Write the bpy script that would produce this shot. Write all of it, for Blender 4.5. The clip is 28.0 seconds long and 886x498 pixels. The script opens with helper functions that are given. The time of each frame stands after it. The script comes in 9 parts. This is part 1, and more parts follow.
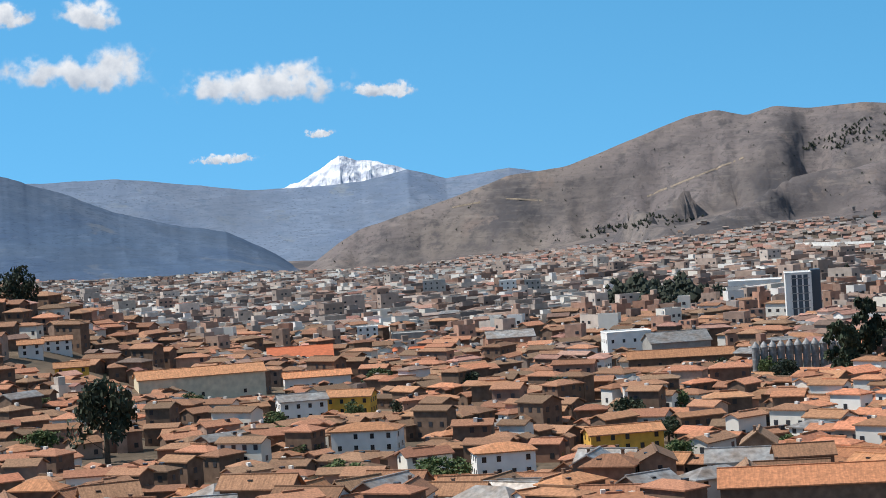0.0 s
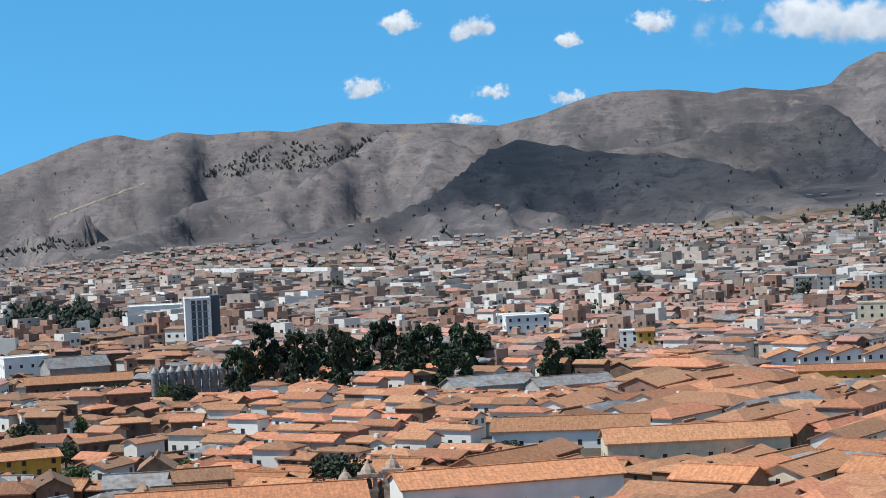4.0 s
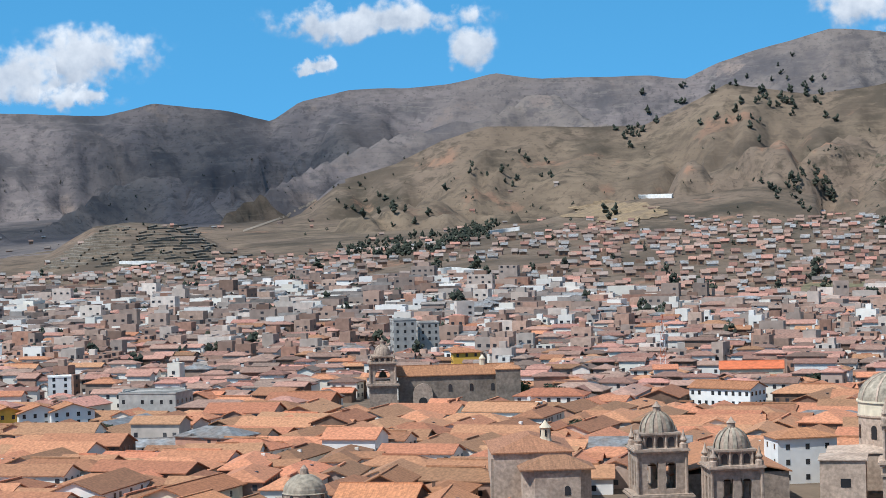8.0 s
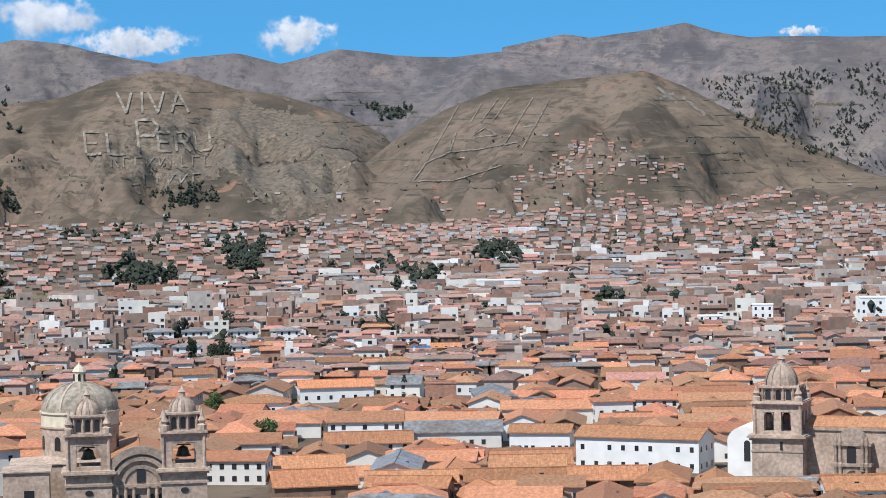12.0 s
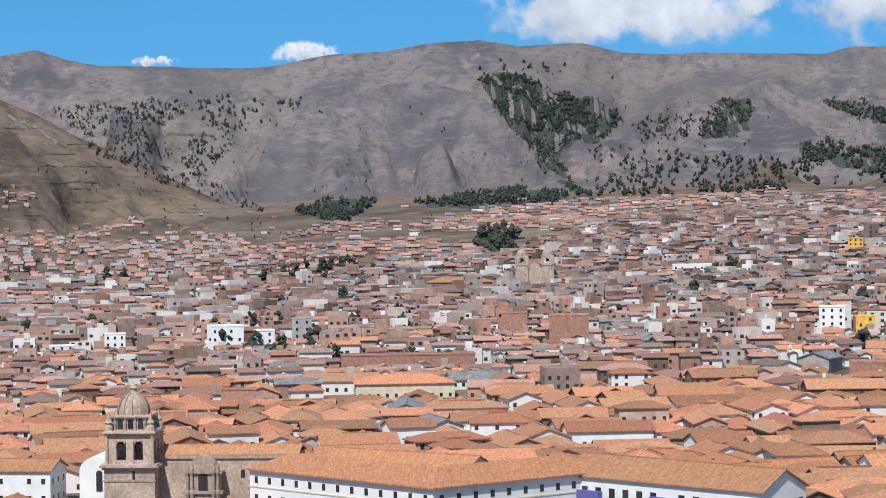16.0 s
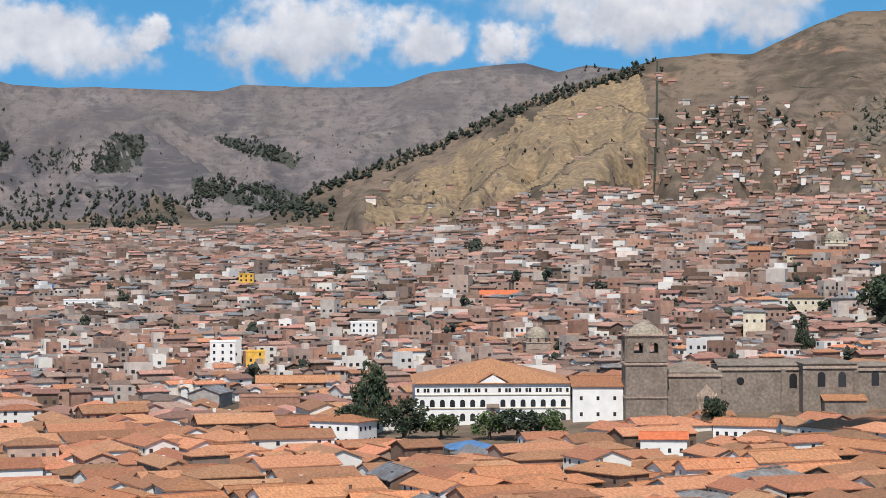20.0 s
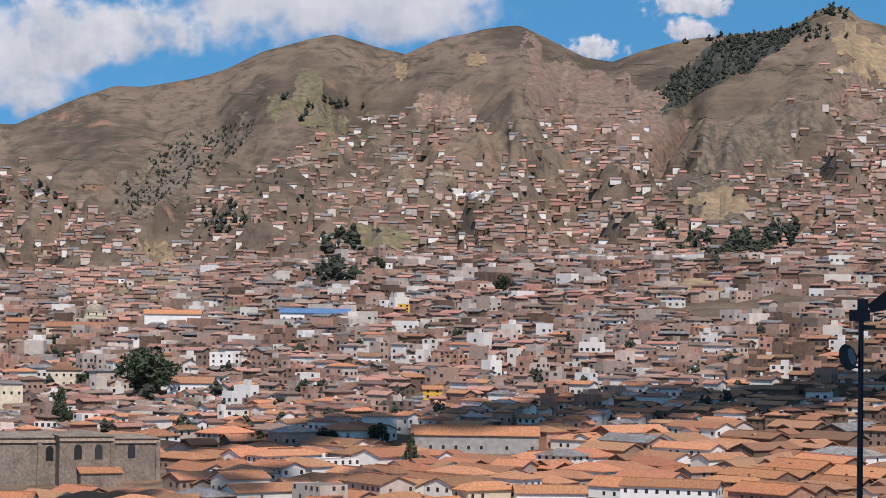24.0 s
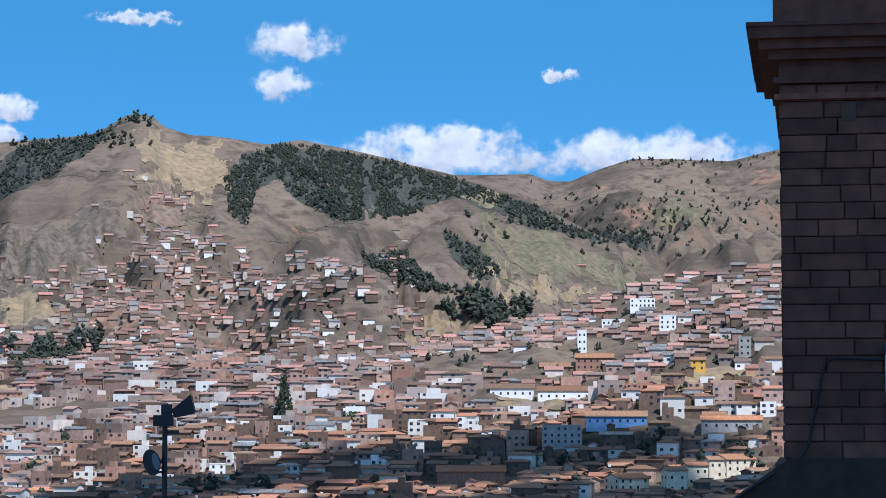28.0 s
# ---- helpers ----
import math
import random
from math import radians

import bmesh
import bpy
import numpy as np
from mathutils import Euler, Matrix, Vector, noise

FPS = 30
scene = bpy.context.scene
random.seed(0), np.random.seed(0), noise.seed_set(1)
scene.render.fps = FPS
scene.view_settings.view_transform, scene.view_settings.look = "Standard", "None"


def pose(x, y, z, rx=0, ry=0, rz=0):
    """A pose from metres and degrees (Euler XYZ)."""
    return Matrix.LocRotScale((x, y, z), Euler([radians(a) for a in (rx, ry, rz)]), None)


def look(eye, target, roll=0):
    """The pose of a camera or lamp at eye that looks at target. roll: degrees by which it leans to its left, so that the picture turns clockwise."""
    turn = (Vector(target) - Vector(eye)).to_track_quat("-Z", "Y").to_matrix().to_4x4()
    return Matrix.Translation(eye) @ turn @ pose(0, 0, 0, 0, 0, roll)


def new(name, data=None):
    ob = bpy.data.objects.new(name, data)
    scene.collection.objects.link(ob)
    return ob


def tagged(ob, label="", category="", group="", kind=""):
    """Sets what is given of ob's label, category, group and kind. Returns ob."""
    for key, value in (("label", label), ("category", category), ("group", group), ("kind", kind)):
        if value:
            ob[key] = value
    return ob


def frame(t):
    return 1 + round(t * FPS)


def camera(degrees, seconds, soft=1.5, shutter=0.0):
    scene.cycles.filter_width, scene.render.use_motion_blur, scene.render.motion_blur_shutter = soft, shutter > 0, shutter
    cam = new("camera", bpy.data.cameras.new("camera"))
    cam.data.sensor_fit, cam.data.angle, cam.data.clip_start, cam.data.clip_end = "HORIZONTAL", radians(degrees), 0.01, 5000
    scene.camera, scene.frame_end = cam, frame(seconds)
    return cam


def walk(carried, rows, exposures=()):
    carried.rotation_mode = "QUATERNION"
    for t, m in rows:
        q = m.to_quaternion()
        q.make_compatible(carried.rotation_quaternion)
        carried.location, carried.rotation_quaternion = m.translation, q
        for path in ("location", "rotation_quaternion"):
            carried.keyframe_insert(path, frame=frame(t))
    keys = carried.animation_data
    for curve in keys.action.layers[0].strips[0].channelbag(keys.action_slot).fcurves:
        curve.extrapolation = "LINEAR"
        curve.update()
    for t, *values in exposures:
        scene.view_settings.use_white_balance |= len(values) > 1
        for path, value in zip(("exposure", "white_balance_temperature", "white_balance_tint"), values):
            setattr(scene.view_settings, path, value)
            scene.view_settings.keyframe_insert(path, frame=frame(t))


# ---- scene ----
# The camera turns on one spot, on a terrace above a city in a valley.
EYE_Z = 70.0
cam = camera(21.55, 28.0, soft=0.9)
PATH = [  # seconds, bearing, height of the axis, lean, all in degrees
    (0, -0.079, -1.882, -3.593), (0.5, 1.419, -1.892, -3.507), (1, 3.396, -1.921, -3.351), (1.5, 5.447, -1.946, -3.166),
    (2, 7.503, -1.975, -3.069), (2.5, 9.524, -2.016, -2.958), (4.5, 17.754, -2.130, -2.245), (5, 21.760, -2.242, -2.020),
    (5.5, 23.738, -2.072, -2.022), (6, 24.044, -1.663, -1.939), (6.5, 26.715, -1.405, -1.870), (7, 30.176, -1.443, -1.781),
    (7.5, 33.611, -1.441, -1.698), (8, 36.817, -1.291, -1.547), (8.5, 39.781, -1.135, -1.398), (9, 42.498, -1.100, -1.295),
    (9.5, 45.127, -1.179, -1.258), (10, 47.746, -1.256, -1.234), (10.5, 50.230, -1.316, -1.179), (11, 52.527, -1.361, -1.114),
    (11.5, 54.651, -1.411, -1.090), (12, 56.720, -1.456, -1.068), (12.5, 58.765, -1.503, -1.008), (14.5, 66.770, -1.492, -0.732),
    (15, 68.720, -1.376, -0.628), (15.5, 70.659, -1.179, -0.671), (16, 72.575, -0.983, -0.741), (16.5, 74.499, -0.784, -0.826),
    (17, 76.422, -0.593, -0.829), (17.5, 78.351, -0.406, -0.830), (18, 80.254, -0.209, -0.807), (18.5, 82.118, -0.090, -0.751),
    (19, 83.940, -0.161, -0.601), (19.5, 85.718, -0.311, -0.422), (20, 87.466, -0.233, -0.186), (20.5, 89.174, 0.074, 0.046),
    (22.5, 96.439, 1.202, 1.111), (23, 99.352, 1.266, 1.216), (23.5, 102.389, 1.264, 0.888), (24, 105.518, 1.639, 0.780),
    (24.5, 108.289, 2.375, 0.840), (25, 110.727, 2.928, 0.820), (25.5, 112.908, 3.254, 0.707), (26, 114.973, 3.446, 0.687),
    (26.5, 116.928, 3.643, 0.590), (27, 118.766, 3.834, 0.518), (27.5, 120.878, 4.092, 0.224), (28, 122.513, 4.356, -0.014),
]
walk(cam, [(t, pose(0, 0, EYE_Z, 90 + el, 0, -az) @ pose(0, 0, 0, 0, 0, lean)) for t, az, el, lean in PATH],
     exposures=[(0, 0.08, 6450, 10), (5, 0.08, 5980, 7), (11, 0.09, 5950, 10), (17, 0.06, 6150, 11), (20, -0.02, 6450, 13), (23, -0.2, 6600, 14), (25, -0.02, 6150, 22), (26.5, 0.04, 5800, 24), (28, 0.14, 5500, 13)])


# ---- light ----
SUN_AZ, SUN_EL = -86.0, 54.0
world = bpy.data.worlds.new("world")
scene.world = world
world.use_nodes = True
nodes, wire = world.node_tree.nodes, world.node_tree.links.new
sky = nodes.new("ShaderNodeTexSky")
sky.sky_type, sky.sun_disc = "NISHITA", False
sky.sun_elevation, sky.sun_rotation = radians(SUN_EL), radians(SUN_AZ)
sky.altitude, sky.air_density, sky.dust_density, sky.ozone_density = 3400, 1.2, 0.0, 3.0
lift = nodes.new("ShaderNodeMapping")  # thin mountain air: the deep blue reaches down to the ridges
lift.vector_type = "TEXTURE"
lift.inputs["Location"].default_value = (0, 0, -0.26)
wire(nodes.new("ShaderNodeTexCoord").outputs["Generated"], lift.inputs["Vector"])
wire(lift.outputs[0], sky.inputs["Vector"])
rich = nodes.new("ShaderNodeHueSaturation")
rich.inputs["Hue"].default_value, rich.inputs["Saturation"].default_value = 0.478, 1.22
wire(sky.outputs[0], rich.inputs["Color"])
back = nodes["Background"]
back.inputs["Strength"].default_value = 0.184
# The fair-weather clouds go on overhead.
split, flat_x, flat_y, plane, puffs, cover, above, both, over = (nodes.new("ShaderNode" + q) for q in ("SeparateXYZ", "Math", "Math", "CombineXYZ", "TexNoise", "MapRange", "MapRange", "Math", "Mix"))
wire(nodes["Texture Coordinate"].outputs["Generated"], split.inputs[0])
for node, axis in ((flat_x, 0), (flat_y, 1)):
    node.operation = "DIVIDE"
    wire(split.outputs[axis], node.inputs[0])
    wire(split.outputs[2], node.inputs[1])
    wire(node.outputs[0], plane.inputs[axis])
wire(plane.outputs[0], puffs.inputs["Vector"])
puffs.inputs["Scale"].default_value, puffs.inputs["Detail"].default_value = 1.6, 6
cover.inputs[1].default_value, cover.inputs[2].default_value = 0.45, 0.58
above.inputs[1].default_value, above.inputs[2].default_value = 0.30, 0.45
both.operation = "MULTIPLY"
wire(puffs.outputs[0], cover.inputs[0])
wire(split.outputs[2], above.inputs[0])
wire(cover.outputs[0], both.inputs[0])
wire(above.outputs[0], both.inputs[1])
over.data_type = "RGBA"
over.inputs[7].default_value = (1.9, 1.9, 1.9, 1)
wire(both.outputs[0], over.inputs[0])
wire(rich.outputs[0], over.inputs[6])
wire(over.outputs[2], back.inputs["Color"])
sun_data = bpy.data.lights.new("sun", "SUN")
sun_data.energy, sun_data.angle, sun_data.color = 4.7, radians(0.53), (1.0, 0.95, 0.87)
sun = new("sun", sun_data)
sun_way = Vector((math.sin(radians(SUN_AZ)) * math.cos(radians(SUN_EL)), math.cos(radians(SUN_AZ)) * math.cos(radians(SUN_EL)), math.sin(radians(SUN_EL))))
sun.matrix_world = look(sun_way * 3000, (0, 0, 0))


# ---- materials ----
def mat(name, colour, rough=0.85, vary=0.0, grain=0.0, grain_size=2.0, metal=0.0, island=False, second=None, patch=0.0, patch_size=60.0, bump=0.0, bump_size=1.0, hue=0.0, streak=0.0):
    """A surface with one base colour, varied from piece to piece, in patches and in grain."""
    m = bpy.data.materials.new(name)
    m.use_nodes = True
    nt = m.node_tree
    bsdf = nt.nodes["Principled BSDF"]
    bsdf.inputs["Roughness"].default_value = rough
    bsdf.inputs["Metallic"].default_value = metal
    link, make = nt.links.new, nt.nodes.new
    rgb = make("ShaderNodeRGB")
    rgb.outputs[0].default_value = (*colour, 1)
    out = rgb.outputs[0]
    place = make("ShaderNodeNewGeometry")
    rnd = place.outputs["Random Per Island"] if island else make("ShaderNodeObjectInfo").outputs["Random"]
    if second:
        mix = make("ShaderNodeMix")
        mix.data_type = "RGBA"
        mix.inputs[7].default_value = (*second, 1)
        link(out, mix.inputs[6])
        if patch:
            n = make("ShaderNodeTexNoise")
            n.inputs["Scale"].default_value = 1.0 / patch_size
            n.inputs["Detail"].default_value = 5
            link(place.outputs["Position"], n.inputs["Vector"])
            ramp = make("ShaderNodeMapRange")
            ramp.inputs[1].default_value, ramp.inputs[2].default_value = 0.5 - 0.25 * (1.3 - patch), 0.5 + 0.25 * (1.3 - patch)
            link(n.outputs[0], ramp.inputs[0])
            link(ramp.outputs[0], mix.inputs[0])
        else:
            link(rnd, mix.inputs[0])
        out = mix.outputs[2]
    if vary or hue:
        hsv = make("ShaderNodeHueSaturation")
        spread = make("ShaderNodeMapRange")
        spread.inputs[3].default_value, spread.inputs[4].default_value = 1 - vary, 1 + vary
        wn = make("ShaderNodeTexWhiteNoise")
        wn.noise_dimensions = "1D"
        link(rnd, wn.inputs["W"])
        link(wn.outputs["Value"], spread.inputs[0])
        link(spread.outputs[0], hsv.inputs["Value"])
        if hue:
            spread_h = make("ShaderNodeMapRange")
            spread_h.inputs[3].default_value, spread_h.inputs[4].default_value = 0.5 - hue, 0.5 + hue
            link(rnd, spread_h.inputs[0])
            link(spread_h.outputs[0], hsv.inputs["Hue"])
        link(out, hsv.inputs["Color"])
        out = hsv.outputs[0]
    if grain:
        n = make("ShaderNodeTexNoise")
        n.inputs["Scale"].default_value = 1.0 / grain_size
        n.inputs["Detail"].default_value = 6
        link(place.outputs["Position"], n.inputs["Vector"])
        spread = make("ShaderNodeMapRange")
        spread.inputs[1].default_value, spread.inputs[2].default_value = 0.3, 0.7
        spread.inputs[3].default_value, spread.inputs[4].default_value = 1 - grain, 1 + grain
        link(n.outputs[0], spread.inputs[0])
        hsv = make("ShaderNodeHueSaturation")
        link(spread.outputs[0], hsv.inputs["Value"])
        link(out, hsv.inputs["Color"])
        out = hsv.outputs[0]
    if streak:  # courses of tiles, in the roof's own axes
        axes, squeeze, n = make("ShaderNodeTexCoord"), make("ShaderNodeMapping"), make("ShaderNodeTexNoise")
        squeeze.inputs["Scale"].default_value = (2.6, 0.3, 0.3)
        link(axes.outputs["Object"], squeeze.inputs["Vector"])
        link(squeeze.outputs[0], n.inputs["Vector"])
        n.inputs["Scale"].default_value, n.inputs["Detail"].default_value = 1.0, 3
        spread, hsv = make("ShaderNodeMapRange"), make("ShaderNodeHueSaturation")
        spread.inputs[1].default_value, spread.inputs[2].default_value = 0.35, 0.65
        spread.inputs[3].default_value, spread.inputs[4].default_value = 1 - streak, 1 + streak
        link(n.outputs[0], spread.inputs[0])
        link(spread.outputs[0], hsv.inputs["Value"])
        link(out, hsv.inputs["Color"])
        out = hsv.outputs[0]
    if bump:
        n = make("ShaderNodeTexNoise")
        n.inputs["Scale"].default_value = 1.0 / bump_size
        n.inputs["Detail"].default_value = 6
        link(place.outputs["Position"], n.inputs["Vector"])
        b = make("ShaderNodeBump")
        b.inputs["Strength"].default_value = 0.6
        b.inputs["Distance"].default_value = bump
        link(n.outputs[0], b.inputs["Height"])
        link(b.outputs[0], bsdf.inputs["Normal"])
    link(out, bsdf.inputs["Base Color"])
    return m


TILE = mat("terracotta_tile", (0.47, 0.205, 0.09), 0.9, 0.27, 0.26, 0.8, second=(0.36, 0.165, 0.085), hue=0.006, streak=0.15)
TILE_I = mat("terracotta_tile_rows", (0.47, 0.21, 0.10), 0.9, 0.34, 0.28, 0.8, island=True, second=(0.31, 0.15, 0.088), hue=0.012)
TILE_FAR = mat("mixed_rusty_roofs", (0.37, 0.195, 0.135), 0.9, 0.42, 0.25, 1.0, island=True, second=(0.22, 0.15, 0.125), hue=0.014)
TILE_OLD = mat("old_brown_tile", (0.37, 0.18, 0.09), 0.92, 0.32, 0.26, 0.5, second=(0.21, 0.12, 0.075), hue=0.008, streak=0.18)
TILE_OLD_I = mat("old_brown_tile_rows", (0.38, 0.185, 0.095), 0.92, 0.36, 0.28, 0.5, island=True, second=(0.20, 0.115, 0.075), hue=0.012)
WHITE = mat("whitewashed_plaster", (0.81, 0.79, 0.75), 0.9, 0.05, 0.07, 3.0)
WALL_I = mat("mixed_plaster_walls", (0.62, 0.54, 0.47), 0.9, 0.35, 0.15, 3.0, island=True, second=(0.27, 0.17, 0.125))
ADOBE = mat("adobe_wall", (0.19, 0.12, 0.082), 0.95, 0.30, 0.25, 1.5)
FLAT_I = mat("bare_concrete_roofs", (0.25, 0.23, 0.21), 0.9, 0.45, 0.2, 3.0, island=True, second=(0.27, 0.17, 0.13))
BRICK_I = mat("raw_brick_houses", (0.38, 0.20, 0.135), 0.9, 0.35, 0.2, 2.0, island=True, second=(0.38, 0.275, 0.215))
GLASS = mat("dark_window", (0.03, 0.032, 0.035), 0.25, 0.4)
GLASS_I = mat("dark_windows_far", (0.035, 0.035, 0.04), 0.3, 0.4, island=True)
STONE = mat("weathered_andesite", (0.32, 0.245, 0.19), 0.92, 0.12, 0.30, 0.8, second=(0.40, 0.305, 0.235), patch=0.6, patch_size=4.0, bump=0.15, bump_size=0.8)
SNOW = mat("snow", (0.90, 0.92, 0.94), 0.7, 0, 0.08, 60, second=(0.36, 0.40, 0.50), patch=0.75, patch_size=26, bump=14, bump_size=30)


def mesh_from(name, verts, faces, materials, face_mats=None, smooth=False):
    """A mesh from arrays: verts (n, 3), faces a list of index arrays of one width each."""
    me = bpy.data.meshes.new(name)
    verts = np.asarray(verts, dtype=np.float32)
    me.vertices.add(len(verts))
    me.vertices.foreach_set("co", verts.ravel())
    loops = np.concatenate([f.ravel() for f in faces]).astype(np.int32)
    sizes = np.concatenate([np.full(len(f), f.shape[1]) for f in faces])
    starts = np.concatenate([[0], np.cumsum(sizes)[:-1]]).astype(np.int32)
    me.loops.add(len(loops))
    me.loops.foreach_set("vertex_index", loops)
    me.polygons.add(len(sizes))
    me.polygons.foreach_set("loop_start", starts)
    if face_mats is not None:
        me.polygons.foreach_set("material_index", np.asarray(face_mats, dtype=np.int32))
    me.polygons.foreach_set("use_smooth", np.full(len(sizes), smooth))
    for m in materials:
        me.materials.append(m)
    me.update(calc_edges=True)
    me.validate()
    return me


# ---- the lie of the land ----
def hashed(ix, iy, seed):
    n = np.sin(ix * 127.1 + iy * 311.7 + seed * 74.7) * 43758.5453
    return n - np.floor(n)


def value_noise(x, y, seed=0):
    ix, iy = np.floor(x), np.floor(y)
    fx, fy = x - ix, y - iy
    fx, fy = fx * fx * (3 - 2 * fx), fy * fy * (3 - 2 * fy)
    a, b = hashed(ix, iy, seed), hashed(ix + 1, iy, seed)
    c, d = hashed(ix, iy + 1, seed), hashed(ix + 1, iy + 1, seed)
    return (a * (1 - fx) + b * fx) * (1 - fy) + (c * (1 - fx) + d * fx) * fy


def fbm(x, y, octaves=5, seed=0):
    total, amp = np.zeros_like(x), 0.5
    for k in range(octaves):
        total += amp * value_noise(x * 2 ** k, y * 2 ** k, seed + k)
        amp *= 0.5
    return total


FOOT_AZ = [-14, -1, 4, 8.5, 15, 23, 30, 37, 47, 56, 62, 67, 72, 80, 86, 92, 104, 111, 119, 128, 136]
FOOT_EL = [-1.9, -2.28, -2.0, -1.76, -1.84, -1.78, -1.5, -1.42, -1.24, -1.05, -1.3, -0.44, 0.04, 0.16, 0.0, 0.5, 1.17, 1.28, 1.38, 0.5, 0.5]
FOOT_R = [4000, 4000, 3700, 3200, 2700, 2500, 2300, 2200, 2150, 2100, 2100, 2300, 2500, 2300, 2000, 1750, 1500, 1450, 1350, 1200, 1100]
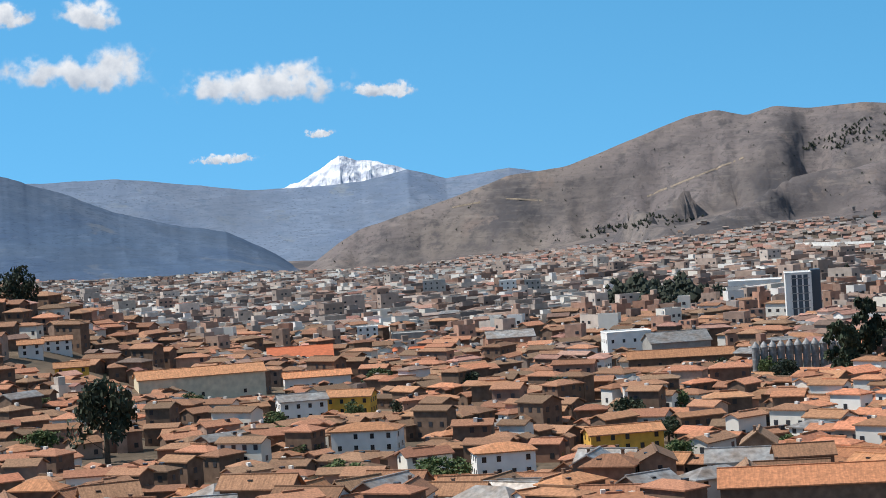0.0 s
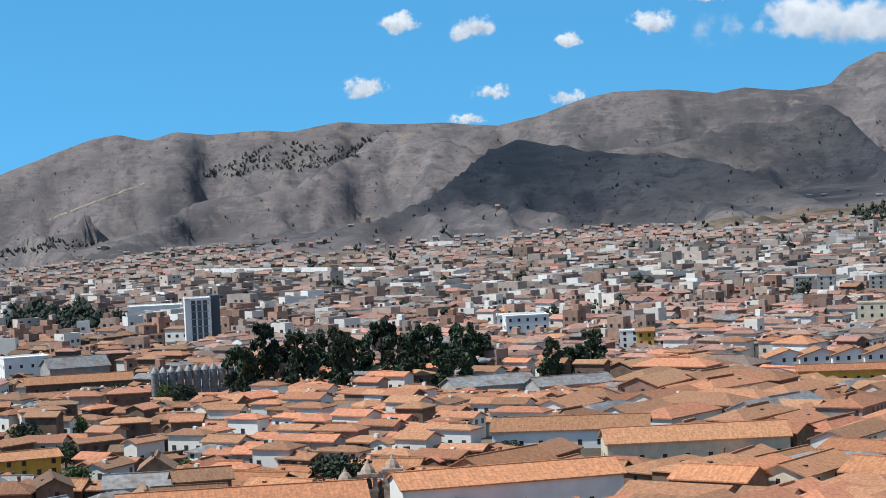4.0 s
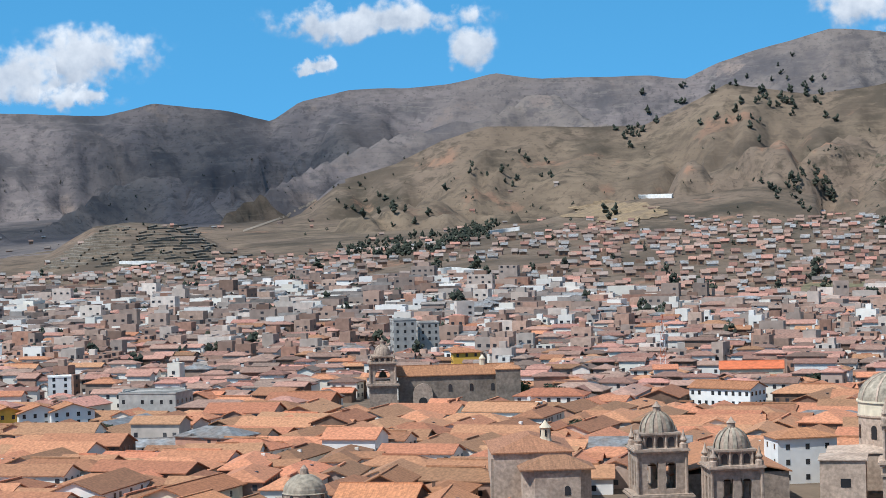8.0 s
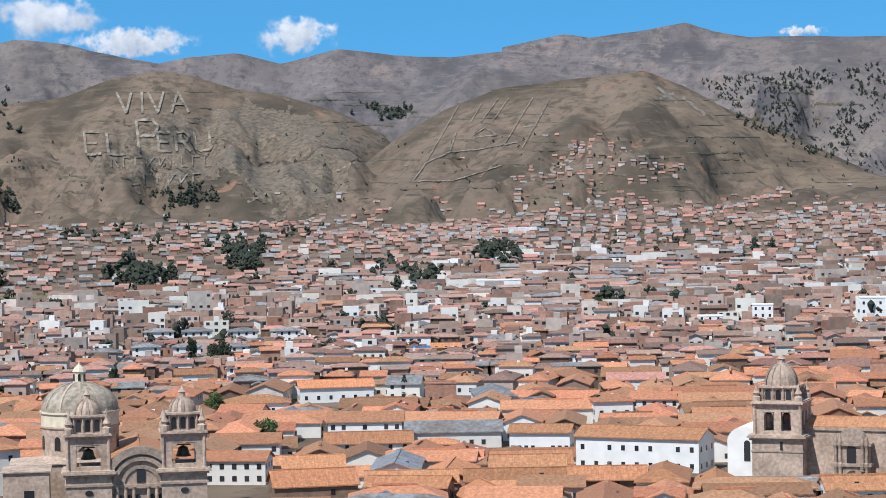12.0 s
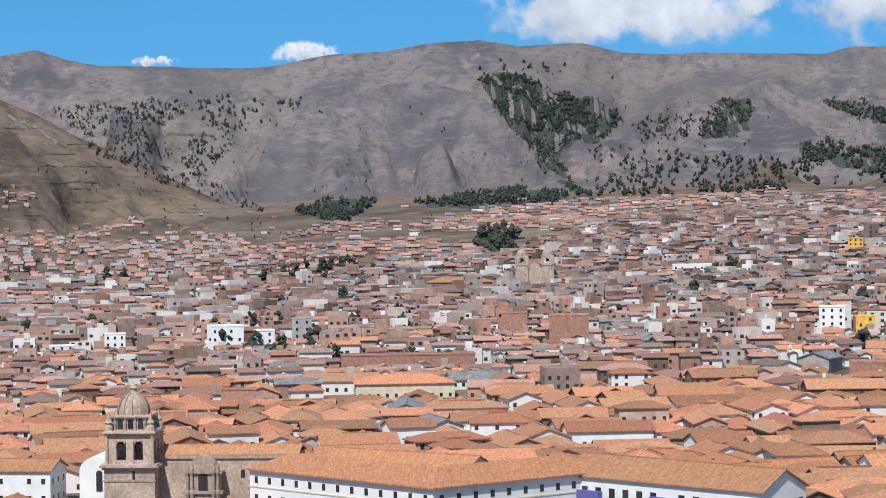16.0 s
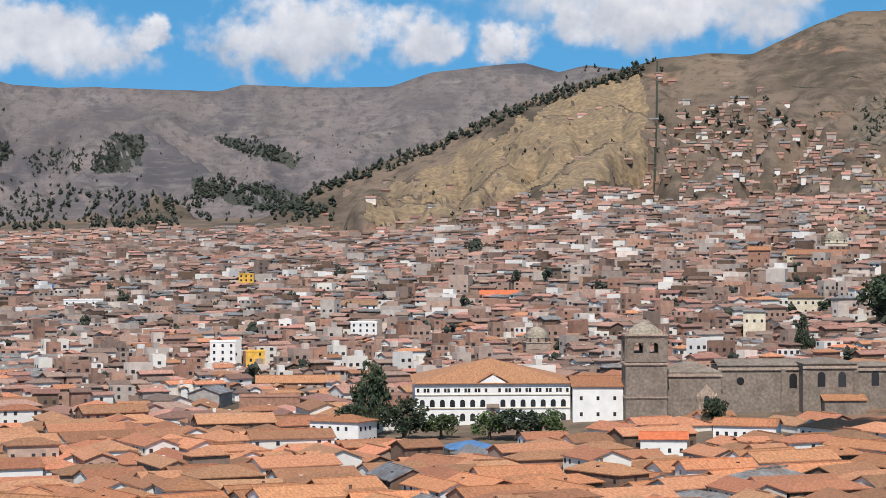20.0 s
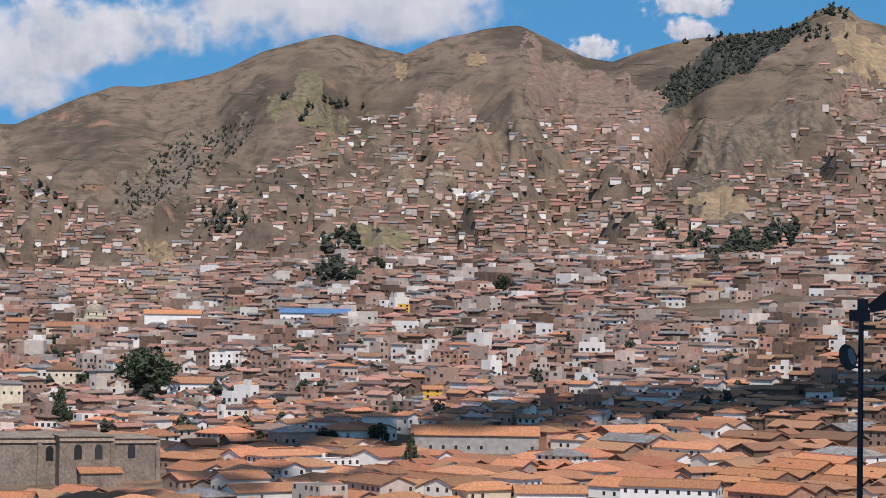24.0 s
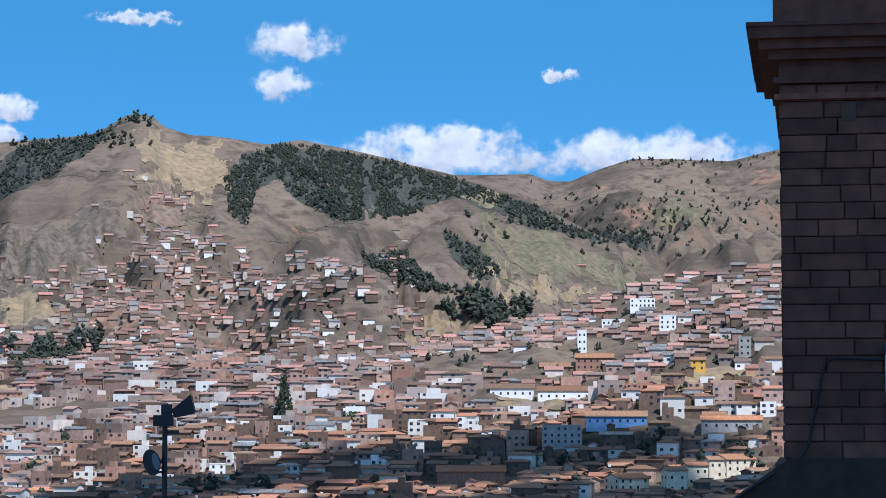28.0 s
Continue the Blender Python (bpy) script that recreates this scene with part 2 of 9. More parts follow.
# Each ridge: bearings, heights in degrees as seen from the terrace, distance of the crest, distance of the foot, roundness, gully depth.
RIDGES = [
    ([-3.5, -2.62, -2.05, 0.22, 1.64, 3.04, 3.89, 4.46, 5.3, 6.15, 6.77, 7.52, 8.21, 9.07, 10.32, 11.01, 12.15, 13.1, 14.63, 16.15, 16.99, 18.12, 18.96, 20.07, 21.45, 22.14, 23.24, 24.21, 25.5, 27.5],
     [-2.18, -1.57, -1.26, -0.63, -0.19, -0.04, 0.22, 0.42, 0.71, 1.01, 1.1, 0.94, 1.12, 1.01, 1.06, 0.98, 1.19, 1.11, 1.06, 0.94, 1.11, 1.48, 1.63, 1.66, 1.49, 1.6, 1.48, 1.58, 1.4, 0.9], 4100, 3150, 1.5, 60),  # R0
    ([21.5, 23.24, 24.21, 24.63, 25.33, 26.96, 28.68, 29.81, 30.63, 31.59, 32.69, 33.39, 34.65, 36.04, 37.01, 38.27, 39.37, 40.62, 42.0, 42.89, 43.66, 44.76, 45.71, 46.35, 46.8, 47.58, 48.27, 49.85, 50.62, 51.73, 52.84, 54.23, 54.92, 55.62, 57.0, 58.38, 60, 62],
     [0.9, 1.48, 1.58, 1.98, 2.29, 2.26, 2.18, 2.44, 2.35, 2.23, 1.96, 2.42, 2.67, 2.7, 2.75, 2.99, 2.82, 2.82, 2.81, 2.71, 3.1, 3.4, 3.64, 3.81, 3.8, 3.7, 3.51, 3.21, 3.34, 3.43, 3.16, 3.5, 3.43, 3.31, 3.25, 3.38, 3.1, 2.7], 4200, 3080, 1.6, 55),  # F1
    ([58.23, 59.74, 60.42, 61.8, 62.77, 63.45, 64.28, 65.67, 67.75, 68.44, 69.83, 71.22, 72.46, 73.52, 74.49, 76.02, 76.99, 78.1, 78.93, 80.59, 81.97, 82.57, 84.09, 86.17, 87.15, 88.4, 89.51, 90.34, 91.04, 93, 95.5],
     [3.45, 3.76, 3.64, 3.81, 3.97, 3.72, 3.59, 3.56, 3.5, 3.56, 3.82, 3.89, 4.09, 4.13, 3.96, 4.03, 3.79, 3.7, 3.75, 3.68, 3.65, 3.81, 3.74, 3.77, 4.09, 4.25, 4.32, 4.1, 4.27, 4.0, 3.2], 4300, 3050, 1.75, 60),  # F2
    ([26.0, 26.8, 27.55, 28.3, 29.2, 30.2, 31.15, 32.0, 32.7],
     [-1.6, -1.4, -0.92, -0.5, -0.42, -0.5, -0.92, -1.35, -1.72], 2700, 2250, 0.8, 6),  # hill_h
    ([31.22, 32.06, 33.31, 34.31, 35.71, 36.83, 37.95, 39.9, 41.82, 43.86, 45.9, 47.56, 48.67, 49.78, 50.61, 51.71, 52.82, 54.2, 55.3, 56.39],
     [-0.98, -0.73, -0.35, 0.46, 0.84, 1.36, 1.68, 1.63, 1.61, 2.54, 2.24, 2.42, 2.82, 3.01, 2.92, 2.56, 2.4, 1.95, 1.38, 0.11], 3300, 2250, 1.05, 45),  # N1
    ([38.02, 39.28, 40.54, 41.93, 43.3, 44.68, 46.03],
     [-0.96, -0.65, -0.33, -0.16, -0.06, 0.04, -0.2], 2700, 2150, 1.0, 10),  # foot1
    ([52.61, 53.31, 54.58, 55.7, 56.83, 58.22, 59.89, 61.7, 62.66, 63.62, 65.26, 67.3, 68.68, 69.78, 70.88],
     [-1.37, -0.83, 0.53, 1.34, 1.95, 2.48, 2.66, 2.83, 2.46, 1.89, 1.17, 0.17, -0.25, -0.82, -1.39], 3100, 2150, 1.05, 32),  # N2
    ([81.87, 83.53, 84.36, 85.47, 87.7, 89.09, 90.48, 91.87, 92.69, 93.93, 95.03, 95.76, 96.58, 97.41, 98.11, 99.36, 100.19, 101.01, 102.11, 102.8, 103.77, 104.45, 105.6, 107.5],
     [0.01, 0.77, 1.32, 1.73, 2.56, 3.25, 3.72, 4.13, 4.39, 4.52, 4.46, 4.81, 5.18, 5.47, 5.48, 5.71, 5.99, 6.42, 6.73, 6.87, 6.6, 6.44, 5.9, 4.8], 2700, 1750, 1.0, 35),  # N3
    ([101, 103, 104.36, 105.32, 106.43, 107.33, 108.1, 108.95, 109.65, 110.34, 111.59, 113.13, 113.96, 114.76, 115.35, 115.63, 116.32, 117.15, 118.13, 118.96, 119.94, 121.34, 122.74, 124.5, 127],
     [4.2, 5.6, 6.35, 6.79, 7.05, 7.16, 6.79, 6.39, 6.26, 6.55, 6.84, 7.0, 7.14, 7.59, 7.56, 7.31, 7.11, 7.08, 6.92, 7.0, 6.84, 6.52, 6.18, 5.6, 4.4], 2600, 1500, 1.05, 45),  # N4
    ([119.94, 121.34, 122.74, 123.72, 124.69, 125.11, 125.67, 126.37, 127.2, 128.31, 129.56, 130.8, 133.36],
     [6.66, 6.52, 6.18, 6.18, 6.2, 6.03, 6.0, 6.3, 6.54, 6.52, 6.47, 6.73, 6.88], 4200, 1950, 1.05, 70),  # F4
    ([119.39, 120.5, 122.32, 124.13, 125.52, 126.91, 127.6, 128.29],
     [5.34, 5.27, 5.0, 4.92, 4.5, 4.08, 3.66, 3.24], 2600, 1800, 1.0, 20),  # M5
    ([121.34, 122.73, 124.82, 126.21, 126.91, 128.29, 129.67, 130.9, 133.32],
     [1.59, 2.15, 2.56, 2.97, 3.32, 3.65, 3.92, 4.05, 4.43], 1500, 1000, 1.0, 8),  # N5
]

# Spurs that come down from the ridges towards the town: the lower the crest, the nearer it lies.
SPURS = [
    ([5.2, 6.1, 7.52, 8.53, 9.92, 11.03, 12.16, 13.29, 14.11, 14.91, 16.33, 17.5],
     [-2.0, -1.69, -1.14, -0.57, -0.44, -0.29, 0.27, 0.9, 0.95, 0.66, -0.03, -0.9], 3560, 2950, 1.0, 40),  # R0b
    ([7.8, 9.6, 11.4, 12.98, 14.35, 15.19, 15.9, 16.58, 17.54, 18.77, 20.15, 21.53, 22.62, 23.44, 24.68, 25.37],
     [-1.9, -1.8, -1.55, -1.23, -0.74, -0.08, 0.44, 0.58, 0.45, 0.2, 0.09, -0.17, -0.63, -1.07, -1.53, -1.8], 3050, 2480, 1.05, 30),  # R1
    ([16.6, 17.7, 18.49, 19.6, 20.71, 21.84, 23.23, 24.08, 24.75, 25.42, 26.1, 26.78],
     [0.1, 0.25, 0.21, 0.31, 0.41, 0.79, 0.81, 1.2, 0.69, -0.03, -0.61, -1.2], 3480, 2900, 1.0, 35),  # Rb
    ([26.2, 26.79, 27.64, 28.35, 28.92, 29.75, 30.43, 31.09, 31.48, 32.0],
     [-1.1, -0.63, -0.15, 0.28, 0.55, 0.74, 0.66, 0.1, -0.4, -1.2], 3560, 3000, 1.0, 35),  # F1a
    ([31.4, 32.64, 33.76, 34.61, 35.73, 37.12, 37.96, 38.95, 39.64, 40.59, 41.28, 42.5],
     [-0.3, 0.36, 0.89, 1.21, 1.6, 1.84, 1.96, 2.42, 2.53, 1.74, 1.59, 0.6], 3740, 3100, 1.0, 35),  # F1c
    ([66.6, 67.6, 68.42, 69.65, 70.88, 72.12, 73.08, 73.76, 74.58, 75.26, 76.22, 76.9],
     [0.3, 1.14, 1.81, 2.69, 3.09, 3.15, 3.01, 2.65, 1.74, 0.97, 0.26, -0.3], 3700, 3000, 0.9, 40),  # S1
    ([76.7, 77.19, 78.04, 78.89, 79.59, 80.01, 80.7, 81.39, 82.21, 83.03, 83.86, 84.6],
     [-0.3, 0.18, 1.14, 1.96, 2.58, 2.92, 2.49, 1.99, 1.5, 1.07, 0.91, 0.2], 3420, 2850, 0.95, 35),  # S2
    ([79.2, 79.99, 81.39, 82.23, 82.78, 83.88, 84.84, 85.94, 86.9, 87.85, 89.2],
     [0.7, 1.53, 2.55, 2.67, 2.52, 2.64, 2.35, 2.81, 2.92, 2.77, 2.0], 3760, 3100, 1.0, 40),  # S3
]
# Low shoulders of the valley, on which the town climbs.
SHOULDERS = [
    ([33, 34.5, 37, 40, 43, 46, 49, 52, 54.5, 57], [-2.2, -1.5, -1.1, -0.95, -1.0, -0.75, -0.75, -0.85, -1.1, -1.9], 1950, 1330, 0.9, 4),
    ([13, 16, 20, 24, 27, 31, 34], [-2.8, -2.35, -1.95, -1.78, -1.68, -1.78, -2.0], 2300, 1500, 1.0, 3),
    ([56, 58, 60, 62, 64, 66, 68, 70, 72], [-1.9, -1.0, -0.6, -0.5, -0.75, -1.0, -1.0, -1.0, -1.8], 2050, 1430, 0.95, 4),
]
CREST_ROW = next(q for q in RIDGES if q[0][0] == 81.87)


def height(x, y):
    """The ground's height at x, y (arrays)."""
    az, r = np.degrees(np.arctan2(x, y)), np.hypot(x, y)
    rf = np.interp(az, FOOT_AZ, FOOT_R)
    zf = EYE_Z + rf * np.tan(np.radians(np.interp(az, FOOT_AZ, FOOT_EL)))
    u = np.clip((r - 600) / (rf - 600), 0, 1)
    z = zf * u ** 1.25 + np.clip(r - rf, 0, None) * 0.03
    z += (fbm(x / 260, y / 260, 3, 11) - 0.45) * 14 * np.clip((r - 700) / 800, 0, 1)
    base = z.copy()
    wx, wy = fbm(x / 300, y / 300, 4, 3) - 0.5, fbm(x / 300, y / 300, 4, 7) - 0.5
    gully = np.abs(fbm(x / 330 + wx, y / 330 + wy, 5, 21) - 0.47) * 4
    arc = np.radians(az) * 3000  # spurs that run down towards the valley
    spur = np.abs(fbm(arc / 190 + wx * 1.3, r / 700 + wy, 5, 33) - 0.47) * 5
    rill = np.abs(fbm(arc / 70 + wx * 2.5, r / 240 + wy * 2.5, 4, 39) - 0.47) * 5.5
    for n, (azs, els, crest, foot, power, depth) in enumerate(RIDGES + SHOULDERS + SPURS):
        el = np.interp(az, azs, els, left=-12, right=-12)
        fall = 0.8
        if n >= len(RIDGES) + len(SHOULDERS):
            share = np.clip((el - min(els)) / (max(els) - min(els)), 0, 1)
            crest, fall = foot + 120 + (crest - foot - 120) * share ** 0.8, 0.3
        top = EYE_Z + crest * np.tan(np.radians(el))
        v = np.clip((r - foot) / (crest - foot), 0, 1)
        hill = base + (top - base) * v ** power
        cut = 0.7 * np.clip(1 - gully, 0, 1) + 1.0 * np.clip(1 - spur, 0, 1) + 0.42 * np.clip(1 - rill, 0, 1)
        hill -= depth * (2.1 if foot > 2900 else 1.35) * cut * np.clip((top - base) / 60, 0, 1) * np.sin(np.pi * np.clip(v, 0, 1)) ** 0.8
        hill += (fbm(x / 55, y / 55, 3, 40) - 0.45) * 5 * np.clip((top - base) / 100, 0, 1) * (v > 0.02)
        hill -= np.clip(r - crest, 0, None) * fall
        z = np.where((r > foot) & (el > -11), np.maximum(z, hill), z)
    reach = 10.5 + 52 * np.clip((az - 131.5) / 3, 0, 1)
    z = z + 33 * np.exp(-((np.maximum(az, -11.5) + 11.5) / 4.0) ** 2 - ((r - 940) / 190) ** 2) * (az < 0)  # a rise with houses on it
    near = 68.3 - np.clip(r - reach, 0, None) * 0.34
    return np.where(r < 330, np.maximum(near, 0), z)


def ray_ground(az, el):
    """Distances at which sight lines from the terrace meet the slopes; nan where they meet the sky."""
    u = np.clip((az - TABLE_AZ[0]) / 0.07, 0, len(TABLE_AZ) - 1.001)
    i, f = np.floor(u).astype(int), u - np.floor(u)
    if len(az) > 2500:
        return np.concatenate([ray_ground(az[k:k + 2500], el[k:k + 2500]) for k in range(0, len(az), 2500)])
    gap = TABLE[i] * (1 - f)[:, None] + TABLE[i + 1] * f[:, None] - (EYE_Z + TABLE_R[None] * np.tan(np.radians(el))[:, None])
    k = np.clip(np.argmax(gap >= 0, 1), 1, None)
    rows = np.arange(len(az))
    g0, g1 = gap[rows, k - 1], gap[rows, k]
    r = TABLE_R[k - 1] + (TABLE_R[k] - TABLE_R[k - 1]) * np.clip(-g0 / np.maximum(g1 - g0, 1e-6), 0, 1)
    return np.where((gap >= 0).any(1), r, np.nan)


def ground_z(x, y):
    return float(height(np.array([float(x)]), np.array([float(y)]))[0])


def polar(az, r):
    return r * np.sin(np.radians(az)), r * np.cos(np.radians(az))


# ---- ground ----
SHEET = []


def sheet_height(x, y):
    """The height of the ground sheet as it is built, between its corners."""
    azs, rs, Z = SHEET[0]
    az, r = np.degrees(np.arctan2(x, y)), np.clip(np.hypot(x, y), 1, 4890)
    i, j = np.clip(np.searchsorted(azs, az) - 1, 0, len(azs) - 2), np.clip(np.searchsorted(rs, r) - 1, 0, len(rs) - 2)
    u, v = np.clip((az - azs[i]) / (azs[i + 1] - azs[i]), 0, 1), np.clip((r - rs[j]) / (rs[j + 1] - rs[j]), 0, 1)
    return (Z[i, j] * (1 - u) + Z[i + 1, j] * u) * (1 - v) + (Z[i, j + 1] * (1 - u) + Z[i + 1, j + 1] * u) * v


def build_ground():
    az = np.concatenate([np.arange(-35, -13, 1.0), np.arange(-13, 137, 0.14), np.arange(137, 325, 4.0)])
    r = np.concatenate([[0.5, 6, 12, 20, 26], np.geomspace(34, 600, 34), np.geomspace(612, 4900, 260), [q[2] for q in RIDGES + SHOULDERS]])
    r = np.unique(np.round(r, 2))
    A, R = np.meshgrid(az, r, indexing="ij")
    X, Y = polar(A, R)
    Z = height(X, Y)
    outside = np.clip(np.minimum(np.abs(A - 140), np.abs(A - 321)) / 20, 0, 1) * (A > 139)
    Z = Z + outside * np.clip(R - 900, 0, None) * 0.12
    SHEET.append((az, r, Z))
    n, m = A.shape
    i = np.arange(n * m).reshape(n, m)
    j = np.roll(i, -1, axis=0)
    quads = np.stack([i[:, :-1], i[:, 1:], j[:, 1:], j[:, :-1]], -1).reshape(-1, 4)
    # Far faces take a greyer ground, with the haze of distance in its colour.
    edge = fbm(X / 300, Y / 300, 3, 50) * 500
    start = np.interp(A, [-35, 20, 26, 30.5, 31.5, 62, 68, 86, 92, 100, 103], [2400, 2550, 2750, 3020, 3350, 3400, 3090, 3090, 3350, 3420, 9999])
    hazed = R + edge * 0.12 + (fbm(X / 40, Y / 40, 3, 52) - 0.45) * 160 > start
    me = mesh_from("ground", np.stack([X, Y, Z], -1).reshape(-1, 3), [quads[:, ::-1]], [GROUND, HAZED_SLOPES], hazed[:, :-1].ravel().astype(int), smooth=True)
    return tagged(new("ground", me), "dry brown Andean valley floor and grassy mountain slopes", "ground", kind="structure")


def ground_material(name, palette, relief=8.0):
    m = bpy.data.materials.new(name)
    m.use_nodes = True
    nt = m.node_tree
    link, make = nt.links.new, nt.nodes.new
    bsdf = nt.nodes["Principled BSDF"]
    bsdf.inputs["Roughness"].default_value = 0.95
    bsdf.inputs["Specular IOR Level"].default_value = 0.1
    geo = make("ShaderNodeNewGeometry")
    colour = None
    steps = ((0, 0, 0, 0), (1 / 420, 0.45, 0.62, 6), (1 / 160, 0.47, 0.62, 8), (1 / 90, 0.60, 0.66, 8), (1 / 20, 0.50, 0.66, 6))
    for (scale, lo, hi, detail), rgb in zip(steps, palette):
        if colour is None:
            node = make("ShaderNodeRGB")
            node.outputs[0].default_value = (*rgb, 1)
            colour = node.outputs[0]
            continue
        n = make("ShaderNodeTexNoise")
        n.inputs["Scale"].default_value, n.inputs["Detail"].default_value, n.inputs["Roughness"].default_value = scale, detail, 0.6
        link(geo.outputs["Position"], n.inputs["Vector"])
        ramp = make("ShaderNodeMapRange")
        ramp.inputs[1].default_value, ramp.inputs[2].default_value = lo, hi
        link(n.outputs[0], ramp.inputs[0])
        mix = make("ShaderNodeMix")
        mix.data_type = "RGBA"
        mix.inputs[7].default_value = (*rgb, 1)
        link(colour, mix.inputs[6])
        link(ramp.outputs[0], mix.inputs[0])
        colour = mix.outputs[2]
    def overlay(colour, rgb, share, lo, hi, size, squash=1.0, detail=5):
        """Mixes one more colour in, where a noise of that size is high; squash flattens it into ledges along the contours."""
        n, ramp, cut, mix, axes = (make("ShaderNode" + q) for q in ("TexNoise", "MapRange", "Math", "Mix", "Mapping"))
        axes.inputs["Scale"].default_value = (1 / size, 1 / size, squash / size)
        n.inputs["Scale"].default_value, n.inputs["Detail"].default_value, n.inputs["Roughness"].default_value = 1.0, detail, 0.6
        link(geo.outputs["Position"], axes.inputs["Vector"])
        link(axes.outputs[0], n.inputs["Vector"])
        ramp.inputs[1].default_value, ramp.inputs[2].default_value = lo, hi
        link(n.outputs[0], ramp.inputs[0])
        cut.operation = "MULTIPLY"
        cut.inputs[1].default_value = share
        link(ramp.outputs[0], cut.inputs[0])
        mix.data_type = "RGBA"
        mix.inputs[7].default_value = (*rgb, 1)
        link(colour, mix.inputs[6])
        link(cut.outputs[0], mix.inputs[0])
        return mix.outputs[2]

    dark, pale = [q * 0.5 for q in palette[0]], [min(q * 1.45, 1) for q in palette[1]]
    colour = overlay(colour, pale, 0.28, 0.54, 0.66, 46.0, 7.0)  # trodden ledges
    colour = overlay(colour, dark, 0.34, 0.54, 0.66, 38.0, 7.0)  # scrub along them
    colour = overlay(colour, dark, 0.6, 0.58, 0.64, 7.0)  # single bushes
    colour = overlay(colour, [q * 0.75 for q in palette[0]], 0.5, 0.48, 0.6, 210.0)
    link(colour, bsdf.inputs["Base Color"])
    n = make("ShaderNodeTexNoise")
    n.inputs["Scale"].default_value, n.inputs["Detail"].default_value = 1 / 30, 8
    link(geo.outputs["Position"], n.inputs["Vector"])
    b = make("ShaderNodeBump")
    b.inputs["Strength"].default_value, b.inputs["Distance"].default_value = 0.7, relief
    link(n.outputs[0], b.inputs["Height"])
    link(b.outputs[0], bsdf.inputs["Normal"])
    return m


GROUND = ground_material("dry_grass_and_earth", [(0.185, 0.139, 0.104), (0.21, 0.16, 0.112), (0.072, 0.06, 0.045), (0.275, 0.163, 0.11), (0.088, 0.071, 0.053)])
# Ground of the far slopes, its colour greyed and blued for haze.
HAZED_SLOPES = ground_material("haze_grey_highland", [(0.178, 0.153, 0.15), (0.21, 0.18, 0.158), (0.09, 0.085, 0.091), (0.225, 0.18, 0.158), (0.105, 0.096, 0.098)])
build_ground()
TABLE_AZ, TABLE_R = np.arange(-15, 136.9, 0.07), np.geomspace(640, 4650, 620)
TABLE = sheet_height(*polar(*np.meshgrid(TABLE_AZ, TABLE_R, indexing="ij")))


# ---- bulk solids ----
class Soup:
    """Collects many small solids into one mesh."""

    def __init__(self):
        self.verts, self.faces, self.mats, self.count = [], {3: [], 4: [], 5: []}, {3: [], 4: [], 5: []}, 0

    def add(self, verts, faces, material):
        """verts (n, k, 3): n solids of k corners; faces: tuples of corner numbers."""
        n, k = verts.shape[:2]
        if not n:
            return
        start = self.count + np.arange(n)[:, None] * k
        for f in faces:
            self.faces[len(f)].append(start + np.array(f)[None])
            self.mats[len(f)].append(np.full(n, material) if np.isscalar(material) else material)
        self.verts.append(verts.reshape(-1, 3))
        self.count += n * k

    def mesh(self, name, materials):
        keys = [k for k in (3, 4, 5) if self.faces[k]]
        return mesh_from(name, np.concatenate(self.verts), [np.concatenate(self.faces[k]) for k in keys], materials, np.concatenate([np.concatenate(self.mats[k]) for k in keys]))


BOX_SIDES = [(0, 1, 5, 4), (1, 2, 6, 5), (2, 3, 7, 6), (3, 0, 4, 7)]


def turned(lx, ly, lz, x, y, z, turn):
    c, s = np.cos(turn)[:, None], np.sin(turn)[:, None]
    return np.stack([x[:, None] + lx * c - ly * s, y[:, None] + lx * s + ly * c, z[:, None] + lz], -1)


def corners(x, y, z, w, d, h, turn, dx=0.0, dy=0.0, dz=0.0):
    """The eight corners of boxes: centre of the foot, size, turn; dx, dy, dz shift them in their own axes."""
    x, y, z, w, d, h, turn, dx, dy, dz = np.broadcast_arrays(*[np.asarray(a, dtype=float) for a in (x, y, z, w, d, h, turn, dx, dy, dz)])
    lx = np.stack([-w, w, w, -w, -w, w, w, -w], 1) / 2 + dx[:, None]
    ly = np.stack([-d, -d, d, d, -d, -d, d, d], 1) / 2 + dy[:, None]
    lz = np.stack([0 * h, 0 * h, 0 * h, 0 * h, h, h, h, h], 1) + dz[:, None]
    return turned(lx, ly, lz, x, y, z, turn)


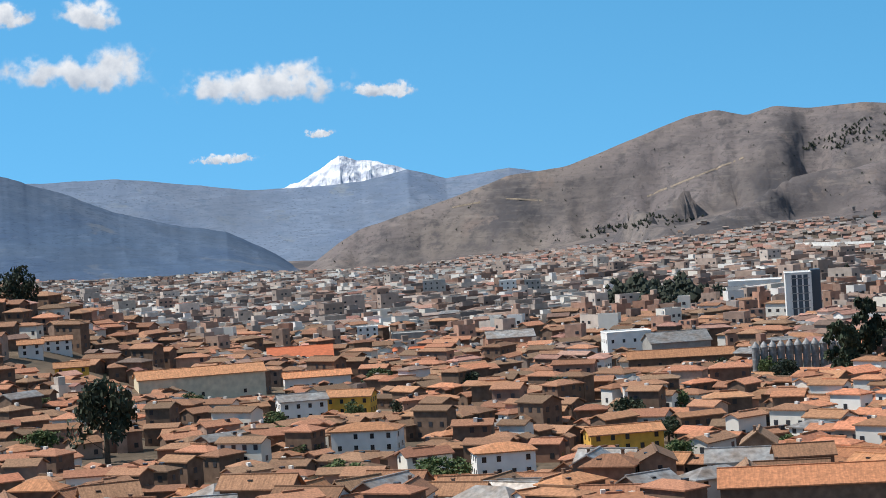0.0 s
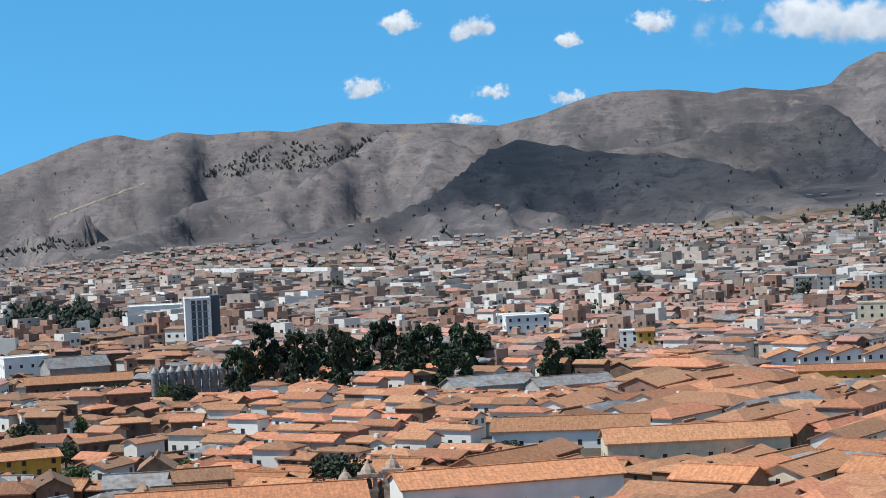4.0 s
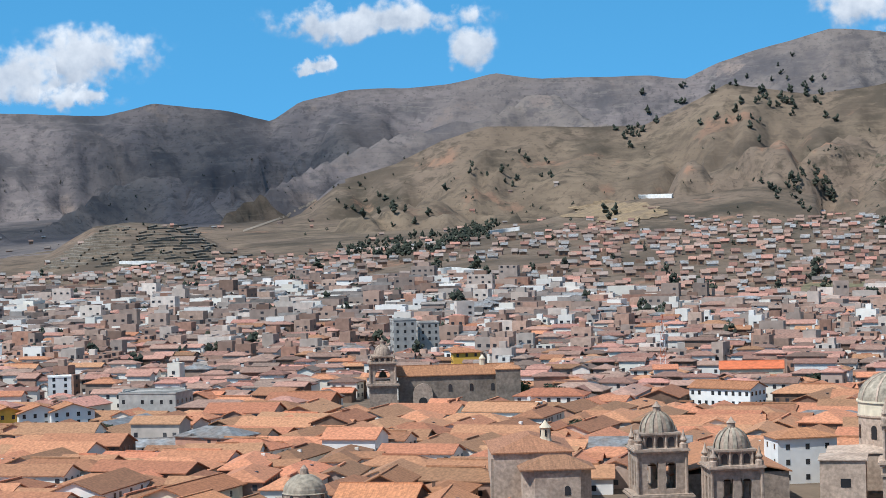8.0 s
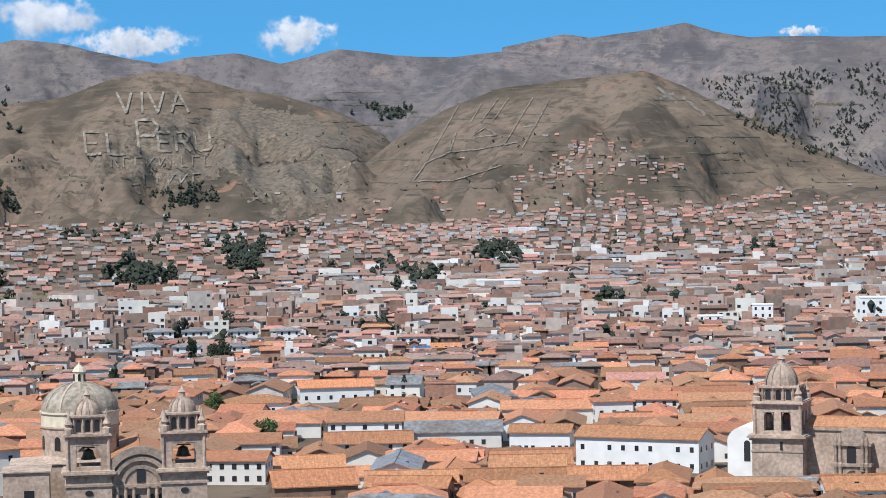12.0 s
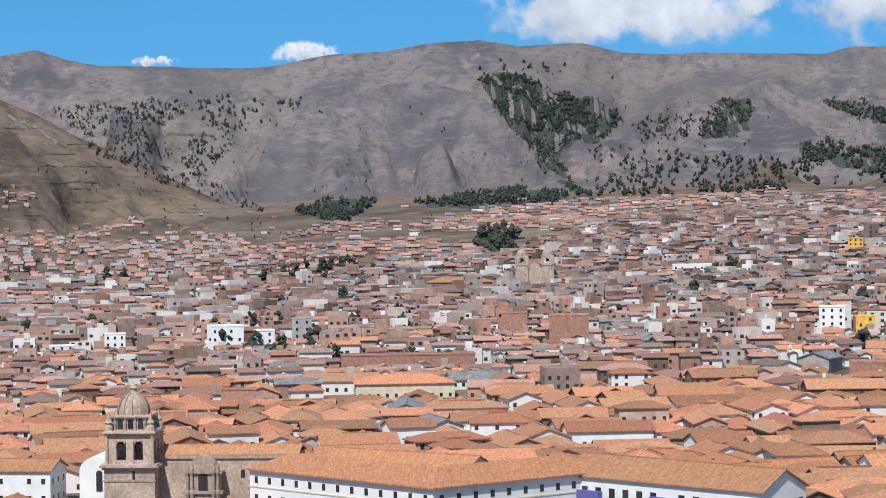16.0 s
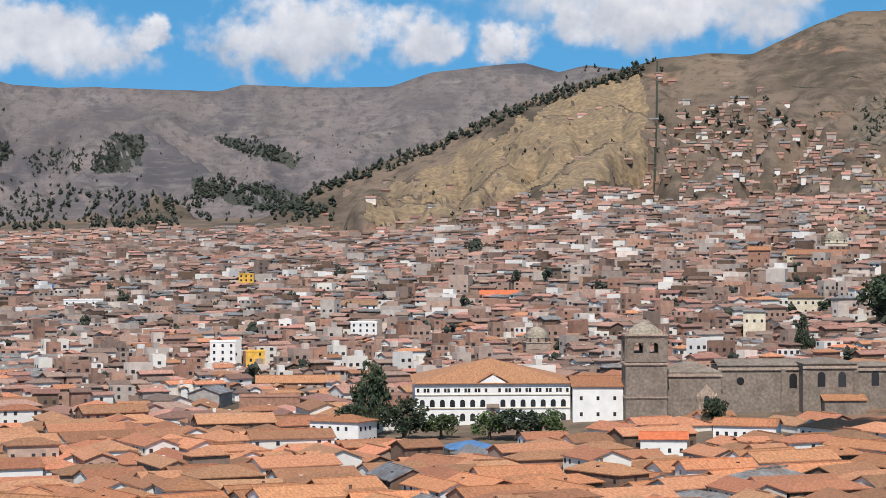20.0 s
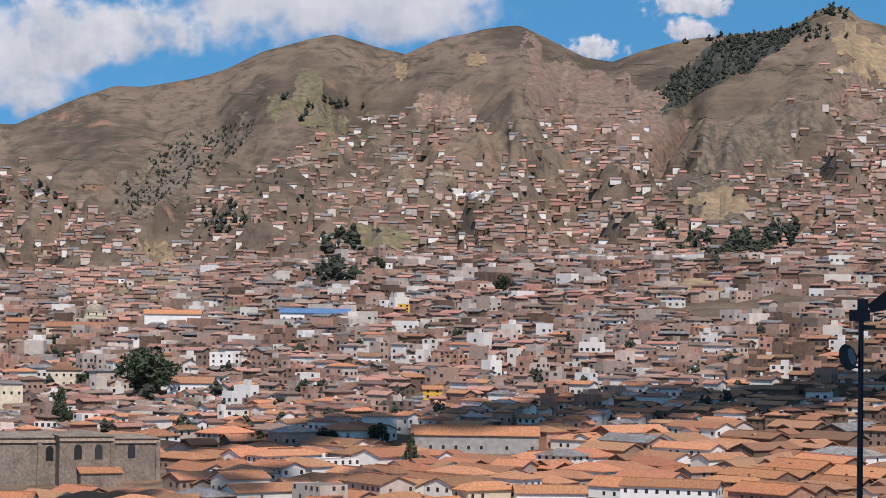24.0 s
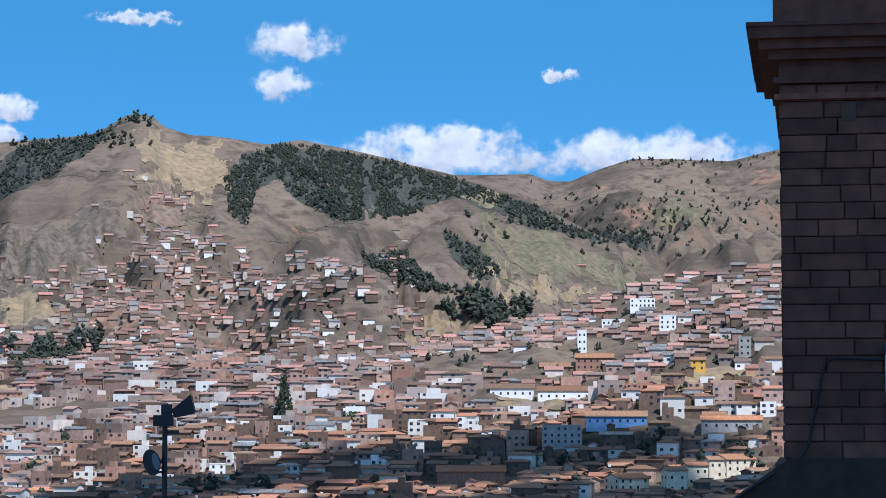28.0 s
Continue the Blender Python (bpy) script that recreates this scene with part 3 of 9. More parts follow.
def gable_house(soup, x, y, z, w, d, h, turn, pitch, m_wall, m_roof):
    """Houses with a ridge along their width."""
    zero = 0 * x
    rise = d / 2 * pitch
    lx = np.stack([-w, w, w, -w, -w, w, w, -w, -w, w], 1) / 2
    ly = np.stack([-d, -d, d, d, -d, -d, d, d, zero, zero], 1) / 2
    lz = np.stack([zero - 3, zero - 3, zero - 3, zero - 3, h, h, h, h, h + rise, h + rise], 1)
    soup.add(turned(lx, ly, lz, x, y, z, turn), [(0, 1, 5, 4), (2, 3, 7, 6), (1, 2, 6, 9, 5), (3, 0, 4, 8, 7)], m_wall)
    o, t = 0.55, 0.28
    W, D = w / 2 + o, d / 2 + o
    e, top = h - o * pitch + 0.05, h + rise + 0.05
    lx = np.stack([-W, W, -W, W, -W, W, -W, W, -W, W, -W, W], 1)
    ly = np.stack([-D, -D, zero, zero, D, D, -D, -D, zero, zero, D, D], 1)
    e = e + zero
    lz = np.stack([e + t, e + t, top + t, top + t, e + t, e + t, e, e, top, top, e, e], 1)
    soup.add(turned(lx, ly, lz, x, y, z, turn), [(0, 1, 3, 2), (2, 3, 5, 4), (6, 8, 9, 7), (8, 10, 11, 9), (0, 6, 7, 1), (4, 5, 11, 10), (0, 2, 8, 6), (2, 4, 10, 8), (1, 7, 9, 3), (3, 9, 11, 5)], m_roof)


def hip_house(soup, x, y, z, w, d, h, turn, pitch, m_wall, m_roof):
    """Houses whose roof slopes to all four sides."""
    soup.add(corners(x, y, z - 3, w, d, h + 3, turn), BOX_SIDES, m_wall)
    o, zero = 0.55, 0 * x
    W, D = w / 2 + o, d / 2 + o
    s, e, top = np.maximum(W - D, 0.1), h - 0.2 + zero, h + D * pitch
    lx = np.stack([-W, W, W, -W, -W, W, W, -W, -s, s], 1)
    ly = np.stack([-D, -D, D, D, -D, -D, D, D, zero, zero], 1)
    lz = np.stack([e, e, e, e, e + 0.3, e + 0.3, e + 0.3, e + 0.3, top, top], 1)
    soup.add(turned(lx, ly, lz, x, y, z, turn), BOX_SIDES + [(3, 2, 1, 0), (4, 5, 9, 8), (5, 6, 9), (6, 7, 8, 9), (7, 4, 8)], m_roof)


def across(turn, az, w, rng, share):
    """Turns most of the small houses so that their ridges lie across the line of sight."""
    off = (np.abs((turn + np.radians(az) + np.pi / 2) % np.pi - np.pi / 2) > np.pi / 4) & (rng.random(len(turn)) < share) & (w < 17.5)
    return np.where(off, turn + np.pi / 2, turn)


def flat_house(soup, x, y, z, w, d, h, turn, m_wall, m_roof):
    """Flat-topped houses with a parapet round a lower roof."""
    soup.add(corners(x, y, z - 3, w, d, h + 3, turn), BOX_SIDES, m_wall)
    soup.add(corners(x, y, z, w - 0.01, d - 0.01, h - 0.3, turn), [(4, 5, 6, 7)], m_roof)


def windows(soup, x, y, z, w, d, h, turn, material, storey=2.9, size=(1.1, 1.3), step=2.9, fewer=0.3, sides=((0, 1, 5, 4), (1, 2, 6, 5), (3, 0, 4, 7), (4, 5, 6, 7))):
    """Dark windows on the walls of each house that look towards the terrace."""
    for k in range(4):
        a = turn + k * np.pi / 2
        nx, ny = np.sin(a), -np.cos(a)
        half, length = (d / 2, w) if k % 2 == 0 else (w / 2, d)
        facing = (nx * x + ny * y) < -0.12 * np.hypot(x, y)
        cols, rows = np.floor(length / step), np.floor((h + 0.6) / storey)
        for row in range(5):
            for col in range(8):
                pick = facing & (row < rows) & (col < cols) & (hashed(x * 3.1 + col, y * 1.7 + row, k) > fewer)
                if not pick.any():
                    continue
                along = (col + 0.5 - cols[pick] / 2) * (length[pick] / np.maximum(cols[pick], 1))
                soup.add(corners(x[pick], y[pick], z[pick], size[0], 0.16, size[1], a[pick], along, -half[pick], 0.9 + row * storey), sides, material)


def scatter(az0, az1, r0, r1, cell, seed, keep):
    """Plots on a jittered grid inside a sector of the plan."""
    rng = np.random.default_rng(seed)
    g = np.arange(-r1, r1, cell)
    X, Y = np.meshgrid(g, g)
    X, Y = X.ravel() + rng.uniform(-0.22, 0.22, X.size) * cell, Y.ravel() + rng.uniform(-0.22, 0.22, X.size) * cell
    c, s = math.cos(0.5), math.sin(0.5)
    X, Y = X * c - Y * s, X * s + Y * c
    az, r = np.degrees(np.arctan2(X, Y)), np.hypot(X, Y)
    ok = (az > az0) & (az < az1) & (r > r0) & (r < r1)
    X, Y, az, r = X[ok], Y[ok], az[ok], r[ok]
    ok = rng.random(len(X)) < keep(az, r, X, Y)
    return X[ok], Y[ok], az[ok], r[ok], rng


def district_angle(x, y):
    return 0.5 + np.floor(value_noise(x / 420, y / 420, 9) * 5) * 0.16


# ---- a small kit of solids ----
class Kit:
    """Gathers the faces of one part."""

    def __init__(self):
        self.verts, self.faces = [], []

    def add(self, verts, faces):
        n = len(self.verts)
        self.verts += [tuple(v) for v in verts]
        self.faces += [tuple(n + i for i in f) for f in faces]
        return self

    def box(self, x, y, z, w, d, h, taper=1.0):
        """Centre of the foot and size; taper narrows the top."""
        a, b, c, e = w / 2, d / 2, w / 2 * taper, d / 2 * taper
        return self.add([(x - a, y - b, z), (x + a, y - b, z), (x + a, y + b, z), (x - a, y + b, z), (x - c, y - e, z + h), (x + c, y - e, z + h), (x + c, y + e, z + h), (x - c, y + e, z + h)],
                        [(0, 1, 5, 4), (1, 2, 6, 5), (2, 3, 7, 6), (3, 0, 4, 7), (4, 5, 6, 7), (3, 2, 1, 0)])

    def lathe(self, x, y, profile, n=16, squash=1.0):
        """A solid of revolution from (radius, height) pairs, bottom first."""
        ring = [(math.cos(2 * math.pi * (k + 0.5) / n), math.sin(2 * math.pi * (k + 0.5) / n)) for k in range(n)]
        verts = [(x + r * c, y + r * s * squash, z) for r, z in profile for c, s in ring]
        faces = [(i * n + k, i * n + (k + 1) % n, (i + 1) * n + (k + 1) % n, (i + 1) * n + k) for i in range(len(profile) - 1) for k in range(n)]
        return self.add(verts, faces + [tuple(range((len(profile) - 1) * n, len(profile) * n))])

    def prism(self, outline, y0, y1):
        """An outline in x, z, drawn from y0 to y1."""
        n = len(outline)
        verts = [(x, y0, z) for x, z in outline] + [(x, y1, z) for x, z in outline]
        return self.add(verts, [tuple(range(n)), tuple(range(2 * n - 1, n - 1, -1))] + [(k, n + k, n + (k + 1) % n, (k + 1) % n) for k in range(n)])

    def mesh(self, name, material, smooth=False):
        me = bpy.data.meshes.new(name)
        me.from_pydata(self.verts, [], self.faces)
        bm = bmesh.new()
        bm.from_mesh(me)
        bmesh.ops.recalc_face_normals(bm, faces=bm.faces)
        bm.to_mesh(me)
        bm.free()
        if smooth:
            me.polygons.foreach_set("use_smooth", [True] * len(me.polygons))
        me.materials.append(material)
        return me


def part(name, kit, material, parent, label="", at=None, turn=0.0):
    """One mesh under a thing or under a part. kit: a Kit, or a mesh that alike parts share."""
    ob = new(name, kit.mesh(name, material) if isinstance(kit, Kit) else kit)
    ob.parent = parent
    if at:
        ob.location = at
    ob.rotation_euler.z = turn
    return tagged(ob, label)


PLOTS = []  # ground that is taken: bearing, distance, half width, half depth


def thing(name, label, category, az, r, turn=0.0, group="", half=None, sink=0.4):
    """An Empty on the ground, its own y axis pointing away from the terrace."""
    x, y = polar(az, r)
    ob = new(name)
    ob.matrix_world = pose(x, y, ground_z(x, y) - sink, 0, 0, turn - az)
    if half:
        PLOTS.append((az, r, *half))
    return tagged(ob, label, category, group)


def arch_outline(w, h, n=6):
    top = [(w / 2 * math.cos(math.pi * k / n), h - w / 2 + w / 2 * math.sin(math.pi * k / n)) for k in range(n + 1)]
    return [(-w / 2, 0), (w / 2, 0)] + top


SHARED = {}


def pane(w, h, arched=False):
    """A dark pane set into a thin frame that stands a little proud of its wall; alike ones share a mesh."""
    key = (round(w, 2), round(h, 2), arched)
    if key not in SHARED:
        kit = Kit().prism(arch_outline(w, h), -0.05, 0.05) if arched else Kit().box(0, 0, 0, w, 0.1, h)
        SHARED[key] = kit.mesh("window", GLASS)
    return SHARED[key]


def roof_kit(w, d, h, rise, kind, over=0.6, thick=0.28):
    """A roof over a house of width w (x) and depth d (y) with walls of height h."""
    kit = Kit()
    W, D, t = w / 2 + over, d / 2 + over, thick
    if kind == "gable":
        e = h - over * rise / (d / 2)
        sec = [(-D, e), (0, h + rise), (D, e), (D, e + t), (0, h + rise + t), (-D, e + t)]
        n = len(sec)
        verts = [(-W, y, z) for y, z in sec] + [(W, y, z) for y, z in sec]
        kit.add(verts, [(0, 1, 4, 5), (1, 2, 3, 4), (11, 10, 7, 6), (10, 9, 8, 7)] + [(k, n + k, n + (k + 1) % n, (k + 1) % n) for k in range(n)])
        kit.box(0, 0, h + rise + t - 0.1, 2 * W, 0.5, 0.25)
    elif kind == "hip":
        e, s = h - 0.15, max(W - D, 0.0) if W > D else 0.0
        q = max(D - W, 0.0) if D > W else 0.0
        kit.add([(-W, -D, e), (W, -D, e), (W, D, e), (-W, D, e), (-W, -D, e + t), (W, -D, e + t), (W, D, e + t), (-W, D, e + t), (-s, -q, h + rise), (s + 1e-3, q + 1e-3, h + rise)],
                [(3, 2, 1, 0), (0, 1, 5, 4), (1, 2, 6, 5), (2, 3, 7, 6), (3, 0, 4, 7)] + ([(4, 5, 9, 8), (5, 6, 9), (6, 7, 8, 9), (7, 4, 8)] if W >= D else [(4, 5, 8), (5, 6, 9, 8), (6, 7, 9), (7, 4, 8, 9)]))
    elif kind == "shed":
        kit.add([(-W, -D, h - 0.1), (W, -D, h - 0.1), (W, D, h + rise), (-W, D, h + rise), (-W, -D, h + 0.15), (W, -D, h + 0.15), (W, D, h + rise + 0.25), (-W, D, h + rise + 0.25)],
                [(3, 2, 1, 0), (0, 1, 5, 4), (1, 2, 6, 5), (2, 3, 7, 6), (3, 0, 4, 7), (4, 5, 6, 7)])
    else:
        kit.box(0, 0, h - 0.6, w - 0.5, d - 0.5, 0.25)
    return kit


def house(name, label, category, az, r, w, d, h, turn=0.0, roof="gable", rise=None, wall=None, tiles=None, rows=2, cols=4, win=(1.0, 1.3), arched=(), group="", side=True, reserve=True, chimney=False, balcony=None):
    """A house with walls, roof and single windows. arched: the rows, from the ground, whose openings are round-headed."""
    ob = thing(name, label, category, az, r, turn, group, (w / 2 + 1, d / 2 + 1) if reserve else None)
    wall, tiles = wall or WHITE, tiles or TILE
    rise = rise if rise is not None else min(w, d) * 0.175
    kit = Kit()
    if roof == "gable":
        kit.add([(-w / 2, -d / 2, -3), (w / 2, -d / 2, -3), (w / 2, d / 2, -3), (-w / 2, d / 2, -3), (-w / 2, -d / 2, h), (w / 2, -d / 2, h), (w / 2, d / 2, h), (-w / 2, d / 2, h), (-w / 2, 0, h + rise), (w / 2, 0, h + rise)],
                [(0, 1, 5, 4), (2, 3, 7, 6), (1, 2, 6, 9, 5), (3, 0, 4, 8, 7)])
    else:
        kit.box(0, 0, -3, w, d, h + 3)
    part("wall", kit, wall, ob)
    if roof == "flat":
        edge = Kit()
        for sx, sy, a, b in ((0, -1, w + 0.2, 0.3), (0, 1, w + 0.2, 0.3), (-1, 0, 0.3, d + 0.2), (1, 0, 0.3, d + 0.2)):
            edge.box(sx * w / 2, sy * d / 2, h, a, b, 0.5)
        part("parapet", edge, wall, ob)
    else:
        part("roof", roof_kit(w, d, h, rise, roof), tiles, ob)
    for row in range(rows):
        z = 0.4 + 0.9 + row * (h - 0.4) / max(rows, 1)
        for face, count in ((0, cols), (1, max(1, round(cols * d / w)) if side else 0), (3, max(1, round(cols * d / w)) if side else 0)):
            length, half = (w, d / 2) if face == 0 else (d, w / 2)
            for k in range(count):
                if random.random() < 0.06:
                    continue
                u = (k + 0.5 - count / 2) * length / count
                x, y, a = ((u, -half, 0), (half, u, math.pi / 2), (0, 0, 0), (-half, u, -math.pi / 2))[face]
                part("window", pane(*win, row in arched), None, ob, at=(x, y, z), turn=a)
    if chimney:
        part("chimney", Kit().box(w * 0.2, d * 0.12, h, 0.7, 0.7, rise + 0.9).box(w * 0.2, d * 0.12, h + rise + 0.9, 0.95, 0.95, 0.2), ADOBE, ob)
    if balcony:
        part("balcony", Kit().box(0, -d / 2 - 0.5, h * 0.42, w * 0.5, 1.0, 0.15).box(0, -d / 2 - 0.95, h * 0.42, w * 0.5, 0.1, 1.0), balcony, ob)
    return ob


def cornice(parent, x, y, z, w, d, step=0.5, h=0.8, material=None):
    kit = Kit().box(x, y, z, w + step, d + step, h * 0.4).box(x, y, z + h * 0.4, w + step * 2, d + step * 2, h * 0.35).box(x, y, z + h * 0.75, w + step * 1.4, d + step * 1.4, h * 0.25)
    return part("cornice", kit, material or STONE, parent)


def bell_stage(parent, x, y, z, w, h, openings, material):
    """An open belfry: piers, lintels, sills, round heads, pilasters and bells."""
    pier = w * 0.2
    top = h * 0.24
    gap = (w - pier * (openings + 1)) / openings
    for sx in (-1, 1):
        for sy in (-1, 1):
            part("pier", Kit().box(x + sx * (w - pier) / 2, y + sy * (w - pier) / 2, z, pier, pier, h), material, parent)
    for k in range(1, openings):
        c = -w / 2 + k * (gap + pier) + pier / 2
        for s in (-1, 1):
            part("pier", Kit().box(x + c, y + s * (w - pier * 0.7) / 2, z, pier * 0.8, pier * 0.7, h), material, parent)
            part("pier", Kit().box(x + s * (w - pier * 0.7) / 2, y + c, z, pier * 0.7, pier * 0.8, h), material, parent)
    for s in (-1, 1):
        part("lintel", Kit().box(x, y + s * (w - pier * 0.7) / 2, z + h - top, w - pier, pier * 0.66, top), material, parent)
        part("lintel", Kit().box(x + s * (w - pier * 0.7) / 2, y, z + h - top, pier * 0.66, w - pier, top), material, parent)
        part("sill", Kit().box(x, y + s * (w - pier * 0.7) / 2, z, w - pier, pier * 0.66, h * 0.14), material, parent)
        part("sill", Kit().box(x + s * (w - pier * 0.7) / 2, y, z, pier * 0.66, w - pier, h * 0.14), material, parent)
        for k in range(openings):
            c = -w / 2 + pier + gap / 2 + k * (gap + pier)
            zt = z + h - top
            rim = [(c - gap / 2, zt - gap * 0.45)] + [(c + gap / 2 * math.cos(a), zt - gap * 0.45 + gap * 0.45 * math.sin(a)) for a in np.linspace(math.pi, 0.0, 7)] + [(c + gap / 2, zt + 0.05), (c - gap / 2, zt + 0.05)]
            part("arch_head", Kit().prism(rim, s * w * 0.485, s * w * 0.40), material, parent, at=(x, y, 0))
            part("arch_head", Kit().prism(rim, s * w * 0.485, s * w * 0.40), material, parent, at=(x, y, 0), turn=math.pi / 2)
    for sx in (-1, 1):
        for sy in (-1, 1):
            part("pilaster", Kit().lathe(x + sx * (w / 2 + 0.1), y + sy * (w / 2 + 0.1), [(0.55, z), (0.42, z + 0.5), (0.38, z + h - 0.8), (0.6, z + h - 0.2)], 8), material, parent)
    part("bell", Kit().lathe(x, y, [(gap * 0.34, z + h * 0.30), (gap * 0.27, z + h * 0.38), (gap * 0.2, z + h * 0.55), (0.1, z + h * 0.62)], 12), BRONZE, parent)
    part("bell_frame", Kit().box(x, y, z + h * 0.62, w - pier, 0.3, 0.3), WOOD, parent)


def pinnacle(parent, x, y, z, h, material):
    part("pinnacle", Kit().lathe(x, y, [(h * 0.22, z), (h * 0.22, z + h * 0.25), (h * 0.12, z + h * 0.32), (h * 0.2, z + h * 0.45), (h * 0.1, z + h * 0.62), (0.03, z + h)], 8), material, parent)


def bell_tower(parent, x, y, w, body, belfry, attic, dome, openings=1, material=None, ribs=True, light=None, z0=-3.0):
    """Square shaft, cornice, belfry, attic with pinnacles, ribbed dome and lantern."""
    material = material or STONE
    part("shaft", Kit().box(x, y, z0, w * 1.04, w * 1.04, body - z0), material, parent)
    cornice(parent, x, y, body - 0.4, w * 1.04, w * 1.04, 1.0, 1.3, material)
    z = body + 0.7
    bell_stage(parent, x, y, z, w * 0.92, belfry, openings, material)
    z += belfry
    cornice(parent, x, y, z - 0.2, w * 0.94, w * 0.94, 0.8, 1.0, material)
    z += 0.7
    part("attic", Kit().box(x, y, z, w * 0.70, w * 0.70, attic), material, parent)
    for face in range(4):  # round-headed openings between short columns
        a = face * math.pi / 2
        for k in (-1, 0, 1):
            u, q = k * w * 0.21, w * 0.352
            part("attic_opening", pane(w * 0.11, attic * 0.72, True), None, parent, at=(x + u * math.cos(a) + q * math.sin(a), y + u * math.sin(a) - q * math.cos(a), z + attic * 0.12), turn=a)
        for k in (-1.5, -0.5, 0.5, 1.5):
            u, q = k * w * 0.21, w * 0.375
            part("attic_column", pane_like("attic_column", w * 0.06, attic), None, parent, at=(x + u * math.cos(a) + q * math.sin(a), y + u * math.sin(a) - q * math.cos(a), z), turn=a)
    cornice(parent, x, y, z + attic - 0.3, w * 0.74, w * 0.74, 0.4, 0.7, material)
    for sx in (-1, 1):
        for sy in (-1, 1):
            pinnacle(parent, x + sx * w * 0.43, y + sy * w * 0.43, z, attic * 1.15 + 0.8, material)
    z += attic
    radius = w * 0.33
    part("dome", Kit().lathe(x, y, [(radius * 1.06, z), (radius * 1.06, z + 0.35)] + [(radius * math.cos(a), z + 0.35 + dome * math.sin(a)) for a in np.linspace(0.0, 1.35, 8)], 20), material if ribs else (light or material), parent)
    if ribs:
        for k in range(12):
            a = 2 * math.pi * k / 12
            rib = Kit()
            pts = [(radius * 1.05 * math.cos(b), z + 0.35 + dome * 1.04 * math.sin(b)) for b in np.linspace(0.0, 1.3, 7)]
            c, s = math.cos(a), math.sin(a)
            verts = []
            for q, zz in pts:
                for side_ in (-0.075 * w * 0.5 * (0.25 + 0.75 * q / radius), 0.075 * w * 0.5 * (0.25 + 0.75 * q / radius)):
                    verts.append((x + q * c - side_ * s, y + q * s + side_ * c, zz))
            rib.add(verts, [(2 * i, 2 * i + 1, 2 * i + 3, 2 * i + 2) for i in range(len(pts) - 1)])
            part("rib", rib, light or material, parent)
    z += 0.35 + dome
    part("lantern", Kit().lathe(x, y, [(w * 0.08, z - 0.3), (w * 0.075, z + 0.9), (w * 0.1, z + 1.0), (w * 0.05, z + 1.5), (0.04, z + 2.3)], 8), material, parent)


def pane_like(name, w, h):
    key = (name, round(w, 2), round(h, 2))
    if key not in SHARED:
        SHARED[key] = Kit().lathe(0, 0, [(w * 0.5, 0), (w * 0.3, h * 0.2), (w * 0.5, h * 0.5), (w * 0.3, h * 0.8), (w * 0.5, h)], 6).mesh(name, STONE)
    return SHARED[key]


BRONZE = mat("old_bell_bronze", (0.10, 0.09, 0.06), 0.5, metal=0.8, grain=0.2)
WOOD = mat("dark_timber", (0.09, 0.055, 0.035), 0.8, 0.2, 0.3, 0.5)
DOME_PALE = mat("pale_plastered_dome", (0.40, 0.34, 0.26), 0.9, 0.05, 0.35, 1.0, second=(0.24, 0.205, 0.155), patch=0.5, patch_size=2.2)
SANDSTONE = mat("pinkish_andesite_blocks", (0.52, 0.395, 0.305), 0.92, 0.08, 0.28, 0.8, second=(0.37, 0.275, 0.21), patch=0.6, patch_size=4.0, bump=0.1, bump_size=0.7)
GREY_STONE = mat("grey_convent_masonry", (0.265, 0.215, 0.17), 0.93, 0.08, 0.3, 1.0, second=(0.18, 0.145, 0.115), patch=0.6, patch_size=5.0, bump=0.12, bump_size=0.9)
YELLOW = mat("ochre_yellow_plaster", (0.74, 0.42, 0.07), 0.9, 0.10, 0.15, 2.0)
CREAM = mat("cream_plaster", (0.66, 0.57, 0.42), 0.9, 0.10, 0.15, 2.0)
BLUE = mat("blue_painted_sheet", (0.10, 0.22, 0.42), 0.6, 0.15, 0.2, 3.0)
PURPLE = mat("blue_painted_timber", (0.11, 0.10, 0.30), 0.7, 0.1, 0.2, 0.5)
CONCRETE = mat("raw_concrete", (0.38, 0.36, 0.33), 0.9, 0.15, 0.2, 2.0)
BRICK = mat("raw_hollow_brick", (0.38, 0.20, 0.135), 0.92, 0.2, 0.25, 1.2)
TIN = mat("weathered_corrugated_tin", (0.42, 0.43, 0.43), 0.45, 0.25, 0.35, 1.2, metal=0.4, second=(0.27, 0.20, 0.15), patch=0.3, patch_size=4.0)
RED_TILE = mat("bright_red_roof", (0.56, 0.15, 0.06), 0.8, 0.12, 0.2, 1.5)
STEEL = mat("galvanised_steel", (0.26, 0.26, 0.26), 0.6, 0.1, 0.3, 1.0, metal=0.15)
CURTAIN = mat("blue_grey_curtain_glass", (0.06, 0.08, 0.10), 0.4, 0.2)


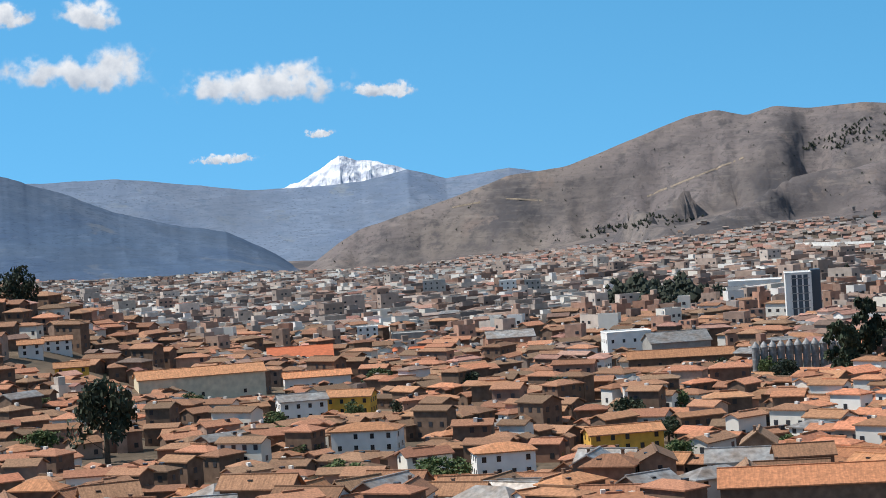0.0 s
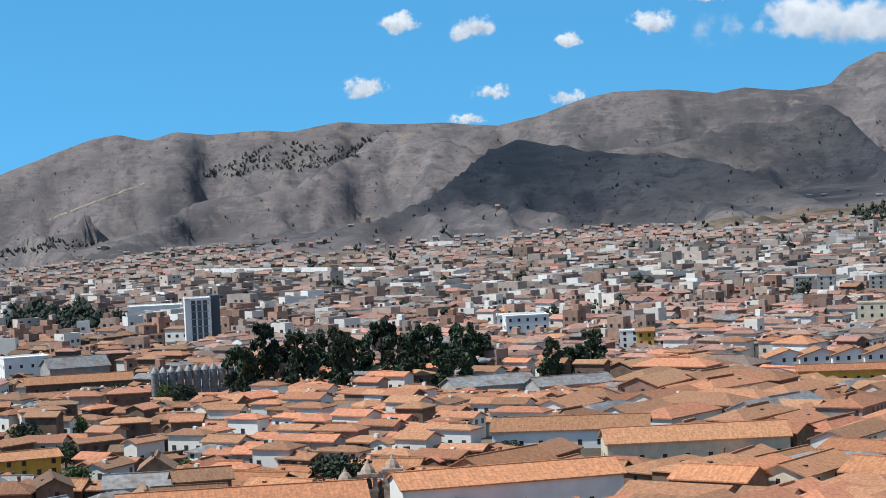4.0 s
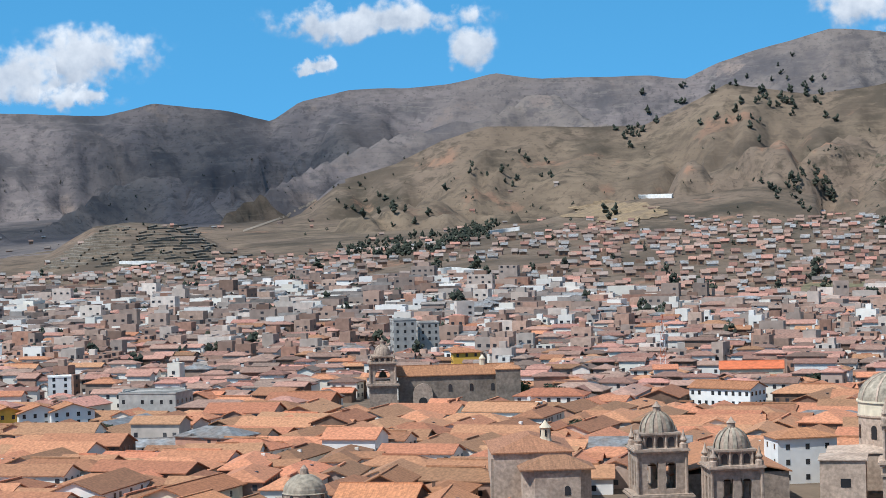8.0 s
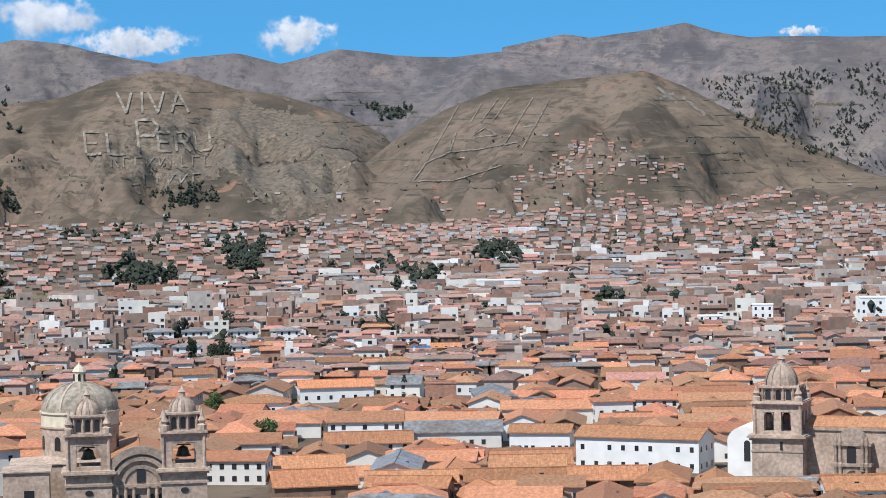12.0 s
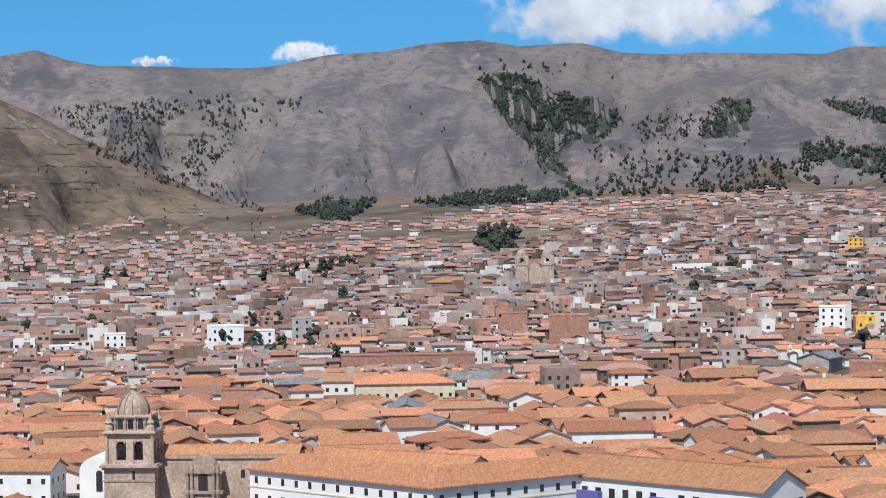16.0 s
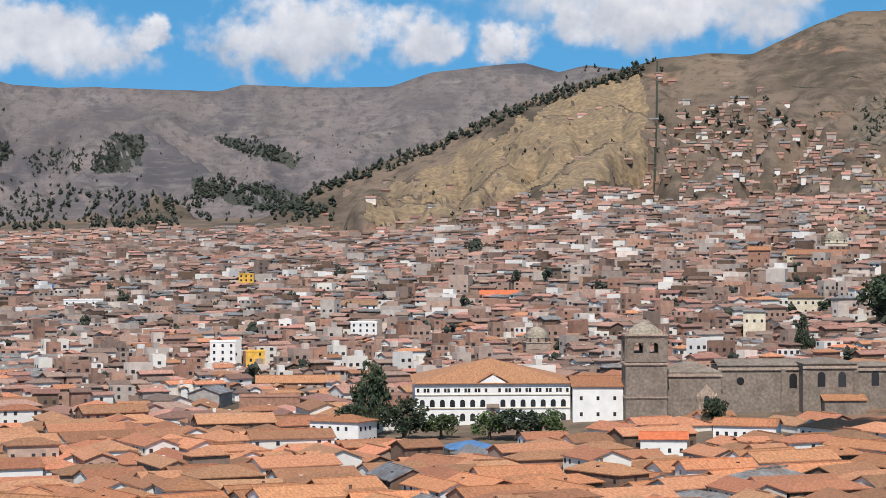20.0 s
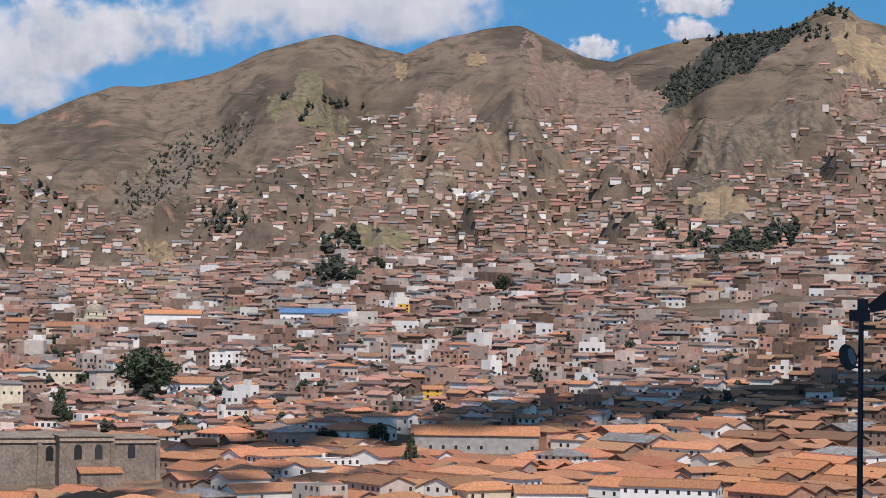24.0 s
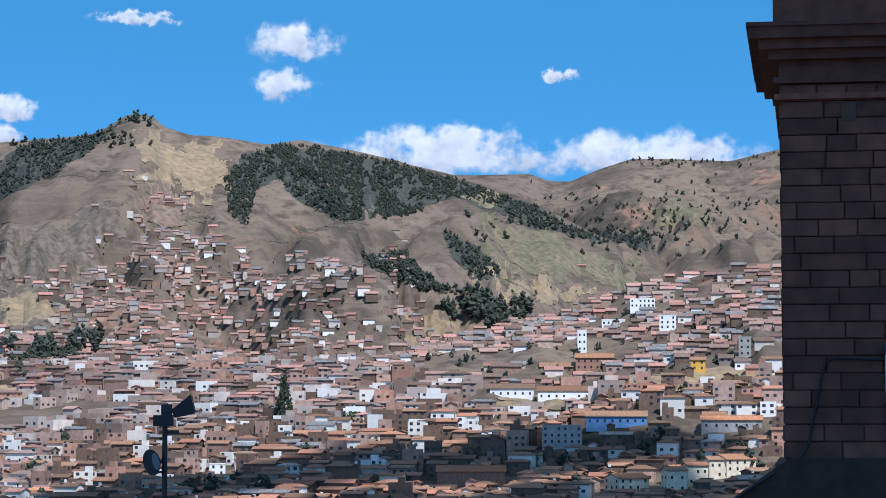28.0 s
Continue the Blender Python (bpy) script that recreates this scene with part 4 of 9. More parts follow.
# ---- landmarks of the old city ----
def jesuit_church():
    """Two-towered baroque church with a great dome."""
    ob = thing("baroque_church", "brown andesite baroque church with twin bell towers and pale dome", "church", 49.2, 521, 1.0, half=(30, 32))
    for x in (-11.4, 9.5):
        bell_tower(ob, x, 0, 9.6, 9.2, 7.6, 3.6, 3.4, 1, SANDSTONE, True, STONE)
    arc = [(-7.2, -3), (7.2, -3), (7.2, 6.5)] + [(7.6 * math.cos(a), 6.5 + 7.6 * math.sin(a)) for a in np.linspace(0.0, math.pi, 15)] + [(-7.2, 6.5)]
    part("facade", Kit().prism(arc, -3.4, 3), SANDSTONE, ob)
    for k, (ra, rb) in enumerate(((6.9, 8.6), (5.4, 6.4), (3.6, 4.4))):
        outer = [(rb * math.cos(a), 6.5 + rb * math.sin(a)) for a in np.linspace(0.0, math.pi, 17)]
        inner = [(ra * math.cos(a), 6.5 + ra * math.sin(a)) for a in np.linspace(math.pi, 0.0, 17)]
        part("archivolt", Kit().prism(outer + inner, -4.4 + k * 0.35, -3.0), STONE, ob)
    for x in (-5.2, -3.4, -1.6, 1.6, 3.4, 5.2):
        part("column", Kit().lathe(x, -3.9, [(0.5, -3), (0.42, -2.5), (0.38, 5.6), (0.6, 6.2)], 10), SANDSTONE, ob)
        part("niche", Kit().prism(arch_outline(0.9, 2.4), -3.55, -3.38), GLASS, ob, at=(x + 0.9 if x < 5 else x - 0.9, 0, 2.0))
    part("window", Kit().prism(arch_outline(1.9, 3.4), -3.6, -3.36), GLASS, ob, at=(0, 0, 7.0))
    part("entablature", Kit().box(0, -3.6, 5.8, 15, 1.2, 0.9), STONE, ob)
    for x in (-11.4, 9.5):
        part("oculus", Kit().prism([(0.9 * math.cos(a), 5.2 + 0.6 * math.sin(a)) for a in np.linspace(0, 2 * math.pi, 12)], -5.2, -4.9), GLASS, ob, at=(x, 0, 0))
        part("string_course", Kit().box(x, 0, 6.6, 10.6, 10.6, 0.5), STONE, ob)
    part("nave", Kit().box(0, 22, -3, 15, 38, 13.5), SANDSTONE, ob)
    part("nave_roof", roof_kit(38, 15, 10.4, 2.6, "gable"), TILE, ob, at=(0, 22, 0), turn=math.pi / 2)
    part("transept", Kit().box(-18, 20, -3, 22, 14, 12.8), SANDSTONE, ob)
    part("transept_roof", roof_kit(22, 14, 9.8, 1.2, "hip", 0.3), SANDSTONE, ob, at=(-18, 20, 0))
    part("side_block", Kit().box(-25, 2, -3, 10, 12, 13.2), SANDSTONE, ob)
    part("side_roof", roof_kit(10, 12, 10.2, 0.9, "hip", 0.4), SANDSTONE, ob, at=(-25, 2, 0))
    part("window", pane(2.2, 1.9), None, ob, at=(-24.4, -4.02, 4.2))
    cx, cy = -13.2, 26
    part("drum", Kit().lathe(cx, cy, [(8.9, 8), (8.9, 17.0), (9.2, 17.2), (9.2, 17.6)], 24), SANDSTONE, ob)
    part("drum_band", Kit().lathe(cx, cy, [(9.0, 17.6), (9.0, 20.4), (9.35, 20.5), (9.35, 20.9)], 24), CREAM, ob)
    for k in range(10):
        a = 2 * math.pi * k / 10
        part("window", pane(1.5, 3.2, True), None, ob, at=(cx + 8.92 * math.sin(a), cy - 8.92 * math.cos(a), 12.2), turn=a)
    part("dome", Kit().lathe(cx, cy, [(9.0 * math.cos(a), 20.9 + 6.6 * math.sin(a)) for a in np.linspace(0, 1.38, 10)], 28), DOME_PALE, ob, "pale weathered plaster dome")
    for k in range(12):
        a = 2 * math.pi * k / 12
        rib = Kit()
        pts = [(9.12 * math.cos(b), 20.9 + 6.75 * math.sin(b)) for b in np.linspace(0, 1.36, 9)]
        rib.add([(cx + q * math.cos(a) - s * math.sin(a), cy + q * math.sin(a) + s * math.cos(a), z) for q, z in pts for s in (-0.25, 0.25)], [(2 * i, 2 * i + 1, 2 * i + 3, 2 * i + 2) for i in range(8)])
        part("rib", rib, SANDSTONE, ob)
    part("lantern", Kit().lathe(cx, cy, [(1.5, 27.0), (1.4, 29.6), (1.7, 29.8), (1.2, 30.6), (0.3, 31.4), (0.05, 32.4)], 10), CREAM, ob)
    for k in range(6):
        a = 2 * math.pi * k / 6
        part("lantern_window", pane(0.6, 1.7, True), None, ob, at=(cx + 1.42 * math.sin(a), cy - 1.42 * math.cos(a), 27.6), turn=a)


def cathedral_towers():
    ob = thing("cathedral", "dark stone cathedral with two ribbed bell tower domes", "church", 42.75, 506, 10.0, half=(22, 20))
    bell_tower(ob, -6.4, 4, 11.4, 4.0, 9.2, 3.0, 4.4, 2, STONE, True, DOME_PALE)
    bell_tower(ob, 7.6, -8, 11.4, 2.2, 8.2, 3.0, 4.4, 2, STONE, True, DOME_PALE)
    part("nave", Kit().box(10, 24, -3, 26, 36, 11), STONE, ob)
    part("nave_roof", roof_kit(36, 26, 8, 3.0, "gable"), TILE, ob, at=(10, 24, 0), turn=math.pi / 2)


def sunken_chapel():
    ob = thing("stone_chapel", "squat brown stone chapel with tiled roofs and white lantern", "church", 39.1, 520, 4.0, half=(11, 12))
    part("nave", Kit().box(-2.2, 8, -3, 17.5, 26, 16.2), SANDSTONE, ob)
    part("nave_roof", roof_kit(17.5, 26, 13.2, 3.2, "hip", 0.5), TILE_OLD, ob, at=(-2.2, 8, 0))
    part("apse", Kit().add([(-5.0, -4, -3), (-5.0, -12, -3), (-2.5, -14, -3), (7.5, -14, -3), (10, -12, -3), (10, -4, -3), (-5.0, -4, 10.2), (-5.0, -12, 10.2), (-2.5, -14, 10.2), (7.5, -14, 10.2), (10, -12, 10.2), (10, -4, 10.2)],
                           [(0, 1, 7, 6), (1, 2, 8, 7), (2, 3, 9, 8), (3, 4, 10, 9), (4, 5, 11, 10), (5, 0, 6, 11), (6, 7, 8, 9, 10, 11)]), SANDSTONE, ob)
    part("apse_roof", roof_kit(15.6, 11, 10.3, 2.7, "hip", 0.5), TILE_OLD, ob, at=(2.5, -8.6, 0))
    part("apse_cornice", Kit().box(2.5, -14.05, 9.5, 10.4, 0.4, 0.6), STONE, ob)
    part("window", pane(1.3, 2.1, True), None, ob, at=(4.6, -14.05, 4.6))
    part("buttress", Kit().box(-10.6, -3.5, -3, 2.0, 2.4, 15.0, 0.85), STONE, ob)
    part("lantern", Kit().lathe(1.2, 2, [(1.6, 14.6), (1.3, 15.6), (1.15, 17.8), (1.5, 18.0), (0.9, 18.6), (0.1, 19.6)], 10), CREAM, ob)
    for k in range(5):
        a = 2 * math.pi * k / 5
        part("lantern_window", pane(0.45, 1.7, True), None, ob, at=(1.2 + 1.2 * math.sin(a), 2 - 1.2 * math.cos(a), 15.9), turn=a)


def merced_church():
    ob = thing("mercedarian_church", "brown stone church with ornate domed bell tower and carved portal", "church", 64.95, 556, -12.0, half=(15, 9))
    bell_tower(ob, 0, 0, 11.6, 10.6, 7.2, 3.2, 5.2, 2, SANDSTONE, True, STONE)
    part("string_course", Kit().box(0, 0, 7.4, 12.4, 12.4, 0.4), STONE, ob)
    part("slit", pane(0.6, 2.0), None, ob, at=(1.0, -6.1, 7.9))
    part("nave", Kit().box(22, 6, -3, 34, 13, 16.0), SANDSTONE, ob)
    part("nave_roof", roof_kit(34, 13, 13.0, 1.6, "gable", 0.4), TILE, ob, at=(22, 6, 0))
    part("nave_cornice", Kit().box(22, -0.6, 12.2, 34, 0.6, 0.7), STONE, ob)
    for x in (26, 31, 37):
        part("window", pane(1.0, 2.0, True), None, ob, at=(x, -0.55, 7.6))
    portal = Kit().box(17, -2.2, -3, 8.2, 3.2, 12.0).box(17, -2.6, 4.2, 9.4, 3.4, 0.7).box(17, -2.6, 9.0, 9.4, 3.4, 0.6)
    part("portal", portal, STONE, ob)
    part("pediment", Kit().prism([(-4.2, 9.4), (4.2, 9.4)] + [(3.4 * math.cos(a), 9.8 + 3.4 * math.sin(a)) for a in np.linspace(0.0, math.pi, 11)], -3.8, -1.2), STONE, ob, at=(17, 0, 0))
    for x in (-3.6, -2.6, 2.6, 3.6):
        part("column", Kit().lathe(17 + x, -4.1, [(0.5, -3), (0.4, 3.4), (0.6, 4.2), (0.6, 4.9), (0.4, 5.2), (0.36, 8.4), (0.6, 9.2), (0.5, 10.2), (0.05, 11.6)], 8), STONE, ob)
    part("niche", Kit().prism(arch_outline(2.2, 4.2), -3.9, -3.7), GLASS, ob, at=(17, 0, 5.0))
    part("door", Kit().prism(arch_outline(2.6, 4.4), -3.95, -3.75), WOOD, ob, at=(17, 0, -1.2))
    gable = [(-4.2, -3), (4.2, -3), (4.2, 9)] + [(4.2 * math.cos(a), 9 + 3.4 * math.sin(a)) for a in np.linspace(0.1, math.pi - 0.1, 11)] + [(-4.2, 9)]
    part("white_chapel", Kit().prism(gable, 0, 14), WHITE, ob, "whitewashed round-gabled chapel", at=(-9.6, 2, 0))
    part("window", pane(1.5, 5.0, True), None, ob, at=(-9.0, 1.94, 4.2))


def franciscan_convent():
    ob = thing("franciscan_church", "grey stone convent church with square bell tower", "church", 92.4, 790, 6.0, half=(9, 12))
    part("shaft", Kit().box(0, 0, -4, 14.0, 14.0, 23.2), GREY_STONE, ob)
    cornice(ob, 0, 0, 7.6, 14.0, 14.0, 0.4, 0.9, STONE)
    cornice(ob, 0, 0, 18.8, 14.0, 14.0, 0.5, 1.0, STONE)
    bell_stage(ob, 0, 0, 20.0, 13.6, 8.6, 2, GREY_STONE)
    part("belfry_wall", Kit().box(0, 0, 20.0, 12.6, 12.6, 3.0).box(0, 0, 27.2, 12.8, 12.8, 1.4), GREY_STONE, ob)
    cornice(ob, 0, 0, 28.4, 13.6, 13.6, 0.5, 1.0, STONE)
    part("cap", Kit().lathe(0, 0, [(6.4, 29.4), (5.6, 30.6), (3.2, 32.4), (1.2, 33.2), (0.2, 34.2)], 8), DOME_PALE, ob)
    pinnacle(ob, 6.2, -6.2, 29.4, 2.6, STONE)
    pinnacle(ob, -6.2, -6.2, 29.4, 2.6, STONE)
    part("facade", Kit().box(15.5, 7, -4, 21, 16, 20), GREY_STONE, ob)
    part("facade_roof", roof_kit(19, 16, 16.2, 3.2, "hip", 0.3), GREY_STONE, ob, at=(16.5, 8, 0))
    part("portal", Kit().box(21, -0.6, -4, 7.0, 1.6, 12).prism([(17.5, 8), (24.5, 8), (23, 10), (21, 12.2), (19, 10)], -1.4, 0), STONE, ob)
    part("door", Kit().prism(arch_outline(3.2, 5.0), -1.5, -1.3), GLASS, ob, at=(21, 0, -2))
    part("nave", Kit().box(40, 12, -4, 29, 18, 22), GREY_STONE, ob)
    part("nave_roof", roof_kit(29, 18, 18.2, 1.6, "gable", 0.4), GREY_STONE, ob, at=(40, 12, 0))
    part("transept", Kit().box(62, 6, -4, 18, 24, 23), GREY_STONE, ob)
    part("transept_roof", roof_kit(18, 24, 19.2, 1.6, "hip", 0.4), GREY_STONE, ob, at=(62, 6, 0))
    part("chancel", Kit().box(79, 8, -4, 17, 20, 22), GREY_STONE, ob)
    part("chancel_roof", roof_kit(17, 20, 18.2, 1.2, "hip", 0.4), GREY_STONE, ob, at=(79, 8, 0))
    part("nave_cornice", Kit().box(40, 2.8, 16.6, 29.4, 0.7, 0.9).box(62, -6.2, 17.6, 18.6, 0.7, 0.9).box(79, -2.2, 16.6, 17.4, 0.7, 0.9).box(15.5, -1.2, 14.8, 21.6, 0.7, 0.8), STONE, ob)
    part("oculus", Kit().prism([(33 + 1.3 * math.cos(a), 13 + 1.3 * math.sin(a)) for a in np.linspace(0, 2 * math.pi, 15)[:-1]], 2.8, 3.1), GLASS, ob)
    for x in (17.9, 19.2, 22.8, 24.1):
        part("portal_column", Kit().lathe(x, -1.7, [(0.5, -4), (0.4, -3), (0.36, 6.4), (0.6, 7.4), (0.6, 8.2), (0.1, 9.6)], 8), STONE, ob)
    part("portal_niche", Kit().prism(arch_outline(1.8, 3.2), -1.5, -1.3), GLASS, ob, at=(21, 0, 5.2))
    for x, y, z in ((51, -3.05 + 6, 10.5), (59, -6.05, 11.5), (66, -6.05, 11.5), (78, -2.05, 11.5)):
        part("window", pane(2.6, 5.0, True), None, ob, at=(x, y, z))
    for x, y in ((47.5, 2.6), (53.4, -6.2), (70.6, -6.2), (87, -2.2)):
        part("buttress", Kit().box(x, y, -4, 1.6, 1.6, 21, 0.9), GREY_STONE, ob)
    part("lean_to", Kit().box(66, -9, -4, 14, 6, 11), GREY_STONE, ob)
    part("lean_to_roof", roof_kit(14, 6, 7.2, 1.6, "shed", 0.5), TILE, ob, at=(66, -9, 0))
    PLOTS.append((94.6, 800, 26, 16))
    PLOTS.append((97.2, 796, 22, 16))


def white_college():
    ob = thing("white_college", "long white arcaded college with tiled roof and central gable", "college", 88.68, 794, 3.0, half=(28, 40))
    w, h = 53.0, 14.2
    part("wall", Kit().box(0, 26, -4, w, 52, h + 4), WHITE, ob)
    part("roof", roof_kit(w, 52, h, 7.2, "hip", 0.9), TILE, ob, at=(0, 26, 0))
    part("gable", Kit().prism([(-5.2, h), (5.2, h), (0, h + 3.0)], -0.5, 6), WHITE, ob)
    part("gable_roof", Kit().prism([(-5.8, h), (0, h + 3.4), (5.8, h), (5.8, h + 0.35), (0, h + 3.75), (-5.8, h + 0.35)], -0.9, 6), TILE, ob)
    for row, (z, count, size, arched) in enumerate(((1.4, 15, (1.7, 2.6), True), (6.2, 15, (1.7, 2.5), True))):
        for k in range(count):
            if k != 7:
                part("arch", pane(*size, arched), None, ob, at=((k - 7) * w / 15.4, -0.03, z))
    for k in range(30):
        if k not in (14, 15):
            part("window", pane(0.85, 1.3), None, ob, at=((k - 14.5) * w / 30.5 + (0.3 if k % 2 else -0.3), -0.03, 11.2))
    part("string_course", Kit().box(0, -0.1, 5.6, w, 0.4, 0.3).box(0, -0.1, 10.2, w, 0.4, 0.25), CREAM, ob)
    part("portal", Kit().prism(arch_outline(2.6, 5.0), -0.5, 0.2), STONE, ob, at=(0, 0, 0.6))
    part("door", Kit().prism(arch_outline(1.9, 4.2), -0.56, -0.4), WOOD, ob, at=(0, 0, 0.6))
    part("balcony", Kit().box(0, -0.7, 6.0, 4.4, 1.4, 0.3).box(0, -1.3, 6.3, 4.4, 0.12, 1.0), STONE, ob)
    house("college_wing", "plain white two-storey wing with tiled roof", "house", 91.2, 806, 17, 34, 11.2, 3.0, "gable", 2.6, rows=2, cols=3, side=False)


def corner_palace():
    """A big white building of two wings that meet at a corner nearest the terrace."""
    ob = thing("white_palace", "large whitewashed colonial palace with heavy tiled roof, blue balconies", "palace", 72.25, 481, 0.0, half=None)
    back = ob.matrix_world.inverted()
    far = [back @ Vector((*polar(az, r), 0)) for az, r in ((67.75, 524), (72.25, 481), (76.3, 508))]
    a, b, c = (Vector((p.x, p.y)) for p in far)
    na, nc = Vector((-(a - b).y, (a - b).x)).normalized(), Vector(((c - b).y, -(c - b).x)).normalized()
    na, nc = (na if na.y > 0 else -na), (nc if nc.y > 0 else -nc)
    deep, h, rise, over = 16.0, 12.6, 3.4, 0.8

    def inset(q):
        """The wings' outline, moved in by q."""
        ca = a + na * q
        da, dc = (a - b).normalized(), (c - b).normalized()
        # where the two moved faces cross
        base_a, base_c = b + na * q, b + nc * q
        det = da.x * -dc.y + dc.x * da.y
        diff = base_c - base_a
        s = (diff.x * -dc.y + dc.x * diff.y) / det
        return ca, base_a + da * s, c + nc * q

    outer, inner = inset(0.0), inset(deep)
    ring = [*outer, inner[2], inner[1], inner[0]]
    part("wall", Kit().add([(p.x, p.y, -4) for p in ring] + [(p.x, p.y, h) for p in ring], [(k, (k + 1) % 6, 6 + (k + 1) % 6, 6 + k) for k in range(6)]), WHITE, ob)
    eo, ei, top = inset(-over), inset(deep + over), inset(deep / 2)
    da, dc = (a - b).normalized(), (c - b).normalized()
    e0, e1 = [eo[0] + da * over, eo[1], eo[2] + dc * over], [ei[0] + da * over, ei[1], ei[2] + dc * over]
    ridge = [top[0] - da * 6, top[1], top[2] - dc * 6]
    verts = [(p.x, p.y, h - 0.2) for p in e0 + e1] + [(p.x, p.y, h + 0.15) for p in e0 + e1] + [(p.x, p.y, h + rise) for p in ridge]
    part("roof", Kit().add(verts, [(6, 7, 13, 12), (7, 8, 14, 13), (9, 12, 13, 10), (10, 13, 14, 11), (6, 12, 9), (8, 11, 14), (0, 1, 7, 6), (1, 2, 8, 7), (0, 6, 9, 3), (2, 5, 11, 8), (3, 9, 10, 4), (4, 10, 11, 5), (0, 3, 4, 1), (1, 4, 5, 2)]), TILE, ob)
    for start, end, count, balconies in ((a, b, 13, (3.4, 9.6)), (b, c, 10, (2.5, 6.5))):
        way = end - start
        turn = math.atan2(way.y, way.x)
        for row, z in enumerate((1.2, 5.2, 9.6)):
            for k in range(count):
                p = start + way * ((k + 0.5) / count)
                part("window", pane(1.05, 1.9 if row < 2 else 1.5), None, ob, at=(p.x, p.y, z), turn=turn)
        for k in balconies:
            p = start + way * (k / count)
            part("balcony", Kit().box(0, -0.7, 4.4, 5.4, 1.4, 0.25).box(0, -1.3, 4.6, 5.4, 0.12, 1.1).box(-2.64, -0.7, 4.6, 0.12, 1.2, 1.1).box(2.64, -0.7, 4.6, 0.12, 1.2, 1.1), PURPLE, ob, "blue painted timber balcony", at=(p.x, p.y, 0), turn=turn)
    part("string_course", Kit().add([(p.x, p.y, z) for z in (8.6, 8.9) for p in inset(-0.12)] + [(p.x, p.y, z) for z in (8.6, 8.9) for p in inset(0.1)], [(0, 1, 4, 3), (1, 2, 5, 4), (3, 4, 10, 9), (4, 5, 11, 10), (0, 6, 7, 1), (1, 7, 8, 2)]), CREAM, ob)
    house("cloister_wing", "long rear wing with broad terracotta roof", "house", 71.6, 530, 40, 15, 11.6, -36, "gable", 3.4, WHITE, TILE, 0, 0, reserve=False)
    PLOTS.extend([(70.0, 506, 20, 13), (72.3, 496, 14, 12), (74.3, 500, 18, 13), (72.2, 522, 24, 12)])
    ob = house("arcaded_house", "long white arcaded house with blue timber balconies", "house", 78.38, 497, 53, 15, 12.2, -38.2, "gable", 3.8, rows=2, cols=14, win=(1.6, 2.8), arched=(0,))
    for x in (-19.0, 1.1, 15.9):
        part("balcony", Kit().box(x, -8.2, 6.4, 6.2, 1.4, 2.8), PURPLE, ob, "blue enclosed timber balcony")


def dominican_church():
    ob = thing("dominican_church", "brown stone church with domed tower above tiled cloister", "church", 35.25, 763, 0.0, half=(8, 10))
    bell_tower(ob, 0, 0, 8.8, 8.2, 6.4, 1.6, 3.6, 1, STONE, True, STONE)
    part("nave", Kit().box(24, 6, -3, 38, 14, 14), GREY_STONE, ob)
    part("nave_roof", roof_kit(38, 14, 11, 2.6, "gable"), TILE, ob, at=(24, 6, 0))
    part("portal", Kit().prism(arch_outline(6.5, 9.5), -2.2, -0.8), STONE, ob, at=(13, 0, -1))
    part("door", Kit().prism(arch_outline(2.8, 5), -2.4, -2.1), GLASS, ob, at=(13, 0, -1))
    for x in (22, 29, 36, 41):
        part("window", pane(1.2, 2.4, True), None, ob, at=(x, -1.05, 5.6))
    part("apse", Kit().box(41, 2, -3, 8, 12, 15.5), GREY_STONE, ob)
    part("apse_roof", roof_kit(8, 12, 12.6, 1.6, "hip", 0.3), TILE, ob, at=(41, 2, 0))
    part("lantern", Kit().lathe(33, 6, [(1.2, 13), (1.0, 15.4), (1.2, 15.6), (0.1, 17)], 8), CREAM, ob)
    PLOTS.append((37.0, 768, 24, 14))


def twin_tower_church():
    ob = thing("hillside_church", "tan stone church with two square bell towers", "church", 74.83, 1350, 0.0, half=(13, 14))
    for x in (-7.4, 7.4):
        part("tower", Kit().box(x, 0, -3, 7.2, 7.2, 18), SANDSTONE, ob)
        cornice(ob, x, 0, 14.8, 7.2, 7.2, 0.3, 0.8, SANDSTONE)
        bell_stage(ob, x, 0, 15.6, 6.8, 5.4, 1, SANDSTONE)
        part("dome", Kit().lathe(x, 0, [(3.6, 21)] + [(3.3 * math.cos(a), 21.2 + 3.2 * math.sin(a)) for a in np.linspace(0, 1.4, 6)], 14), STONE, ob)
    part("facade", Kit().prism([(-4, -3), (4, -3), (4, 13), (2, 15.5), (0, 16.4), (-2, 15.5), (-4, 13)], -2.6, 3), SANDSTONE, ob)
    part("door", pane(2.6, 4.6, True), None, ob, at=(0, -2.66, 0.4))
    part("nave", Kit().box(0, 20, -3, 15, 34, 13), SANDSTONE, ob)
    part("nave_roof", roof_kit(34, 15, 10, 2.4, "gable"), TILE, ob, at=(0, 20, 0), turn=math.pi / 2)


